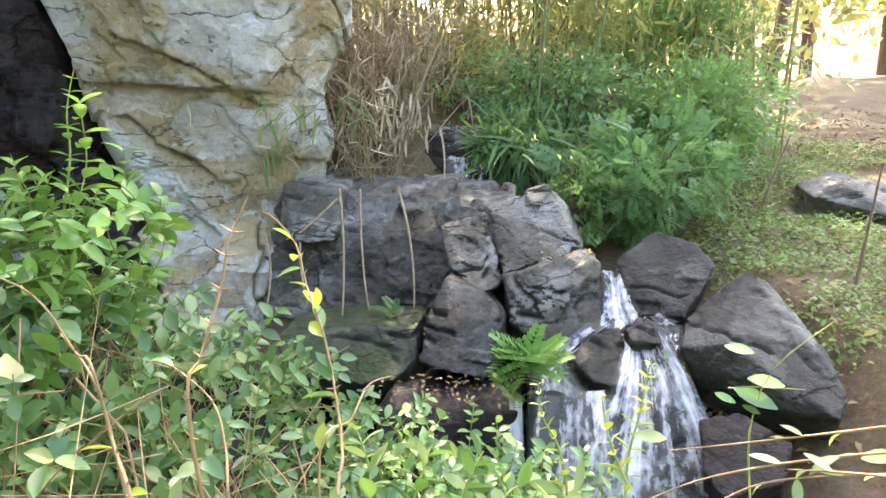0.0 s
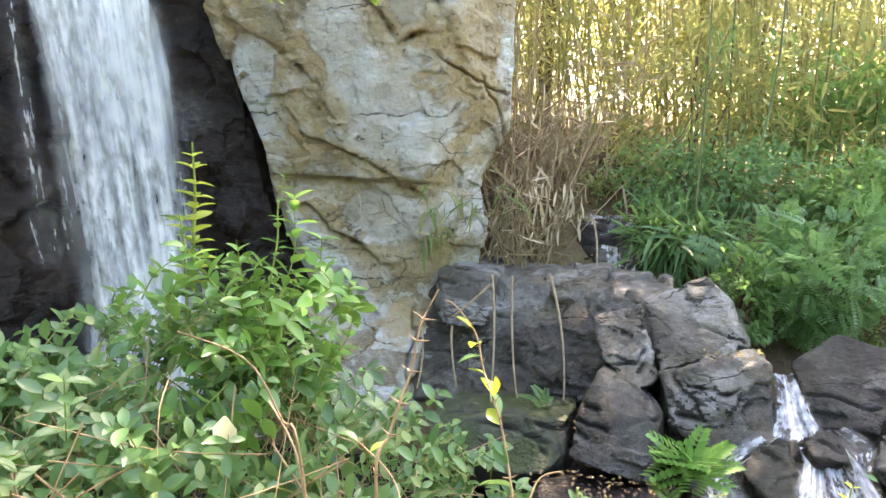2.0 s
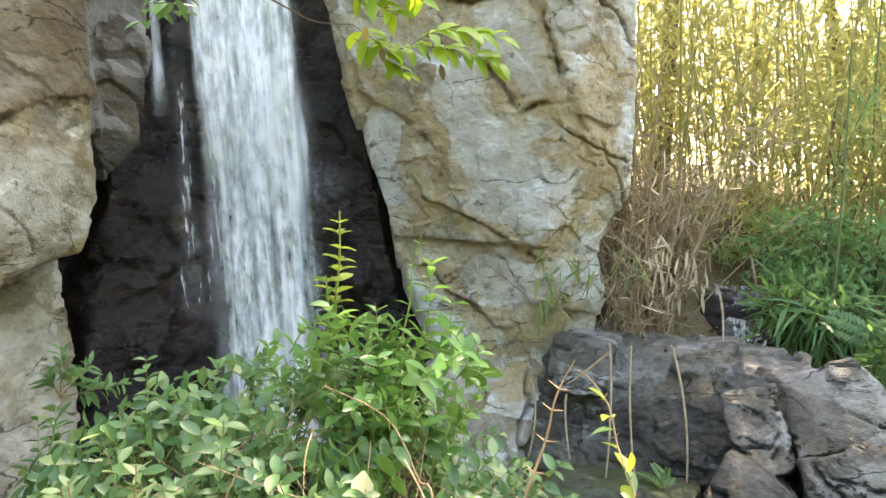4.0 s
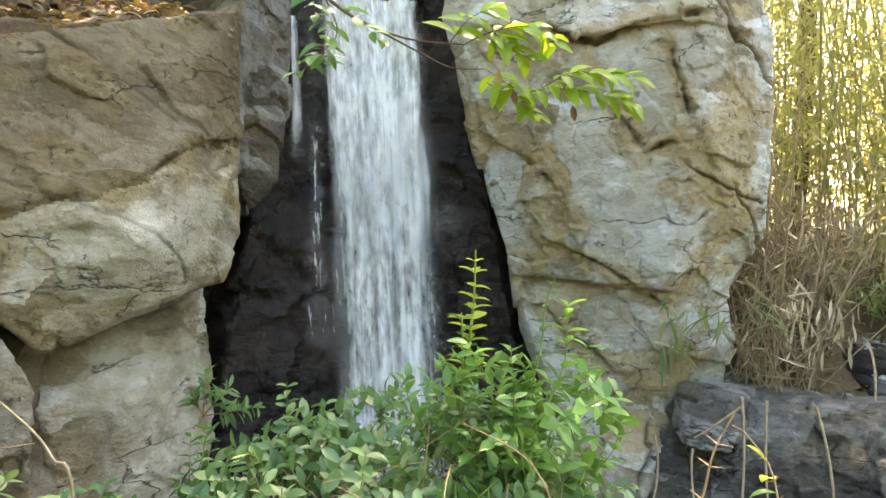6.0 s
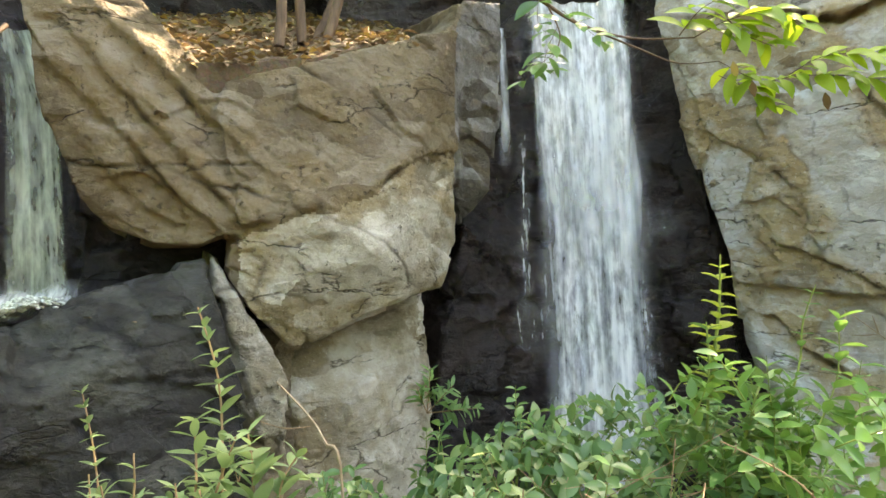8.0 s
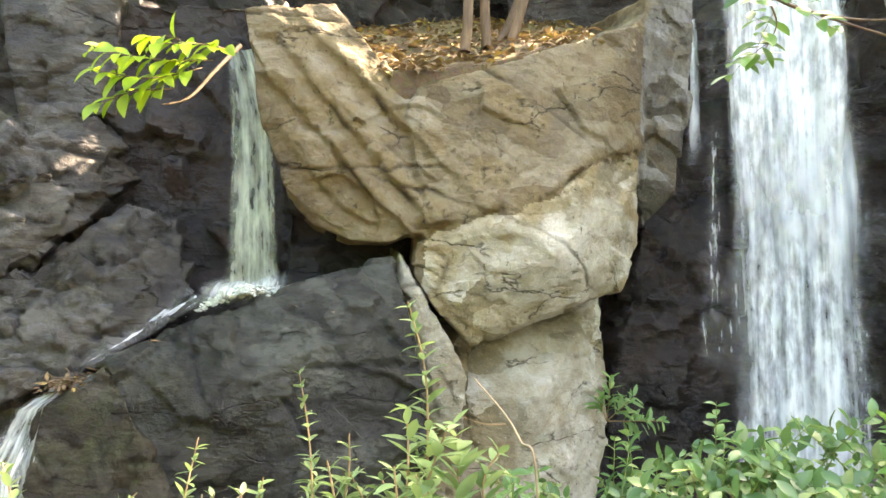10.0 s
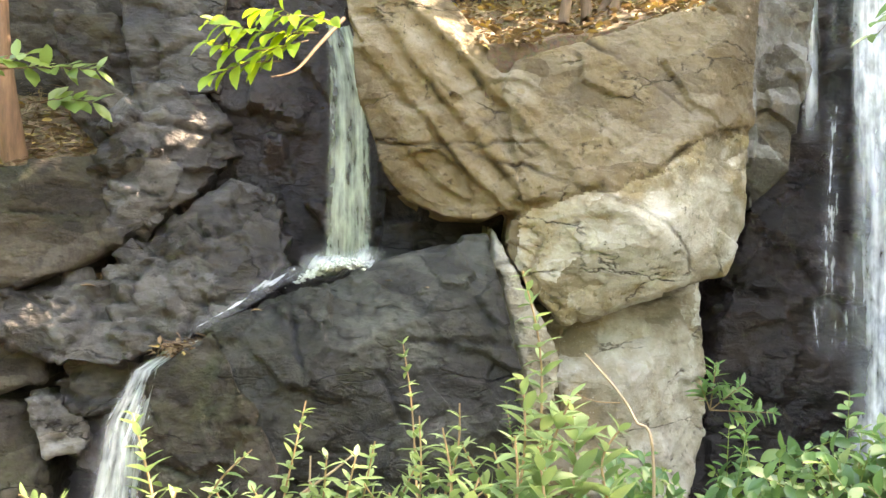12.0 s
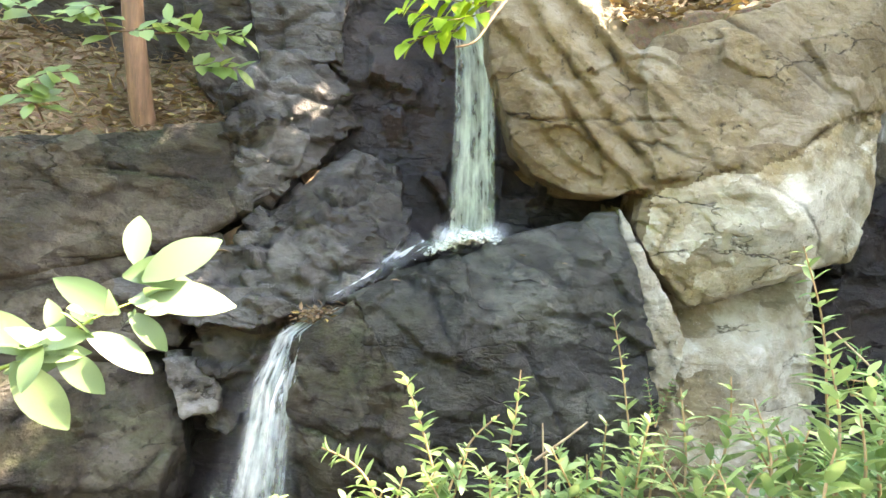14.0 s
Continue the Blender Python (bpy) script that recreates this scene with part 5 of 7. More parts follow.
FROND_V, FROND_F = joined([(v @ np.array(Euler((0, 0, sgn * radians(62))).to_matrix()).T * 1.0 + np.array((0, s, -0.25 * s * s)), f) for s in np.linspace(0.12, 0.97, 9) for sgn in (1, -1)
                           for v, f in [leaf_shape(0.3 * (1.15 - 0.9 * abs(s - 0.4)), 0.1, 0.2, 0.1, 0.35, 4)]])
FROND = (FROND_V, FROND_F)


def leaf_cloud(rng, centre, radii, n, clumps, hollow=0.3):
    """Places of leaves gathered into clumps inside an uneven ellipsoid."""
    c = rng.normal(0, 1, (clumps, 3))
    c /= np.linalg.norm(c, axis=1, keepdims=True)
    c = c * (rng.uniform(hollow, 1, (clumps, 1)) ** 0.6) * np.asarray(radii) * rng.uniform(0.75, 1.15, (clumps, 1))
    which = rng.integers(0, clumps, n)
    spread = 0.22 * np.asarray(radii) * rng.uniform(0.5, 1.2, (clumps, 1))
    return np.asarray(centre) + c[which] + rng.normal(0, 1, (n, 3)) * spread[which], c


def shrub(name, base, centre, radii, n, size, clumps, label, seed, material=LEAF_SHRUB, shape=None, stem=BARK):
    r = np.random.default_rng(seed)
    ob = thing(name, label, "shrub")
    pts, c = leaf_cloud(r, centre, radii, n, clumps)
    ways = (pts - np.asarray(centre)) / np.asarray(radii) + r.normal(0, 0.6, (n, 3)) + (0, 0, -0.15)
    part("crown", strewn("crown", shape or leaf_shape(1, 0.42, 0.2, 0.2), pts, frames_of(ways, np.array((0, 0, 1.0)) + r.normal(0, 0.5, (n, 3)), size * r.uniform(0.6, 1.2, n)), material), ob, kind="stuff")
    for k in range(min(9, clumps)):
        end = np.asarray(centre) + c[k] * 0.95
        part("stem", mesh_from("stem", *tube_arrays(bent(base, end, 0.06, 8, r, 0.02), 0.014, 0.004), stem), ob)
    return ob


def leaf_mesh(name, shape, material):
    return mesh_from(name, shape[0], shape[1], material)


def set_leaf(parent, mesh, place, way, up, size, label=""):
    turn = frames_of(np.array([way], float), np.array([up], float), [size])[0]
    m = Matrix([[*turn[i], place[i]] for i in range(3)] + [[0, 0, 0, 1]])
    ob = new("leaf", mesh)
    ob.parent = parent
    ob.matrix_basis = m
    if label:
        tagged(ob, label)
    return ob


BLADE = leaf_mesh("leaf", blade_shape(1, 0.12, 0.3), LEAF_SHRUB)
shrub("shrub", (0.72, 3.7, 0.5), (0.64, 3.85, 0.8), (0.4, 0.34, 0.26), 430, 0.17, 46, "green shrub with feathery arching leaves over the boulders", 31, LEAF_FERN, FROND)
shrub("shrub", (0.75, 3.8, 0.5), (0.78, 3.95, 0.72), (0.42, 0.3, 0.22), 2400, 0.045, 40, "low shrub of small green leaves above the cascade", 32, LEAF_FERN)
shrub("shrub", (-0.05, 4.4, 0.6), (-0.05, 4.45, 0.86), (0.34, 0.25, 0.22), 300, 0.24, 24, "tuft of long narrow green leaves beside the stream", 41, LEAF_FERN, blade_shape(1, 0.09, 0.5))
shrub("shrub", (0.2, 5.0, 0.7), (0.1, 5.1, 1.2), (0.7, 0.5, 0.34), 3600, 0.06, 70, "shrub of fine green leaves under the bamboo", 42, LEAF_FERN)
shrub("shrub", (1.1, 4.8, 0.5), (1.1, 4.75, 1.02), (0.6, 0.45, 0.36), 4600, 0.055, 70, "blue-green small-leaved shrub spilling over the slope", 43)
for foot, head, r in (((-0.05, 4.5, 0.7), (0.08, 4.9, 2.6), 0.011), ((0.1, 4.6, 0.7), (0.55, 5.1, 2.6), 0.012), ((0.2, 5.2, 0.8), (0.3, 5.6, 3.2), 0.01), ((0.7, 5.4, 0.6), (0.95, 5.7, 3.0), 0.01), ((-0.45, 4.9, 0.9), (0.2, 5.3, 2.3), 0.009)):
    cane = thing("bamboo_cane", "slender dark green bamboo cane leaning over the shrubs", "bamboo", "canes by the stream")
    p = bent(foot, head, rng.normal(0, 0.04, 3), 9)
    part("culm", mesh_from("culm", *tube_arrays(p, r, r * 0.5, 7), CANE_GREEN), cane)
    for k in range(26):
        set_leaf(cane, BLADE, p[rng.integers(4, 9)] + rng.normal(0, 0.06, 3), rng.normal(0, 1, 3) + (0, 0, -0.4), (0, 0, 1), rng.uniform(0.1, 0.2))
shrub("shrub", (0.2, 3.6, 0.6), (0.22, 3.65, 0.7), (0.2, 0.25, 0.25), 900, 0.05, 20, "low green plants behind the flat boulder", 33)
shrub("shrub", (-0.1, 5.6, 0.9), (0.0, 5.8, 1.8), (0.9, 0.8, 0.7), 1300, 0.13, 50, "yellow-green bamboo shrub behind the stream", 34, LEAF_BAMBOO, blade_shape(1, 0.16, 0.3))
shrub("shrub", (1.4, 6.3, 0.5), (1.35, 6.4, 1.3), (0.9, 0.7, 0.8), 4200, 0.09, 50, "tall leafy shrub at the edge of the sunlit clearing", 35)
shrub("shrub", (0.9, 8.0, 0.6), (0.9, 8.2, 2.4), (1.6, 1.0, 1.3), 5000, 0.11, 50, "yellow-green shrub behind the stream", 36, LEAF_BAMBOO)

shrub("shrub", (-0.3, 4.5, 0.7), (-0.2, 4.5, 0.9), (0.26, 0.35, 0.18), 520, 0.15, 24, "tuft of green bamboo leaves beside the upper stream", 37, LEAF_SHRUB, blade_shape(1, 0.13, 0.4))
shrub("shrub", (-0.9, 5.4, 1.2), (-0.8, 5.5, 1.3), (0.5, 0.4, 0.3), 700, 0.13, 24, "low bamboo leaves behind the reeds", 38, LEAF_BAMBOO, blade_shape(1, 0.14, 0.3))
# dry reeds on the shelf
reeds = thing("dry_reeds", "tangle of dry straw-coloured reeds on the rock shelf", "reeds", kind="stuff")
arr, leaf_p, leaf_w = [], [], []
for k in range(190):
    x, y = rng.uniform(-1.65, -0.92), rng.uniform(3.85, 5.4)
    z = float(ground_height(np.array([x]), np.array([y]))[0])
    h = rng.uniform(0.35, 1.15)
    lean = rng.normal(0, 0.38, 2)
    p = bent((x, y, z), (x + lean[0] * h, y + lean[1] * h, z + h), (0, 0, 0.04), 6)
    arr.append(tube_arrays(p, 0.005, 0.002, 4))
    for j in range(9):
        leaf_p.append(p[rng.integers(1, 6)])
        leaf_w.append((rng.normal(0, 0.6), rng.normal(0, 0.6), rng.uniform(-1.2, 0.5)))
for p0, p1 in (((-0.95, 4.3, 1.0), (-0.2, 4.6, 2.4)), ((-1.1, 4.4, 1.1), (-0.35, 4.8, 2.2)), ((-1.0, 4.2, 0.95), (-0.75, 4.3, 2.2)), ((-1.3, 4.5, 1.2), (-1.2, 4.7, 2.8)), ((-1.15, 4.3, 1.1), (-1.0, 4.4, 2.7)), ((-0.9, 4.5, 1.0), (-0.5, 4.9, 2.5))):
    p = bent(p0, p1, (0, 0, 0.08), 8)
    arr.append(tube_arrays(p, 0.009, 0.003, 5))
    for j in range(14):
        leaf_p.append(p[rng.integers(2, 8)])
        leaf_w.append((rng.normal(0, 0.6), rng.normal(0, 0.6), rng.uniform(-1.2, 0.2)))
part("canes", mesh_from("canes", *joined(arr), CANE_DRY), reeds, kind="stuff")
part("blades", strewn("blades", blade_shape(1, 0.07, 0.2), np.array(leaf_p), frames_of(np.array(leaf_w), rng.normal(0, 1, (len(leaf_w), 3)), rng.uniform(0.06, 0.24, len(leaf_w))), LEAF_STRAW), reeds, kind="stuff")

SHEATH = leaf_mesh("sheath", leaf_shape(1, 0.16, 0.6, 0.12, 0.35, 5), leaf_material("pale dry sheath", (0.5, 0.42, 0.29), (0.68, 0.6, 0.45), (0.7, 0.6, 0.4), gloss=0.7, share=0.25))
for k in range(34):
    at = np.array((rng.uniform(-1.12, -0.72), rng.uniform(3.95, 4.3), rng.uniform(0.95, 1.3)))
    sheath = set_leaf(reeds, SHEATH, at, (rng.normal(0, 0.2), rng.normal(0, 0.2), 1.0 if k % 3 else -1.0), (rng.normal(0, 0.5), -1, 0.2), rng.uniform(0.07, 0.14))
    sheath.name = "sheath"
# bamboo grove
grove = thing("bamboo_grove", "backlit grove of thin yellow-green bamboo", "bamboo", kind="stuff")
arr, tops = [], []
for k in range(420):
    x, y = rng.uniform(-4.5, 2.2), rng.uniform(5.6, 12.0)
    z = float(ground_height(np.array([x]), np.array([y]))[0])
    h = rng.uniform(4.0, 8.0)
    lean = rng.normal(0, 0.09, 2)
    p = bent((x, y, z - 0.05), (x + lean[0] * h, y + lean[1] * h, z + h), (lean[0] * 0.3, lean[1] * 0.3, 0), 7)
    arr.append(tube_arrays(p, rng.uniform(0.006, 0.013), 0.003, 5))
    tops.append(p)
part("culms", mesh_from("culms", *joined(arr), CANE), grove, kind="stuff")
tops = np.array(tops)
n = 66000
which = rng.integers(0, len(tops), n)
# half the leaves sit above the view, added to shade the boulders below
at = np.where(rng.uniform(0, 1, n) < 0.5, rng.uniform(0.6, 3.0, n), rng.uniform(3.4, 6.0, n))
lo = np.floor(at).astype(int).clip(0, 5)
pts = tops[which, lo] + (tops[which, lo + 1] - tops[which, lo]) * (at - lo)[:, None] + rng.normal(0, 0.22, (n, 3))
ways = rng.normal(0, 1, (n, 3)) + (0, 0, -0.5)
part("leaves", strewn("leaves", blade_shape(1, 0.16, 0.25), pts, frames_of(ways, np.array((0, 0, 1.0)) + rng.normal(0, 0.6, (n, 3)), rng.uniform(0.1, 0.2, n)), LEAF_BAMBOO), grove, kind="stuff")

# far trees
pts_right = np.concatenate([leaf_cloud(rng, (x, y, z), (1.5, 1.2, 1.0), 420, 16)[0] for x, y, z in ((4.2, 13.5, 2.6), (5.6, 14.5, 2.2), (7.0, 15.5, 2.8), (5.0, 16.5, 3.6), (8.4, 16.0, 2.4), (6.4, 17.0, 4.4))])
woods = thing("far_woods", "sunlit yellow-green woods beyond the clearing", "trees", kind="stuff")
pts = np.concatenate([leaf_cloud(rng, (x, y, 3.5 + rng.uniform(-1, 2)), (2.4, 2.0, 3.2), 520, 22)[0] for x, y in zip(np.linspace(-12, 16, 22), 15 + rng.uniform(-2, 5, 22))] + [pts_right])
part("leaves", strewn("leaves", leaf_shape(1, 0.5, 0.2, 0.2), pts, frames_of(rng.normal(0, 1, (len(pts), 3)), rng.normal(0, 1, (len(pts), 3)), rng.uniform(0.15, 0.3, len(pts))), LEAF_BAMBOO), woods, kind="stuff")
for x, y, h in ((2.4, 9.5, 6), (3.6, 11.0, 7), (1.5, 10.5, 6), (-1.9, 8.2, 6)):
    t = thing("tree", "slim brown tree trunk among bamboo", "tree")
    z = float(ground_height(np.array([x]), np.array([y]))[0])
    part("trunk", mesh_from("trunk", *tube_arrays(bent((x, y, z - 0.1), (x + 0.3, y, z + h), (0.1, 0, 0), 12), 0.11, 0.05, 10), BARK), t)


# trees added so that their unseen crowns dapple the clearing's ground
for x, y, z in ((2.9, 13.0, 8.0), (4.6, 14.6, 8.5), (2.6, 16.4, 9.0), (6.6, 15.5, 8.5), (5.0, 18.5, 9.5)):
    shade_tree = thing("tree", "added tree with an unseen crown that shades the clearing", "tree", "trees of the clearing")
    foot = np.array((x + 1.2, y + 0.8, float(ground_height(np.array([x + 1.2]), np.array([y + 0.8]))[0]) - 0.1))
    part("trunk", mesh_from("trunk", *tube_arrays(bent(foot, (x, y, z - 0.6), (0.2, 0.1, 0), 12), 0.14, 0.06, 10), BARK), shade_tree)
    pts, cc = leaf_cloud(rng, (x, y, z), (2.0, 2.0, 1.2), 1400, 36)
    part("crown", strewn("crown", leaf_shape(1, 0.55, 0.2, 0.2), pts, frames_of(rng.normal(0, 1, (len(pts), 3)), np.array((0, 0, 1.0)) + rng.normal(0, 0.5, (len(pts), 3)), rng.uniform(0.18, 0.34, len(pts))), LEAF_SHRUB), shade_tree, kind="stuff")
    for k in range(5):
        part("limb", mesh_from("limb", *tube_arrays(bent((x, y, z - 0.9), np.array((x, y, z)) + cc[k] * 0.8, 0.1, 7), 0.05, 0.012, 6), BARK), shade_tree)

# added tree: its unseen crown keeps the sun off the cascade
cascade_shade = thing("tree", "added tree with an unseen crown that shades the cascade", "tree", "trees of the clearing")
part("trunk", mesh_from("trunk", *tube_arrays(bent((0.2, 9.6, 0.4), (-0.5, 7.4, 6.2), (0.2, 0.3, 0), 12), 0.08, 0.04, 9), BARK), cascade_shade)
pts, cc = leaf_cloud(rng, (0.0, 6.9, 6.4), (1.5, 1.4, 0.7), 2300, 50)
part("crown", strewn("crown", leaf_shape(1, 0.55, 0.2, 0.2), pts, frames_of(rng.normal(0, 1, (len(pts), 3)), np.array((0, 0, 1.0)) + rng.normal(0, 0.5, (len(pts), 3)), rng.uniform(0.15, 0.28, len(pts))), LEAF_SHRUB), cascade_shade, kind="stuff")
for k in range(6):
    part("limb", mesh_from("limb", *tube_arrays(bent((-0.45, 7.5, 5.9), np.array((-0.2, 7.0, 6.4)) + cc[k] * 0.8, 0.1, 7), 0.03, 0.008, 6), BARK), cascade_shade)

# unseen woods added behind the path to hold back sky light
rear = thing("rear_woods", "added unseen woods behind the path that block sky light", "trees", kind="stuff")
cl = []
for ang in np.linspace(-2.5, 0.9, 16):
    d = rng.uniform(7, 10)
    cl.append(leaf_cloud(rng, (d * math.cos(ang - 0.35), d * math.sin(ang - 0.35) - 1, rng.uniform(2.5, 4.5)), (2.2, 2.2, 3.4), 520, 24)[0])
pts = np.concatenate(cl)
part("leaves", strewn("leaves", leaf_shape(1, 0.6, 0.2, 0.2), pts, frames_of(rng.normal(0, 1, (len(pts), 3)), rng.normal(0, 1, (len(pts), 3)), rng.uniform(0.4, 0.7, len(pts))), LEAF_SHRUB), rear, kind="stuff")

# unseen tree added above the cliff; its crown dapples sun on rock and branches
over = thing("tree", "added unseen tree above the cliff that dapples the sun", "tree")
part("trunk", mesh_from("trunk", *tube_arrays(bent((-2.3, 4.6, 1.5), (-1.9, 3.9, 5.0), (0.1, 0, 0), 10), 0.09, 0.05, 9), BARK), over)
pts, cc = leaf_cloud(rng, (-2.2, 3.9, 5.6), (2.1, 1.3, 0.8), 4300, 56)
part("crown", strewn("crown", leaf_shape(1, 0.45, 0.2, 0.2), pts, frames_of(rng.normal(0, 1, (len(pts), 3)) + (0, 0, -0.3), np.array((0, 0, 1.0)) + rng.normal(0, 0.5, (len(pts), 3)), rng.uniform(0.08, 0.14, len(pts))), LEAF_SHRUB), over, kind="stuff")
for k in range(7):
    part("limb", mesh_from("limb", *tube_arrays(bent((-1.95, 3.95, 4.6), np.array((-2.2, 3.9, 5.6)) + cc[k] * 0.8, 0.1, 8), 0.025, 0.006, 6), BARK), over)

# ---- plants with single leaves ----
BROAD = [leaf_mesh("leaf", leaf_shape(1, w, f, d, 0.35, 6), LEAF_BUSH) for w, f, d in ((0.5, 0.25, 0.15), (0.56, 0.35, 0.25), (0.46, 0.15, 0.05), (0.52, 0.45, 0.35))]
YOUNG = [leaf_mesh("leaf", leaf_shape(1, w, f, d, 0.35, 6), LEAF_YOUNG) for w, f, d in ((0.52, 0.3, 0.1), (0.46, 0.4, 0.3))]
LANCE = [leaf_mesh("leaf", leaf_shape(1, w, f, d, 0.35, 6), LEAF_LANCE) for w, f, d in ((0.38, 0.25, 0.15), (0.34, 0.3, 0.35), (0.42, 0.2, 0.05))]
SUNNY = [leaf_mesh("leaf", leaf_shape(1, w, f, d, 0.35, 6), LEAF_SUN) for w, f, d in ((0.44, 0.3, 0.25), (0.4, 0.2, 0.4))]


def on_path(path, s):
    path = np.asarray(path, float)
    d = np.r_[0, np.cumsum(np.linalg.norm(np.diff(path, axis=0), axis=1))]
    at = np.array([np.interp(s * d[-1], d, path[:, k]) for k in range(3)])
    ahead = np.array([np.interp(min(1, s + 0.05) * d[-1], d, path[:, k]) for k in range(3)])
    behind = np.array([np.interp(max(0, s - 0.05) * d[-1], d, path[:, k]) for k in range(3)])
    way = ahead - behind
    return at, way / max(np.linalg.norm(way), 1e-6), d[-1]


def smooth_path(points, n=14):
    """A soft curve through a few places."""
    p = np.asarray(points, float)
    t = np.linspace(0, len(p) - 1, n)
    out = []
    for v in t:
        i = min(int(v), len(p) - 2)
        f = v - i
        a, b, c, d = p[max(i - 1, 0)], p[i], p[i + 1], p[min(i + 2, len(p) - 1)]
        out.append(0.5 * (2 * b + (c - a) * f + (2 * a - 5 * b + 4 * c - d) * f * f + (3 * b - a - 3 * c + d) * f**3))
    return np.array(out)


def leafy_stem(parent, points, meshes, size, gap, rng, first=0.1, whorl=2, rise=0.5, taper=0.5, thick=0.003, bark=TWIG_GREEN, jitter=0.25, stem_name="stem", flat=None):
    """A stem through some places with pairs of leaves that turn round it, smaller towards the tip."""
    path = smooth_path(points)
    part(stem_name, mesh_from(stem_name, *tube_arrays(path, thick, thick * 0.4, 5), bark), parent)
    _, _, high = on_path(path, 0)
    s, spin = first, rng.uniform(0, 6)
    while s <= 1.0:
        at, way, _ = on_path(path, s)
        a = np.cross(way, (0.3, 0.2, 1.0) if abs(way[2]) < 0.9 else (1.0, 0.2, 0))
        a /= np.linalg.norm(a)
        b = np.cross(way, a)
        for j in range(whorl):
            ang = spin + j * 2 * math.pi / whorl + rng.normal(0, jitter)
            out = math.cos(ang) * a + math.sin(ang) * b
            d = out + way * (rise + rng.normal(0, jitter * 0.6)) + rng.normal(0, 0.1, 3)
            top = way * 0.8 - out * 0.6 + np.array((0, 0, 0.3))
            if flat is not None:
                top = np.array(flat)
                d = d - 0.8 * top * (d @ top) / (top @ top)
            set_leaf(parent, meshes[rng.integers(len(meshes))], at, d, top + rng.normal(0, 0.2, 3), size * (1 - taper * s**2) * rng.uniform(0.75, 1.15))
        spin += math.pi / 2 + rng.normal(0, 0.2)
        s += gap / high * rng.uniform(0.8, 1.2)


# ---- the bush before the camera ----
rng = np.random.default_rng(77)
TOP_A = [-30, -15, 0, 10, 25, 35, 45, 55, 65, 75, 85, 100, 115]
TOP_Z = [0.3, 0.34, 0.43, 0.59, 0.93, 1.17, 1.27, 1.22, 1.11, 1.02, 1.0, 0.96, 0.9]


def bush_top(a):
    return np.interp(a, TOP_A, TOP_Z)


def ring_place(a, r, z):
    return np.array((-0.1 - r * math.sin(radians(a)), -0.1 + r * math.cos(radians(a)), z))


bush = thing("bush", "dense broad-leaved green bush with glossy leaves", "bush")
inner_p, inner_w, inner_u, inner_s, stems = [], [], [], [], []
for k in range(1000):
    a, r = rng.uniform(-14, 78), rng.uniform(0.98, 1.8)
    lift = 0.07 * float(vnoise(np.array([[a / 7, r * 4, 1.5]]), 3)[0])
    z = float(bush_top(a)) + lift - rng.exponential(0.17) - 0.25 * abs(r - 1.4) * (r < 1.4) - 0.05
    base = ring_place(a, r, z)
    way = np.array((rng.normal(0, 0.8), rng.normal(0, 0.8), rng.uniform(0.1, 1.0)))
    way /= np.linalg.norm(way)
    length = rng.uniform(0.07, 0.17)
    tip = base + way * length + (0, 0, 0.02)
    stems.append(tube_arrays(bent(base - way * 0.05 - (0, 0, 0.05), tip, 0.01, 5), 0.0022, 0.001, 4))
    pairs = int(length / 0.024)
    spin = rng.uniform(0, 6)
    side = np.cross(way, rng.normal(0, 1, 3))
    side /= np.linalg.norm(side)
    other = np.cross(way, side)
    for j in range(pairs + 1):
        at = base + (tip - base) * (j + 0.5) / (pairs + 1)
        for h in (0, 1):
            ang = spin + j * 1.57 + h * math.pi
            out = math.cos(ang) * side + math.sin(ang) * other
            inner_p.append(at)
            inner_w.append(out + way * 0.5 + rng.normal(0, 0.2, 3))
            inner_u.append(way * 0.4 + np.array((0.25, -0.35, 1.0)) + rng.normal(0, 0.3, 3))
            inner_s.append(rng.uniform(0.026, 0.056))
inner_p, inner_w, inner_u, inner_s = map(np.array, (inner_p, inner_w, inner_u, inner_s))
near = np.argsort(-(inner_p[:, 2] - bush_top(np.degrees(np.arctan2(-(inner_p[:, 0] + 0.1), inner_p[:, 1] + 0.1)))))
single = np.zeros(len(inner_p), bool)
single[near[:290]] = True
for i in np.where(single)[0]:
    set_leaf(bush, BROAD[i % 4], inner_p[i], inner_w[i], inner_u[i], inner_s[i])
part("foliage", strewn("foliage", leaf_shape(1, 0.5, 0.25, 0.18, 0.35, 6), inner_p[~single], frames_of(inner_w, inner_u, inner_s)[~single], LEAF_BUSH), bush, kind="stuff")
part("twig_mass", mesh_from("twig_mass", *joined(stems), TWIG_GREEN), bush, kind="stuff")
for k in range(34):
    a, r = rng.uniform(18, 66), rng.uniform(0.95, 1.15)
    mid = ring_place(a, r, float(bush_top(a)) - rng.uniform(0.1, 0.4))
    swing = rng.normal(0, 0.16, 3) * (1, 1, 0.5)
    part("twig", mesh_from("twig", *tube_arrays(smooth_path([mid - swing - (0, 0, 0.18), mid, mid + swing + (0, 0, 0.12)], 10), 0.0022, 0.001, 5), TWIG), bush)
tangle = []
for k in range(330):
    a, r = rng.uniform(-10, 74), rng.uniform(0.9, 1.5)
    mid = ring_place(a, r, float(bush_top(a)) - rng.uniform(0.04, 0.5))
    swing = rng.normal(0, 0.12, 3) * (1, 1, 0.6)
    tangle.append(tube_arrays(smooth_path([mid - swing, mid + rng.normal(0, 0.012, 3), mid + swing + (0, 0, 0.03)], 7), 0.0014, 0.0006, 4))
part("twig_tangle", mesh_from("twig_tangle", *joined(tangle), TWIG), bush, "tangle of thin dry tan twigs", kind="stuff")
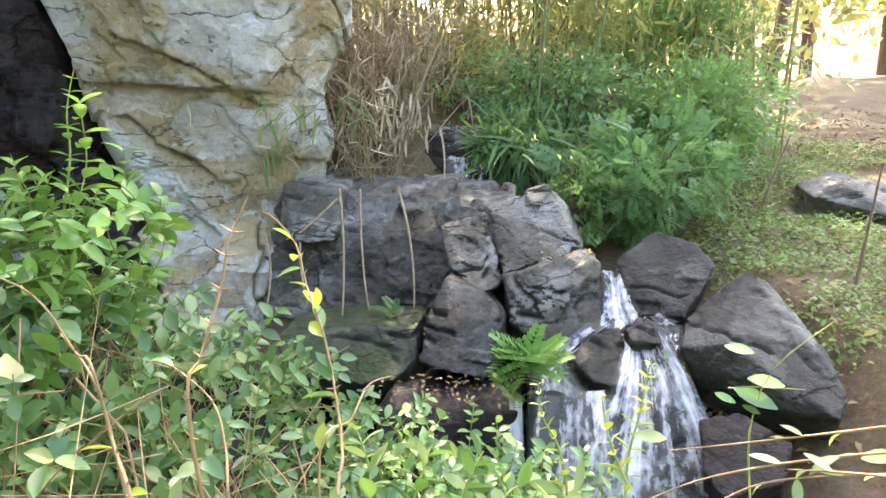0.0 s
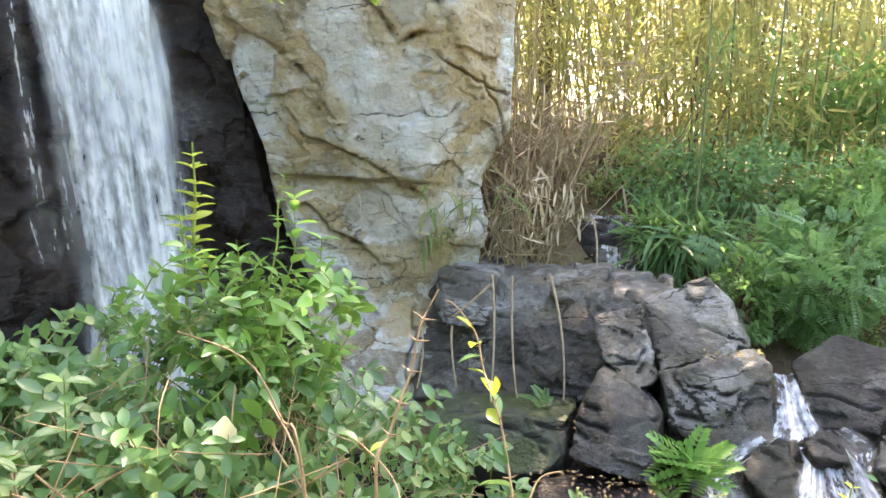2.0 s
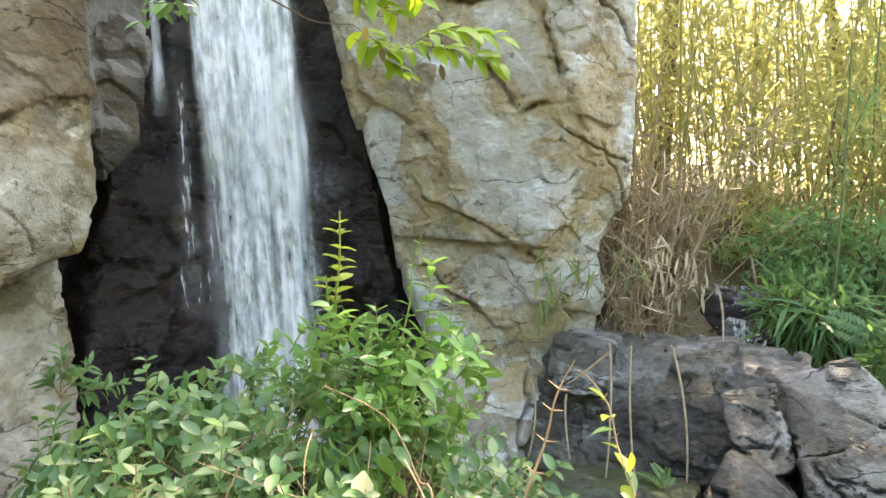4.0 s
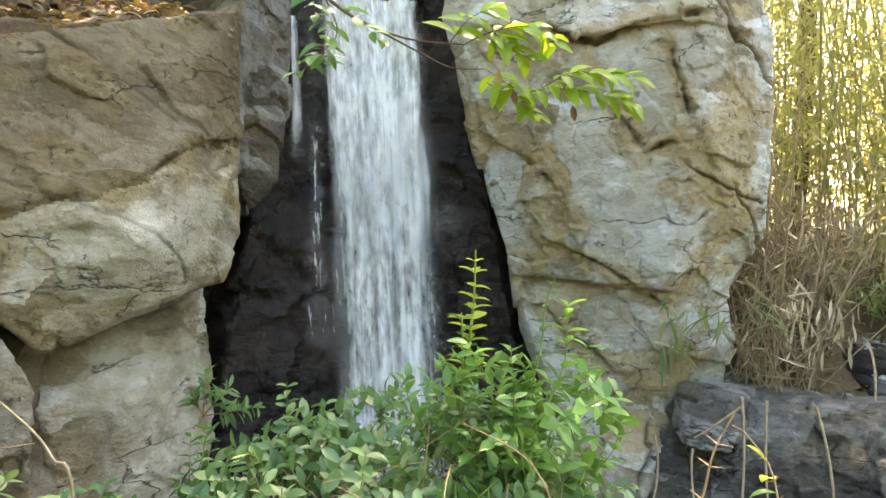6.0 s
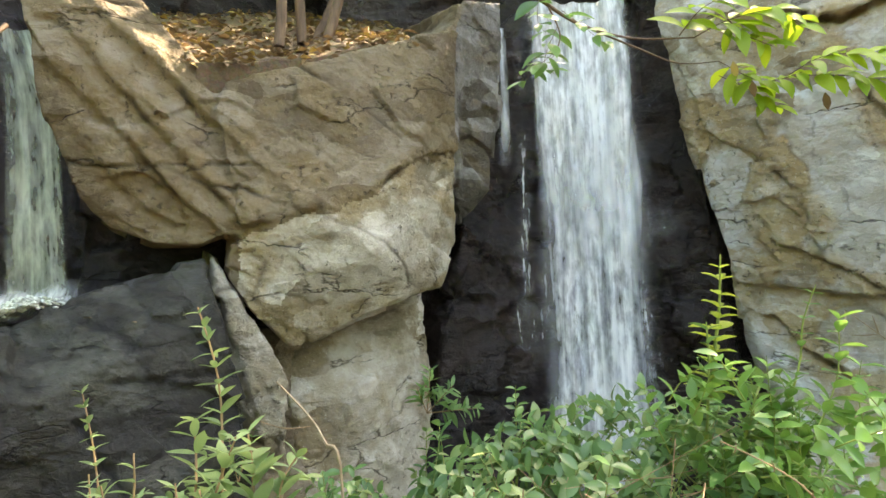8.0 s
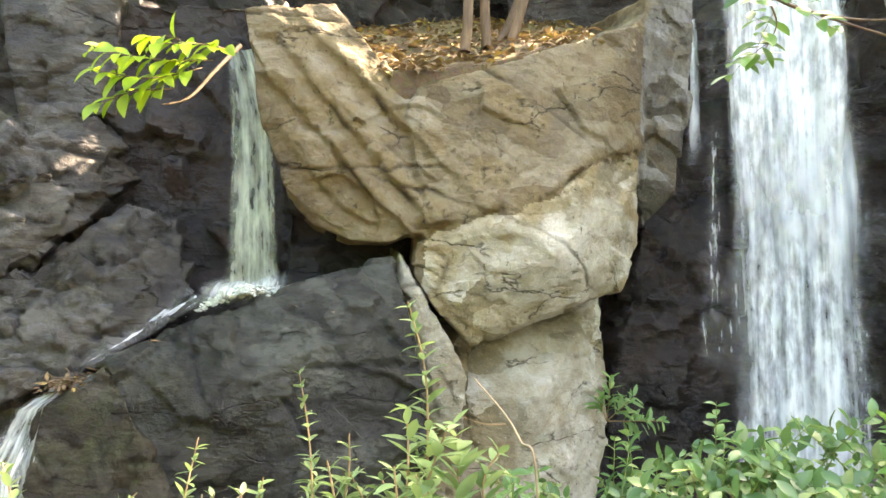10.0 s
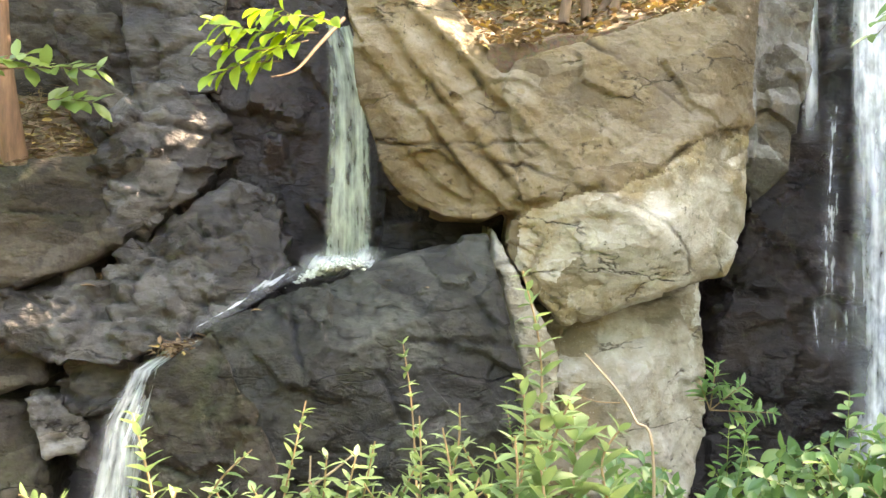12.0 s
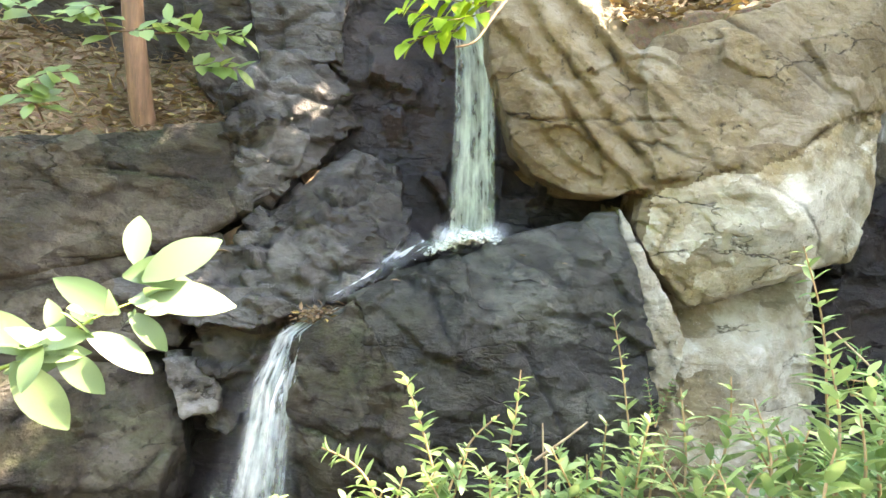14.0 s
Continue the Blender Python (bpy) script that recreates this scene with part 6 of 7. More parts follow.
for k in range(46):
    a, r = rng.uniform(-12, 78), rng.uniform(1.0, 1.7)
    top = ring_place(a, r, float(bush_top(a)) - 0.06)
    foot = np.array((top[0] * 0.92 + rng.normal(0, 0.2), top[1] * 0.92 + rng.normal(0, 0.2), 0.0))
    part("stem", mesh_from("stem", *tube_arrays(bent(foot, top, rng.normal(0, 0.06, 3), 10, rng, 0.014), 0.006, 0.002, 5), TWIG), bush)

fresh = [leaf_mesh("leaf", leaf_shape(1, w, f, d, 0.35, 6), LEAF_FRESH) for w, f, d in ((0.5, 0.25, 0.15), (0.46, 0.35, 0.25))]
for k in range(64):
    core = np.array((-0.87, 0.95, 1.23)) + np.clip(rng.normal(0, 1, 3), -1.7, 1.7) * (0.09, 0.09, 0.075)
    tip = core + rng.normal(0, 0.04, 3) + (0, 0, rng.uniform(0.05, 0.11))
    leafy_stem(bush, [core, (core + tip) / 2 + rng.normal(0, 0.01, 3), tip], fresh, 0.052, 0.024, rng, 0.15, 2, 0.45, 0.25, 0.0018, TWIG_GREEN, 0.3, "twig")

shoots = thing("young_shoots", "tall yellow-green young shoots rising from the bush", "shoots")
leafy_stem(shoots, [(-1.02, 0.95, 1.34), (-1.02, 0.97, 1.45), (-1.02, 0.99, 1.54), (-1.02, 1, 1.65)], YOUNG, 0.06, 0.027, rng, 0.05, 3, 0.5, 0.55, 0.005)
leafy_stem(shoots, [(-0.95, 1.09, 1.28), (-0.93, 1.13, 1.41), (-0.93, 1.15, 1.5), (-0.91, 1.17, 1.58)], fresh, 0.04, 0.03, rng, 0.05, 2, 0.5, 0.5, 0.003)
leafy_stem(shoots, [(-0.99, 0.89, 1.27), (-1, 0.92, 1.41), (-1.01, 0.93, 1.51)], BROAD, 0.055, 0.03, rng, 0.05, 2, 0.5, 0.4, 0.004)
leafy_stem(shoots, [(-0.94, 0.94, 1.27), (-0.93, 0.97, 1.36), (-0.95, 1.03, 1.4)], BROAD, 0.06, 0.03, rng, 0.05, 2, 0.5, 0.3, 0.004)
set_leaf(bush, leaf_mesh("leaf", leaf_shape(1, 0.6, 0.1, 0.1), LEAF_PALE), (-0.72, 0.675, 1.22), (-0.25, 0.1, -1.0), (0.5, -1.0, 0.1), 0.068, "pale cream dying leaf")

# ---- thorny and bare twigs ----
def thorny(points, label, thick, rng, leaves=0, thorn=0.018, gap=0.03, bark=TWIG, start=0.05, grown=True):
    ob = thing("thorny_twig", label, "twig")
    points = [np.array(points[0]) - (0, 0, 0.6)] + [np.array(p) for p in points] if grown else points
    path = smooth_path(points, 22)
    part("stem", mesh_from("stem", *tube_arrays(path, thick * 0.8, thick * 0.35, 6), bark), ob)
    _, _, high = on_path(path, 0)
    s = start
    spikes = []
    while s < 0.97:
        at, way, _ = on_path(path, s)
        side = np.cross(way, rng.normal(0, 0.3, 3) + (0.3, 1, 0))
        side /= np.linalg.norm(side)
        for sgn in (1, -1):
            spikes.append(tube_arrays(np.array([at, at + sgn * side * thorn * 0.5 + way * thorn * 0.15, at + sgn * side * thorn + way * thorn * 0.3]), thick * 0.5, thick * 0.08, 4))
        s += gap / high * rng.uniform(0.7, 1.4)
    for spike in spikes if thorn else ():
        part("thorn", mesh_from("thorn", *spike, bark), ob)
    for k in range(leaves):
        at, way, _ = on_path(path, rng.uniform(0.35, 1.0))
        set_leaf(ob, (BROAD + YOUNG)[rng.integers(6)], at, rng.normal(0, 1, 3) + way, np.array((0, 0, 1.0)) + rng.normal(0, 0.4, 3), rng.uniform(0.025, 0.05))
    return ob


thorny([(-0.45, 0.65, 1.13), (-0.44, 0.69, 1.22), (-0.42, 0.73, 1.3), (-0.41, 0.75, 1.36), (-0.39, 0.78, 1.41)], "bare tan twig with opposite thorns", 0.0036, rng, 0, 0.02, 0.045, start=0.3)
thorny([(-0.25, 0.61, 0.99), (-0.26, 0.69, 1.08), (-0.29, 0.76, 1.16), (-0.31, 0.79, 1.22), (-0.35, 0.85, 1.26), (-0.37, 0.88, 1.31), (-0.41, 0.9, 1.35), (-0.43, 0.9, 1.36)], "slender tan twig with small leaves and thorns", 0.0032, rng, 14, 0.012, 0.03)
thorny([(-0.49, 0.57, 1.02), (-0.55, 0.63, 1.11), (-0.6, 0.68, 1.18), (-0.67, 0.72, 1.23)], "pale bare twig leaning through the bush", 0.0042, rng, 0, 0.012, 0.08)
thorny([(-0.39, 0.61, 0.99), (-0.43, 0.69, 1.07), (-0.47, 0.74, 1.12), (-0.58, 0.81, 1.14)], "thin reddish twig in the bush", 0.003, rng, 3, 0.01, 0.09)
thorny([(-0.56, 0.64, 1.17), (-0.61, 0.67, 1.23), (-0.68, 0.69, 1.31), (-0.83, 0.71, 1.34)], "tan twig arching out of the bush", 0.003, rng, 3, 0.012, 0.08)
thorny([(-0.3, 0.69, 1.03), (-0.27, 0.77, 1.08), (-0.26, 0.83, 1.1), (-0.23, 0.86, 1.1)], "short brown twig over the dark ledge", 0.003, rng, 2, 0.014, 0.06)
thorny([(-1.39, 0.26, 1.2), (-1.43, 0.24, 1.28), (-1.47, 0.22, 1.33), (-1.53, 0.17, 1.4)], "dry broken straw-coloured stalk", 0.005, rng, 0, 0.0, 0.2, CANE_DRY)
thorny([(-1.46, 0.22, 1.31), (-1.48, 0.17, 1.31), (-1.5, 0.12, 1.33)], "thin reddish side twig", 0.0018, rng, 0, 0.0, 0.2, grown=False)
thorny([(-1.65, -0.41, 1.01), (-1.68, -0.41, 1.07), (-1.7, -0.41, 1.14)], "broken upright dry stalk", 0.005, rng, 0, 0.0, 0.2, CANE_DRY)
thorny([(-1.68, -0.43, 1.06), (-1.68, -0.36, 1.11), (-1.68, -0.31, 1.15)], "slanting dry stalk by the gorge", 0.0045, rng, 0, 0.0, 0.2, CANE_DRY, grown=False)

# ---- narrow-leaved plants at the edge of the gorge ----
def lance_plant(points, size, gap, label, rng, whorl=3, meshes=LANCE):
    ob = thing("leafy_plant", label, "plant", "narrow-leaved plants by the gorge")
    leafy_stem(ob, points, meshes, size * 1.15, gap, rng, 0.02, whorl, 0.55, 0.5, 0.0036, TWIG, 0.55)
    return ob


LANCES = [
    ([(-1.64, -0.16, 0.86), (-1.77, -0.16, 1.08), (-1.82, -0.17, 1.24), (-1.85, -0.19, 1.37)], 0.05, 0.032),
    ([(-1.24, -0.01, 1.06), (-1.33, 0.01, 1.22), (-1.38, 0.02, 1.43), (-1.41, -0.01, 1.58)], 0.055, 0.026),
    ([(-1.66, -0.49, 0.88), (-1.76, -0.47, 1.03), (-1.79, -0.45, 1.13), (-1.84, -0.43, 1.23)], 0.05, 0.028),
    ([(-1.42, -0.66, 1.02), (-1.5, -0.69, 1.12), (-1.53, -0.72, 1.21), (-1.56, -0.75, 1.28)], 0.05, 0.022),
    ([(-1.37, -0.77, 1.04), (-1.43, -0.81, 1.11), (-1.44, -0.85, 1.15), (-1.45, -0.9, 1.17)], 0.045, 0.022),
    ([(-1.57, -0.66, 0.98), (-1.62, -0.6, 1.11), (-1.63, -0.53, 1.18)], 0.045, 0.024),
    ([(-1.5, -0.35, 0.96), (-1.58, -0.38, 1.07), (-1.61, -0.41, 1.12)], 0.05, 0.022),
    ([(-1.36, -0.21, 1.03), (-1.42, -0.13, 1.21), (-1.44, -0.12, 1.32)], 0.055, 0.024),
    ([(-1.2, -0.09, 1.12), (-1.24, -0.05, 1.28), (-1.29, -0.04, 1.4)], 0.06, 0.024),
    ([(-1.13, -0.06, 1.15), (-1.17, -0.04, 1.28), (-1.17, -0, 1.39)], 0.065, 0.024),
    ([(-1.3, -0.09, 1.06), (-1.34, -0.06, 1.19), (-1.38, -0.07, 1.26)], 0.055, 0.022),
    ([(-1.22, 0.02, 1.15), (-1.27, 0.05, 1.27), (-1.3, 0.05, 1.36)], 0.075, 0.022),
    ([(-1.2, 0.1, 1.15), (-1.25, 0.09, 1.26), (-1.26, 0.13, 1.32)], 0.07, 0.022),
    ([(-1.47, -0.26, 0.98), (-1.51, -0.23, 1.09), (-1.53, -0.19, 1.17)], 0.05, 0.022),
]
MORE_LANCES = [
    ([(-1.41, -0.22, 1.01), (-1.46, -0.19, 1.15), (-1.5, -0.19, 1.28)], 0.045, 0.022),
    ([(-1.2, -0.2, 1.12), (-1.24, -0.17, 1.23), (-1.28, -0.18, 1.32)], 0.05, 0.022),
    ([(-1.11, -0.12, 1.17), (-1.14, -0.09, 1.26), (-1.16, -0.09, 1.34)], 0.05, 0.02),
    ([(-1.1, -0.19, 1.17), (-1.12, -0.17, 1.24), (-1.13, -0.15, 1.29)], 0.05, 0.02),
    ([(-1.08, -0.07, 1.18), (-1.1, -0.06, 1.25), (-1.14, -0.06, 1.33)], 0.055, 0.02),
    ([(-1.32, -0.37, 1.06), (-1.35, -0.37, 1.12), (-1.37, -0.35, 1.18)], 0.045, 0.02),
    ([(-1.19, -0.28, 1.13), (-1.21, -0.26, 1.18), (-1.24, -0.27, 1.23)], 0.045, 0.02),
    ([(-1.36, -0.57, 1.04), (-1.4, -0.59, 1.1), (-1.42, -0.6, 1.15)], 0.045, 0.02),
]
for k in range(16):
    y = -0.95 + 0.062 * k + rng.normal(0, 0.015)
    foot = np.array((-1.3 - 0.12 * rng.random() + 0.14 * smooth01(0.5 + y), y, 0.93 + 0.16 * smooth01((y + 0.6) / 0.6)))
    MORE_LANCES.append(([tuple(foot), tuple(foot + (-0.04, rng.normal(0, 0.02), 0.08)), tuple(foot + (-0.06, rng.normal(0, 0.04), rng.uniform(0.13, 0.2)))], 0.05, 0.019))
for k in range(18):
    a, r = 56 + 1.5 * k + rng.normal(0, 0.8), rng.uniform(1.1, 1.3)
    foot = ring_place(a, r, 1.0 - 0.004 * (a - 56))
    MORE_LANCES.append(([tuple(foot), tuple(foot + rng.normal(0, 0.015, 3) + (0, 0, 0.1)), tuple(foot + rng.normal(0, 0.03, 3) + (0, 0, rng.uniform(0.16, 0.24)))], 0.058, 0.022))
for k in range(13):
    foot = np.array((-1.32 - 0.1 * rng.random(), -0.82 + 0.042 * k + rng.normal(0, 0.012), 0.93 + 0.008 * k))
    MORE_LANCES.append(([tuple(foot), tuple(foot + (-0.02, rng.normal(0, 0.02), 0.09)), tuple(foot + (-0.03, rng.normal(0, 0.04), rng.uniform(0.15, 0.24)))], 0.05, 0.018))
for points, size, gap in LANCES + MORE_LANCES:
    lance_plant(points, size, gap, "upright plant with narrow bright green leaves in whorls", rng)
sprig = thing("rock_sprig", "small blue-green sprig growing on the wet rock", "plant")
for e in ((-2.33, 1.24, 1.04), (-2.41, 1.17, 1.13), (-2.51, 1.12, 1.2), (-2.53, 1.06, 1.12)):
    leafy_stem(sprig, [(-2.53, 1.11, 1), e], [leaf_mesh("leaf", leaf_shape(1, 0.3, 0.2, 0.1), LEAF_SHRUB)], 0.08, 0.024, rng, 0.3, 3, 0.5, 0.3, 0.003, TWIG)
sprig = thing("rock_sprig", "tuft of small green leaves at the foot of the pale buttress", "plant")
for e in ((-2.63, 0.3, 1.03), (-2.59, 0.39, 1.04), (-2.58, 0.34, 0.93)):
    leafy_stem(sprig, [(-2.57, 0.32, 0.85), e], [leaf_mesh("leaf", leaf_shape(1, 0.4, 0.2, 0.1), LEAF_SHRUB)], 0.035, 0.02, rng, 0.3, 3, 0.5, 0.3, 0.002, TWIG)

# ---- overhanging branches ----
def branch(label, wood, twigs, meshes, size, rng, thick=0.007, gap=0.03, odd=None):
    ob = thing("branch", label, "branch")
    part("wood", mesh_from("wood", *tube_arrays(smooth_path(wood, 20), thick, thick * 0.35, 6), BARK), ob)
    for pts in twigs:
        leafy_stem(ob, pts, meshes, size, gap, rng, 0.15, 2, 0.6, 0.15, thick * 0.35, BARK, 0.35, "twig", (0.35, -0.35, 0.85))
    return ob


b1 = branch("thin branch with sunlit yellow-green leaves over the waterfall", [(-1.6, 0.89, 2.48), (-1.59, 1.04, 2.41), (-1.58, 1.16, 2.37), (-1.49, 1.28, 2.32), (-1.36, 1.4, 2.3)],
            [[(-1.36, 1.4, 2.3), (-1.28, 1.44, 2.33), (-1.18, 1.51, 2.34), (-1.13, 1.57, 2.28)], [(-1.39, 1.37, 2.31), (-1.33, 1.39, 2.37), (-1.27, 1.43, 2.4)], [(-1.27, 1.43, 2.33), (-1.24, 1.47, 2.28), (-1.19, 1.52, 2.24)]],
            SUNNY, 0.105, rng, gap=0.026)
branch("thin branch with sunlit leaflets before the pale rock", [(-1.58, 1.16, 2.37), (-1.49, 1.32, 2.29), (-1.42, 1.4, 2.24), (-1.33, 1.47, 2.23)],
       [[(-1.33, 1.47, 2.23), (-1.25, 1.56, 2.16), (-1.16, 1.61, 2.17)], [(-1.18, 1.57, 2.16), (-1.09, 1.62, 2.2), (-0.94, 1.7, 2.17)], [(-1.16, 1.61, 2.16), (-1.06, 1.67, 2.14), (-0.96, 1.73, 2.1)], [(-1.36, 1.51, 2.2), (-1.3, 1.56, 2.15), (-1.25, 1.61, 2.09)]], SUNNY, 0.095, rng, 0.004, 0.026)
branch("leafy twig hanging before the top of the waterfall", [(-1.56, 1.01, 2.39), (-1.56, 1.05, 2.31), (-1.6, 1.04, 2.24)],
       [[(-1.56, 1.04, 2.34), (-1.61, 1.03, 2.25), (-1.6, 1.06, 2.21)], [(-1.54, 1.04, 2.38), (-1.51, 1.1, 2.33), (-1.48, 1.15, 2.28)], [(-1.57, 1.03, 2.26), (-1.63, 1.0, 2.22), (-1.66, 0.99, 2.19)], [(-1.57, 0.98, 2.42), (-1.6, 1.0, 2.36), (-1.6, 1.03, 2.33)]], BROAD + fresh, 0.075, rng, 0.003)
for x, y, z in ((-1.11, 1.63, 2.1), (-1.29, 1.48, 2.22), (-1.26, 1.52, 2.16)):
    set_leaf(b1, leaf_mesh("leaf", leaf_shape(1, 0.45, 0.3, 0.2), LEAF_DRY), (x, y, z), (0.1, 0.1, -1), (0.5, -1, 0.1), 0.05, "brown withered leaf")
branch("curved branch with sunlit leaves over the small fall", [(-2.47, -0.36, 2.41), (-2.4, -0.44, 2.29), (-2.33, -0.51, 2.18), (-2.28, -0.58, 2.14)],
       [[(-2.38, -0.38, 2.36), (-2.28, -0.47, 2.34), (-2.23, -0.61, 2.31)], [(-2.34, -0.44, 2.31), (-2.25, -0.58, 2.27), (-2.17, -0.76, 2.26)], [(-2.3, -0.47, 2.27), (-2.21, -0.61, 2.2), (-2.19, -0.76, 2.21)],
        [(-2.27, -0.55, 2.19), (-2.22, -0.65, 2.16), (-2.22, -0.75, 2.11)], [(-2.29, -0.51, 2.32), (-2.27, -0.55, 2.35), (-2.27, -0.64, 2.34)]], SUNNY, 0.1, rng, 0.008, 0.035)
spray = thing("leaf_spray", "large pale sunlit leaves on a drooping twig", "branch")
part("twig", mesh_from("twig", *tube_arrays(smooth_path([(-1.21, -1.41, 1.33), (-1.31, -1.33, 1.35), (-1.38, -1.27, 1.4), (-1.43, -1.21, 1.43)]), 0.004, 0.0015, 5), TWIG_GREEN), spray)
BIG = leaf_mesh("leaf", leaf_shape(1, 0.44, 0.2, 0.15, 0.35, 9), LEAF_WHITE)
UPC = (0.85, 0.1, 0.55)
for a, b, size in (((-1.43, -1.21, 1.46), (-1.48, -1.1, 1.54), 0.15), ((-1.42, -1.22, 1.43), (-1.47, -1.09, 1.43), 0.17), ((-1.39, -1.23, 1.41), (-1.37, -1.29, 1.45), 0.11), ((-1.4, -1.22, 1.41), (-1.41, -1.18, 1.37), 0.09),
                   ((-1.37, -1.27, 1.38), (-1.33, -1.29, 1.38), 0.1), ((-1.36, -1.27, 1.38), (-1.38, -1.2, 1.34), 0.12), ((-1.33, -1.3, 1.36), (-1.34, -1.26, 1.32), 0.1), ((-1.32, -1.31, 1.36), (-1.29, -1.37, 1.4), 0.13), ((-1.29, -1.34, 1.35), (-1.3, -1.29, 1.28), 0.13)):
    set_leaf(spray, BIG, a, np.array(b) - np.array(a), np.array(UPC) + rng.normal(0, 0.25, 3), size)
    for k in (1, 2):
        set_leaf(spray, BIG, np.array(a) + rng.normal(0, 0.02, 3), np.array(b) - np.array(a) + rng.normal(0, 0.06, 3), np.array(UPC) + rng.normal(0, 0.4, 3), size * rng.uniform(0.5, 0.8))

# ---- small tree on the bank, tree on the ledge ----
sap = thing("tree", "young tree with reddish bark on the leafy bank", "tree")
trunk = smooth_path([(-3.62, -1.9, 1.9), (-3.58, -1.93, 2.1), (-3.53, -1.98, 2.7), (-3.6, -2.0, 3.6), (-3.8, -1.8, 4.6)])
part("trunk", mesh_from("trunk", *tube_arrays(trunk, 0.065, 0.03, 10), bark_material("reddish bark", (0.1, 0.055, 0.03), (0.22, 0.12, 0.065))), sap)
# unseen crown, made dense and shifted to shade the bank and gorge
pts, cc = leaf_cloud(rng, (-3.9, -1.3, 5.6), (1.7, 1.9, 0.9), 9000, 60)
pts[:, 1] += 0.7
part("crown", strewn("crown", leaf_shape(1, 0.45, 0.2, 0.2), pts, frames_of(rng.normal(0, 1, (len(pts), 3)) + (0, 0, -0.3), np.array((0, 0, 1.0)) + rng.normal(0, 0.5, (len(pts), 3)), rng.uniform(0.11, 0.2, len(pts))), LEAF_SHRUB), sap, kind="stuff")
for k in range(8):
    part("limb", mesh_from("limb", *tube_arrays(bent(trunk[9 + k % 4], np.array((-3.9, -1.3, 5.6)) + cc[k] * 0.8, 0.1, 8), 0.02, 0.006, 6), BARK), sap)
for pts3 in ([(-3.05, -1.85, 2.17), (-2.98, -1.91, 2.36), (-2.91, -1.98, 2.29)], [(-3.01, -1.88, 2.28), (-3.01, -1.73, 2.3), (-2.99, -1.59, 2.36)], [(-3.06, -1.74, 2.3), (-3.06, -1.54, 2.32), (-3.06, -1.36, 2.32)],
             [(-2.98, -2.09, 1.9), (-2.9, -2.1, 2.04), (-2.9, -1.97, 2.09)], [(-3.12, -1.65, 2.18), (-3.1, -1.51, 2.2), (-3.08, -1.38, 2.19)], [(-2.93, -2.07, 2.24), (-2.84, -2.11, 2.3), (-2.75, -2.16, 2.29)], [(-2.91, -2.18, 2.02), (-2.9, -2.12, 1.97), (-2.88, -2.05, 1.94)]):
    seedling = thing("sapling", "slender sapling with light green leaves on the bank", "plant", "saplings on the bank")
    leafy_stem(seedling, pts3, [leaf_mesh("leaf", leaf_shape(1, 0.5, 0.15, 0.1), LEAF_IVY)], 0.115, 0.032, rng, 0.3, 2, 0.4, 0.1, 0.004, BARK, 0.3, "stem", (0.45, -0.1, 0.8))
ledge_tree = thing("tree", "multi-stemmed brown shrub tree on the sunlit ledge", "tree")
for a, b in (((-3.25, 0.72, 2.75), (-3.35, 0.6, 3.7)), ((-3.3, 0.86, 2.8), (-3.3, 0.86, 3.8)), ((-3.22, 0.95, 2.76), (-3.15, 1.12, 3.7)), ((-3.3, 0.92, 2.8), (-3.45, 1.2, 3.8))):
    part("trunk", mesh_from("trunk", *tube_arrays(bent(a, b, rng.normal(0, 0.03, 3), 8), 0.03, 0.02, 8), BARK), ledge_tree)
# unseen crown shades the ledge; leaves on one sun ray removed to light the slab
pts, cc = leaf_cloud(rng, (-3.7, 1.3, 5.1), (1.4, 1.4, 0.9), 4600, 46)
ray = np.array(SUN_DIR)
off = pts - np.array((-3.1, 0.08, 2.75))
pts = pts[np.linalg.norm(off - (off @ ray)[:, None] * ray, axis=1) > 0.3]
part("crown", strewn("crown", leaf_shape(1, 0.45, 0.2, 0.2), pts, frames_of(rng.normal(0, 1, (len(pts), 3)) + (0, 0, -0.3), np.array((0, 0, 1.0)) + rng.normal(0, 0.5, (len(pts), 3)), rng.uniform(0.07, 0.13, len(pts))), LEAF_SHRUB), ledge_tree, kind="stuff")

# ---- plants before the cascade ----
pale_stem = thing("leafy_plant", "thin stem with pale yellow leaves by the cascade", "plant")
leafy_stem(pale_stem, [(0.06, 0.84, 0.82), (0.04, 0.93, 0.92), (0.01, 0.96, 0.97), (0, 0.99, 1.02)], [leaf_mesh("leaf", leaf_shape(1, 0.45, 0.3, 0.2), LEAF_PALE), YOUNG[0]], 0.035, 0.02, rng, 0.1)
pale_stem = thing("leafy_plant", "thin stem with yellow-green leaves before the cascade", "plant")
leafy_stem(pale_stem, [(0.14, 0.84, 0.83), (0.15, 0.92, 0.92), (0.17, 0.96, 0.98), (0.19, 1, 1.06)], YOUNG, 0.036, 0.022, rng, 0.1)
leafy_stem(pale_stem, [(0.15, 0.89, 0.89), (0.12, 0.94, 0.95), (0.11, 0.98, 1.01)], [YOUNG[0], leaf_mesh("leaf", leaf_shape(1, 0.45, 0.3, 0.2), LEAF_PALE)], 0.035, 0.022, rng, 0.2)
broad = thing("leafy_plant", "twig with broad pale green leaves before the boulder", "plant")
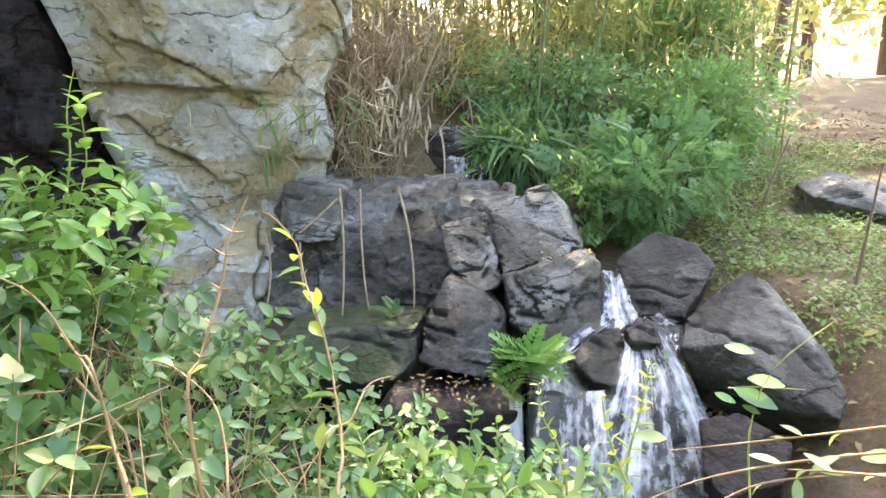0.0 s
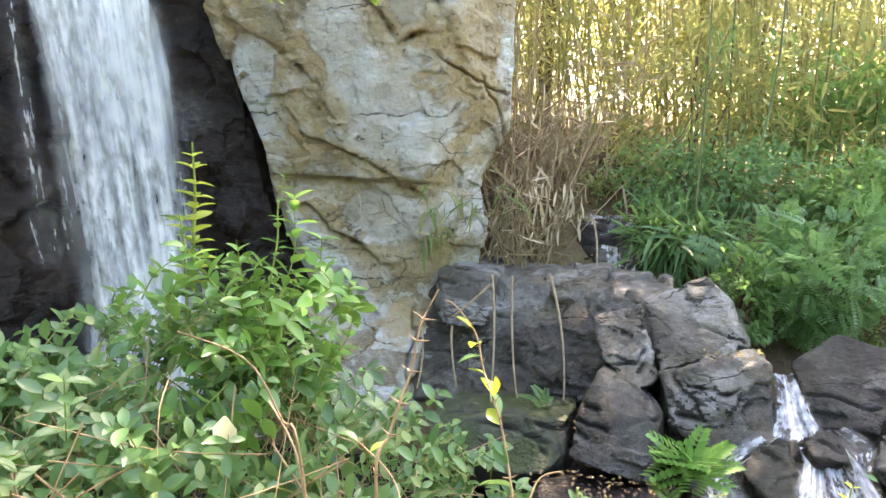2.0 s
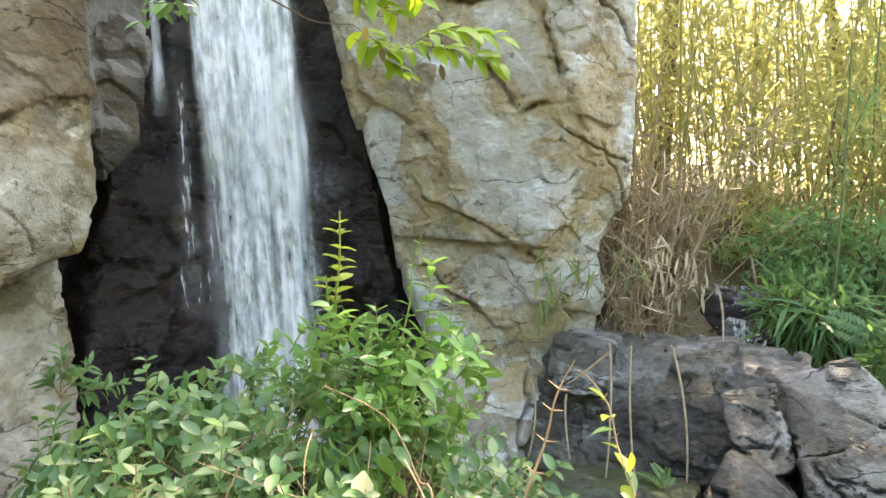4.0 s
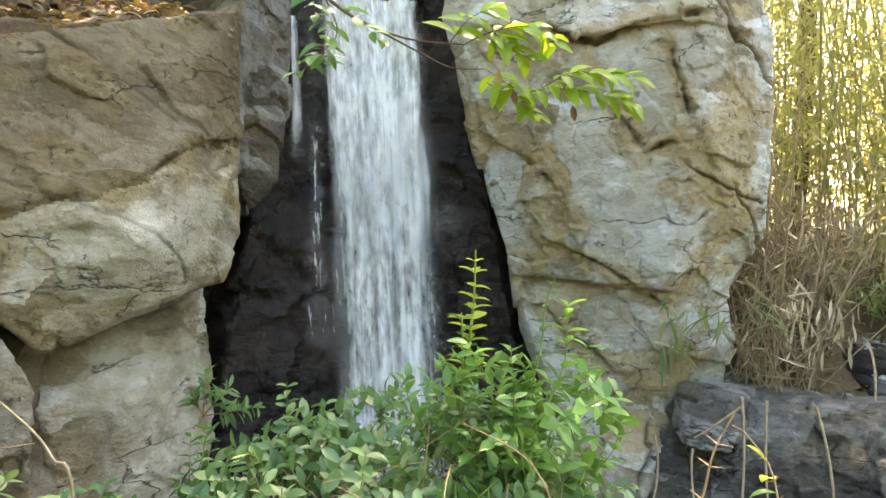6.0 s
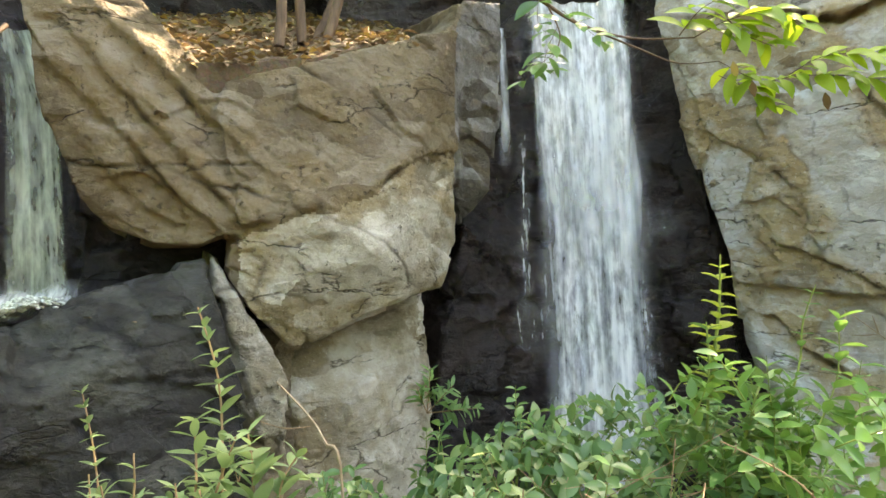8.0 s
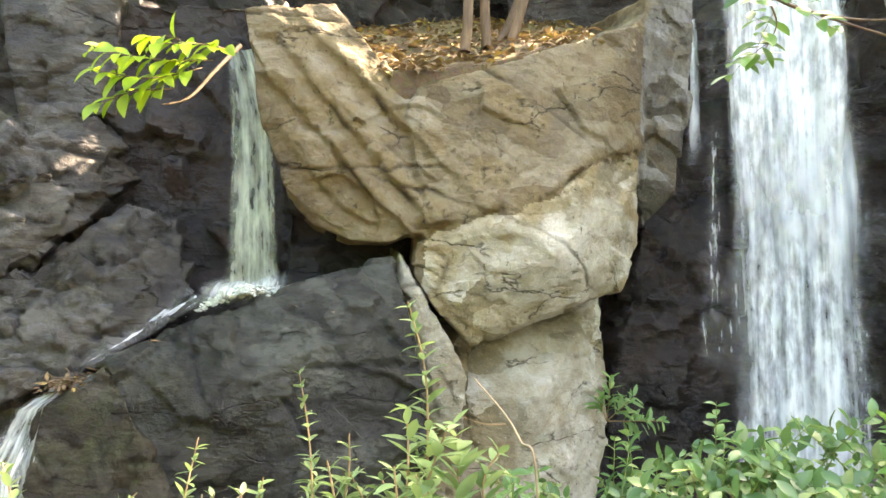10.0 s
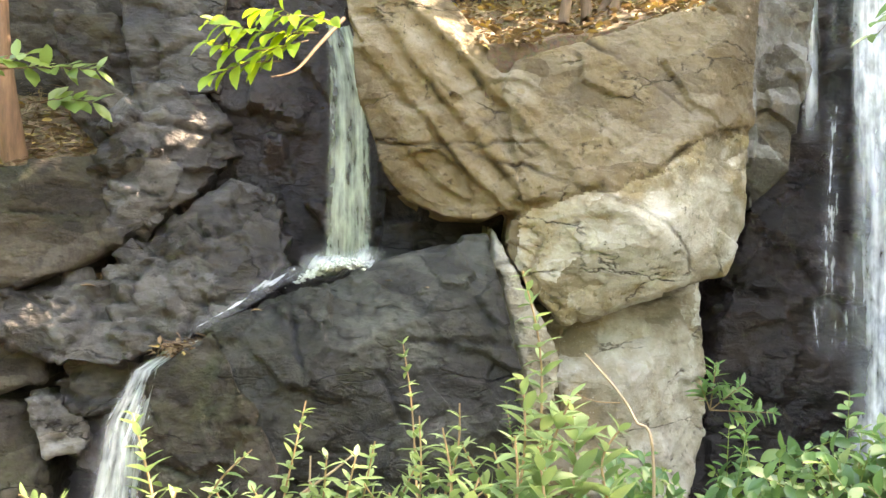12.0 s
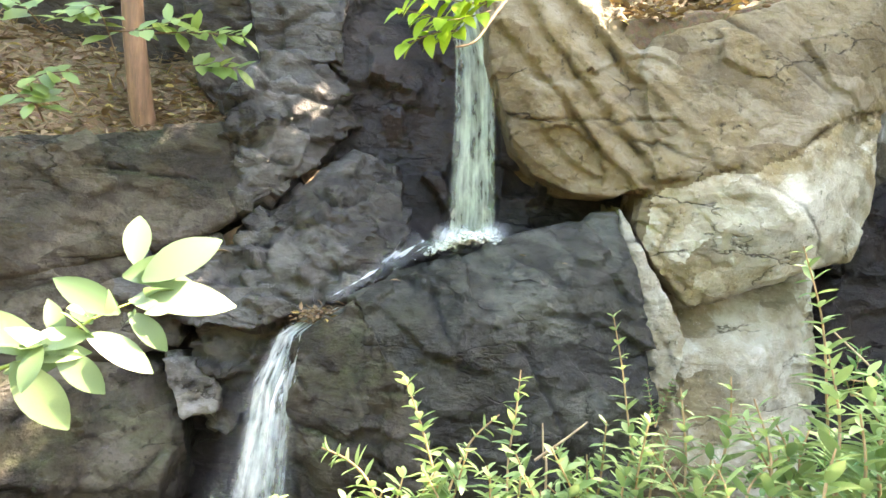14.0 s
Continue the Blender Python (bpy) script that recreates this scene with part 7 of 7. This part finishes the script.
for a, b, size in (((0.33, 1, 1.02), (0.42, 0.95, 1), 0.12), ((0.32, 1.04, 1.08), (0.38, 1.01, 1.08), 0.08), ((0.35, 1, 1.04), (0.44, 0.99, 1.03), 0.1), ((0.16, 0.94, 0.96), (0.25, 0.93, 0.96), 0.09), ((0.34, 0.98, 1), (0.38, 0.96, 0.99), 0.05), ((0.3, 1, 1.01), (0.34, 0.98, 1), 0.06), ((0.22, 1.05, 1.06), (0.24, 1.04, 1.05), 0.03), ((0.45, 0.82, 1.02), (0.5, 0.81, 1.04), 0.08)):
    set_leaf(broad, BROAD[2], a, np.array(b) - np.array(a), (0, -0.5, 1), size * 0.6)
part("stem", mesh_from("stem", *tube_arrays(smooth_path([(0.34, 0.89, 0.87), (0.35, 0.96, 0.97), (0.39, 1, 1.06), (0.48, 1.02, 1.14)]), 0.002, 0.001, 5), TWIG_GREEN), broad)
part("stem", mesh_from("stem", *tube_arrays(smooth_path([(0.32, 1, 1.02), (0.36, 0.99, 1.03), (0.43, 0.97, 1.04)]), 0.0012, 0.001, 5), TWIG_GREEN), broad)
for pts3 in ([(0.5, 0.73, 1.15), (0.42, 0.81, 1.07), (0.3, 0.87, 1), (0.21, 0.9, 0.96)], [(0.47, 0.68, 1.14), (0.37, 0.76, 1.06), (0.23, 0.77, 1.01), (0.13, 0.76, 0.96)], [(0.47, 0.67, 1.11), (0.39, 0.74, 1.05), (0.29, 0.76, 1.01), (0.19, 0.74, 0.95)], [(0.45, 0.62, 1.13), (0.4, 0.69, 1.09), (0.33, 0.76, 1.04)]):
    stalk = thing("grass_stalk", "long arching tan grass stalk before the cascade", "grass", "grass stalks by the cascade")
    part("stem", mesh_from("stem", *tube_arrays(smooth_path(pts3, 20), 0.0022, 0.0009, 5), TWIG), stalk)
    for k in range(3):
        at, way, _ = on_path(smooth_path(pts3, 20), rng.uniform(0.2, 0.9))
        set_leaf(stalk, LANCE[k], at, way + rng.normal(0, 0.4, 3), (0, 0, 1), rng.uniform(0.02, 0.045))
low = thing("leafy_plant", "spray of bright narrow leaves at the foot of the bush", "plant")
for pts3 in ([(-0.22, 0.76, 0.84), (-0.19, 0.84, 0.92), (-0.18, 0.89, 0.95)], [(-0.15, 0.78, 0.84), (-0.11, 0.85, 0.92), (-0.09, 0.9, 0.94)], [(-0.27, 0.76, 0.86), (-0.27, 0.83, 0.93), (-0.31, 0.89, 0.99)], [(-0.08, 0.79, 0.83), (-0.05, 0.84, 0.9), (-0.01, 0.88, 0.9)], [(0.01, 0.78, 0.83), (0.04, 0.84, 0.89), (0.07, 0.87, 0.9)]):
    leafy_stem(low, pts3, LANCE + fresh, 0.06, 0.022, rng, 0.2, 2, 0.6, 0.2)

# ferns, bamboo sprigs and hanging stems on the rocks
def fern(name, base, n, size, label, rng, material=LEAF_IVY, up=0.6, shape=FROND):
    ob = thing(name, label, "fern")
    ways = np.stack([rng.normal(0, 1, n), rng.normal(0, 1, n) - 0.4, rng.uniform(0.1, 1.2, n) * up * 2], -1)
    for k in range(n):
        me = strewn("frond", shape, np.array([base]) + rng.normal(0, 0.02, (1, 3)), frames_of(ways[k : k + 1], np.array([(0, 0, 1.0)]), [size * rng.uniform(0.7, 1.2)]), material)
        part("frond", me, ob)
    return ob


BIG_FROND = joined([(v @ np.array(Euler((0, 0, sgn * radians(55))).to_matrix()).T + np.array((0, s, -0.2 * s * s)), f) for s in np.linspace(0.15, 0.97, 7) for sgn in (1, -1)
                    for v, f in [leaf_shape(0.36 * (1.15 - 0.8 * abs(s - 0.45)), 0.16, 0.2, 0.1)]])
fern("fern", (-0.03, 2.37, 0.31), 20, 0.17, "bright green pinnate-leaved plant among the cascade rocks", rng, LEAF_FRESH, shape=BIG_FROND)
fern("fern", (-0.1, 2.23, 0.26), 6, 0.1, "small fern beside the thread of water", rng)
fern("fern", (-0.76, 2.92, 0.26), 7, 0.09, "small green plant on the mossy ledge", rng, LEAF_SHRUB)
fern("fern", (-0.83, 2.83, 0.25), 6, 0.08, "small green plant on the mossy ledge", rng, LEAF_SHRUB)
for p3 in ((-1.5, 3.42, 1.26), (-1.32, 3.49, 1.27), (-1.11, 3.67, 1.27), (-1.45, 3.42, 1.07)):
    tuft = thing("bamboo_sprig", "drooping sprig of narrow bamboo leaves on the rock", "bamboo", "bamboo sprigs on the cliff")
    for k in range(16):
        set_leaf(tuft, leaf_mesh("leaf", blade_shape(1, 0.1, 0.5), LEAF_BAMBOO if k % 3 else LEAF_SHRUB), np.array(p3) + rng.normal(0, 0.05, 3), (rng.normal(0, 1), rng.normal(-0.4, 0.6), rng.uniform(-1.2, 0.3)), (0, 0, 1), rng.uniform(0.12, 0.22))
for a, b in (((-1.11, 3.34, 0.84), (-1.03, 2.93, 0.21)), ((-1, 3.37, 0.83), (-0.89, 2.98, 0.22)), ((-0.77, 3.33, 0.84), (-0.65, 3, 0.26)), ((-1.57, 3.3, 0.57), (-1.48, 3, 0.25)), ((-1.32, 3.19, 0.57), (-1.24, 3, 0.28)), ((-0.66, 4.21, 1.04), (-0.6, 3.86, 0.73)), ((-1.09, 3.23, 0.81), (-1.27, 3.07, 0.66))):
    t = thing("hanging_stem", "dry straw-coloured stem hanging down the rock shelf", "stem", "hanging stems")
    part("stem", mesh_from("stem", *tube_arrays(bent(a, b, rng.normal(0, 0.015, 3), 8), 0.008, 0.005, 6), CANE_DRY), t)
for a, b, r in (((1.32, 2.64, 1.08), (1.23, 2.5, 0.63), 0.007), ((1.47, 4, 0.99), (1.28, 3.77, 0.62), 0.008)):
    t = thing("dead_stalk", "thin dark leafless stalk standing on the slope", "stem")
    part("stem", mesh_from("stem", *tube_arrays(bent(b, a, 0.01, 6), r, r * 0.5, 6), BARK), t)
pile = thing("twig_pile", "small pile of wet brown twigs caught on the boulder", "twigs")
for k in range(26):
    mid = np.array((-2.95, -0.95, 1.2)) + rng.normal(0, 1, 3) * (0.025, 0.05, 0.012)
    way = rng.normal(0, 1, 3) * (0.5, 1, 0.3)
    way *= rng.uniform(0.03, 0.07) / np.linalg.norm(way)
    part("twig", mesh_from("twig", *tube_arrays(bent(mid - way, mid + way, rng.normal(0, 0.008, 3), 5), 0.003, 0.0015, 5), BARK), pile)
moss_p = np.array((-2.97, -0.97, 1.17)) + rng.normal(0, 1, (260, 3)) * (0.03, 0.06, 0.012)
litter("leaf_litter", moss_p, 0.03, "wet twigs and leaves caught on the boulder", 8)
for k, (p3, s) in enumerate((((-2.93, -0.71, 1.34), 0.045), ((-2.96, -0.6, 1.35), 0.025), ((-2.94, -0.13, 1.47), 0.035), ((-3, -0.02, 1.53), 0.03), ((-2.85, 0, 1.45), 0.03), ((-3.24, -1.48, 1.41), 0.06), ((-3.52, -0.46, 2.32), 0.05))):
    fl = thing("fallen_leaf", "yellow fallen leaf on the wet rock", "leaf", "fallen leaves on the rocks", at=p3, me=leaf_mesh("fallen_leaf", leaf_shape(s, s * 0.5, 0.4, 0.2), LEAF_DRY))
    fl.rotation_euler = (0.2, 0.1, k * 1.3)
spots = np.concatenate([np.array((-0.38, 2.3, 0.21)) + rng.uniform(-1, 1, (110, 3)) * (0.3, 0.1, 0.01), np.array((0.13, 2.93, 0.59)) + rng.uniform(-1, 1, (40, 3)) * (0.12, 0.03, 0.01), np.array((-0.82, 2.78, 0.24)) + rng.uniform(-1, 1, (60, 3)) * (0.3, 0.08, 0.01)])
litter("leaf_litter", spots, 0.024, "small dry leaves on the dark ledges", 9)
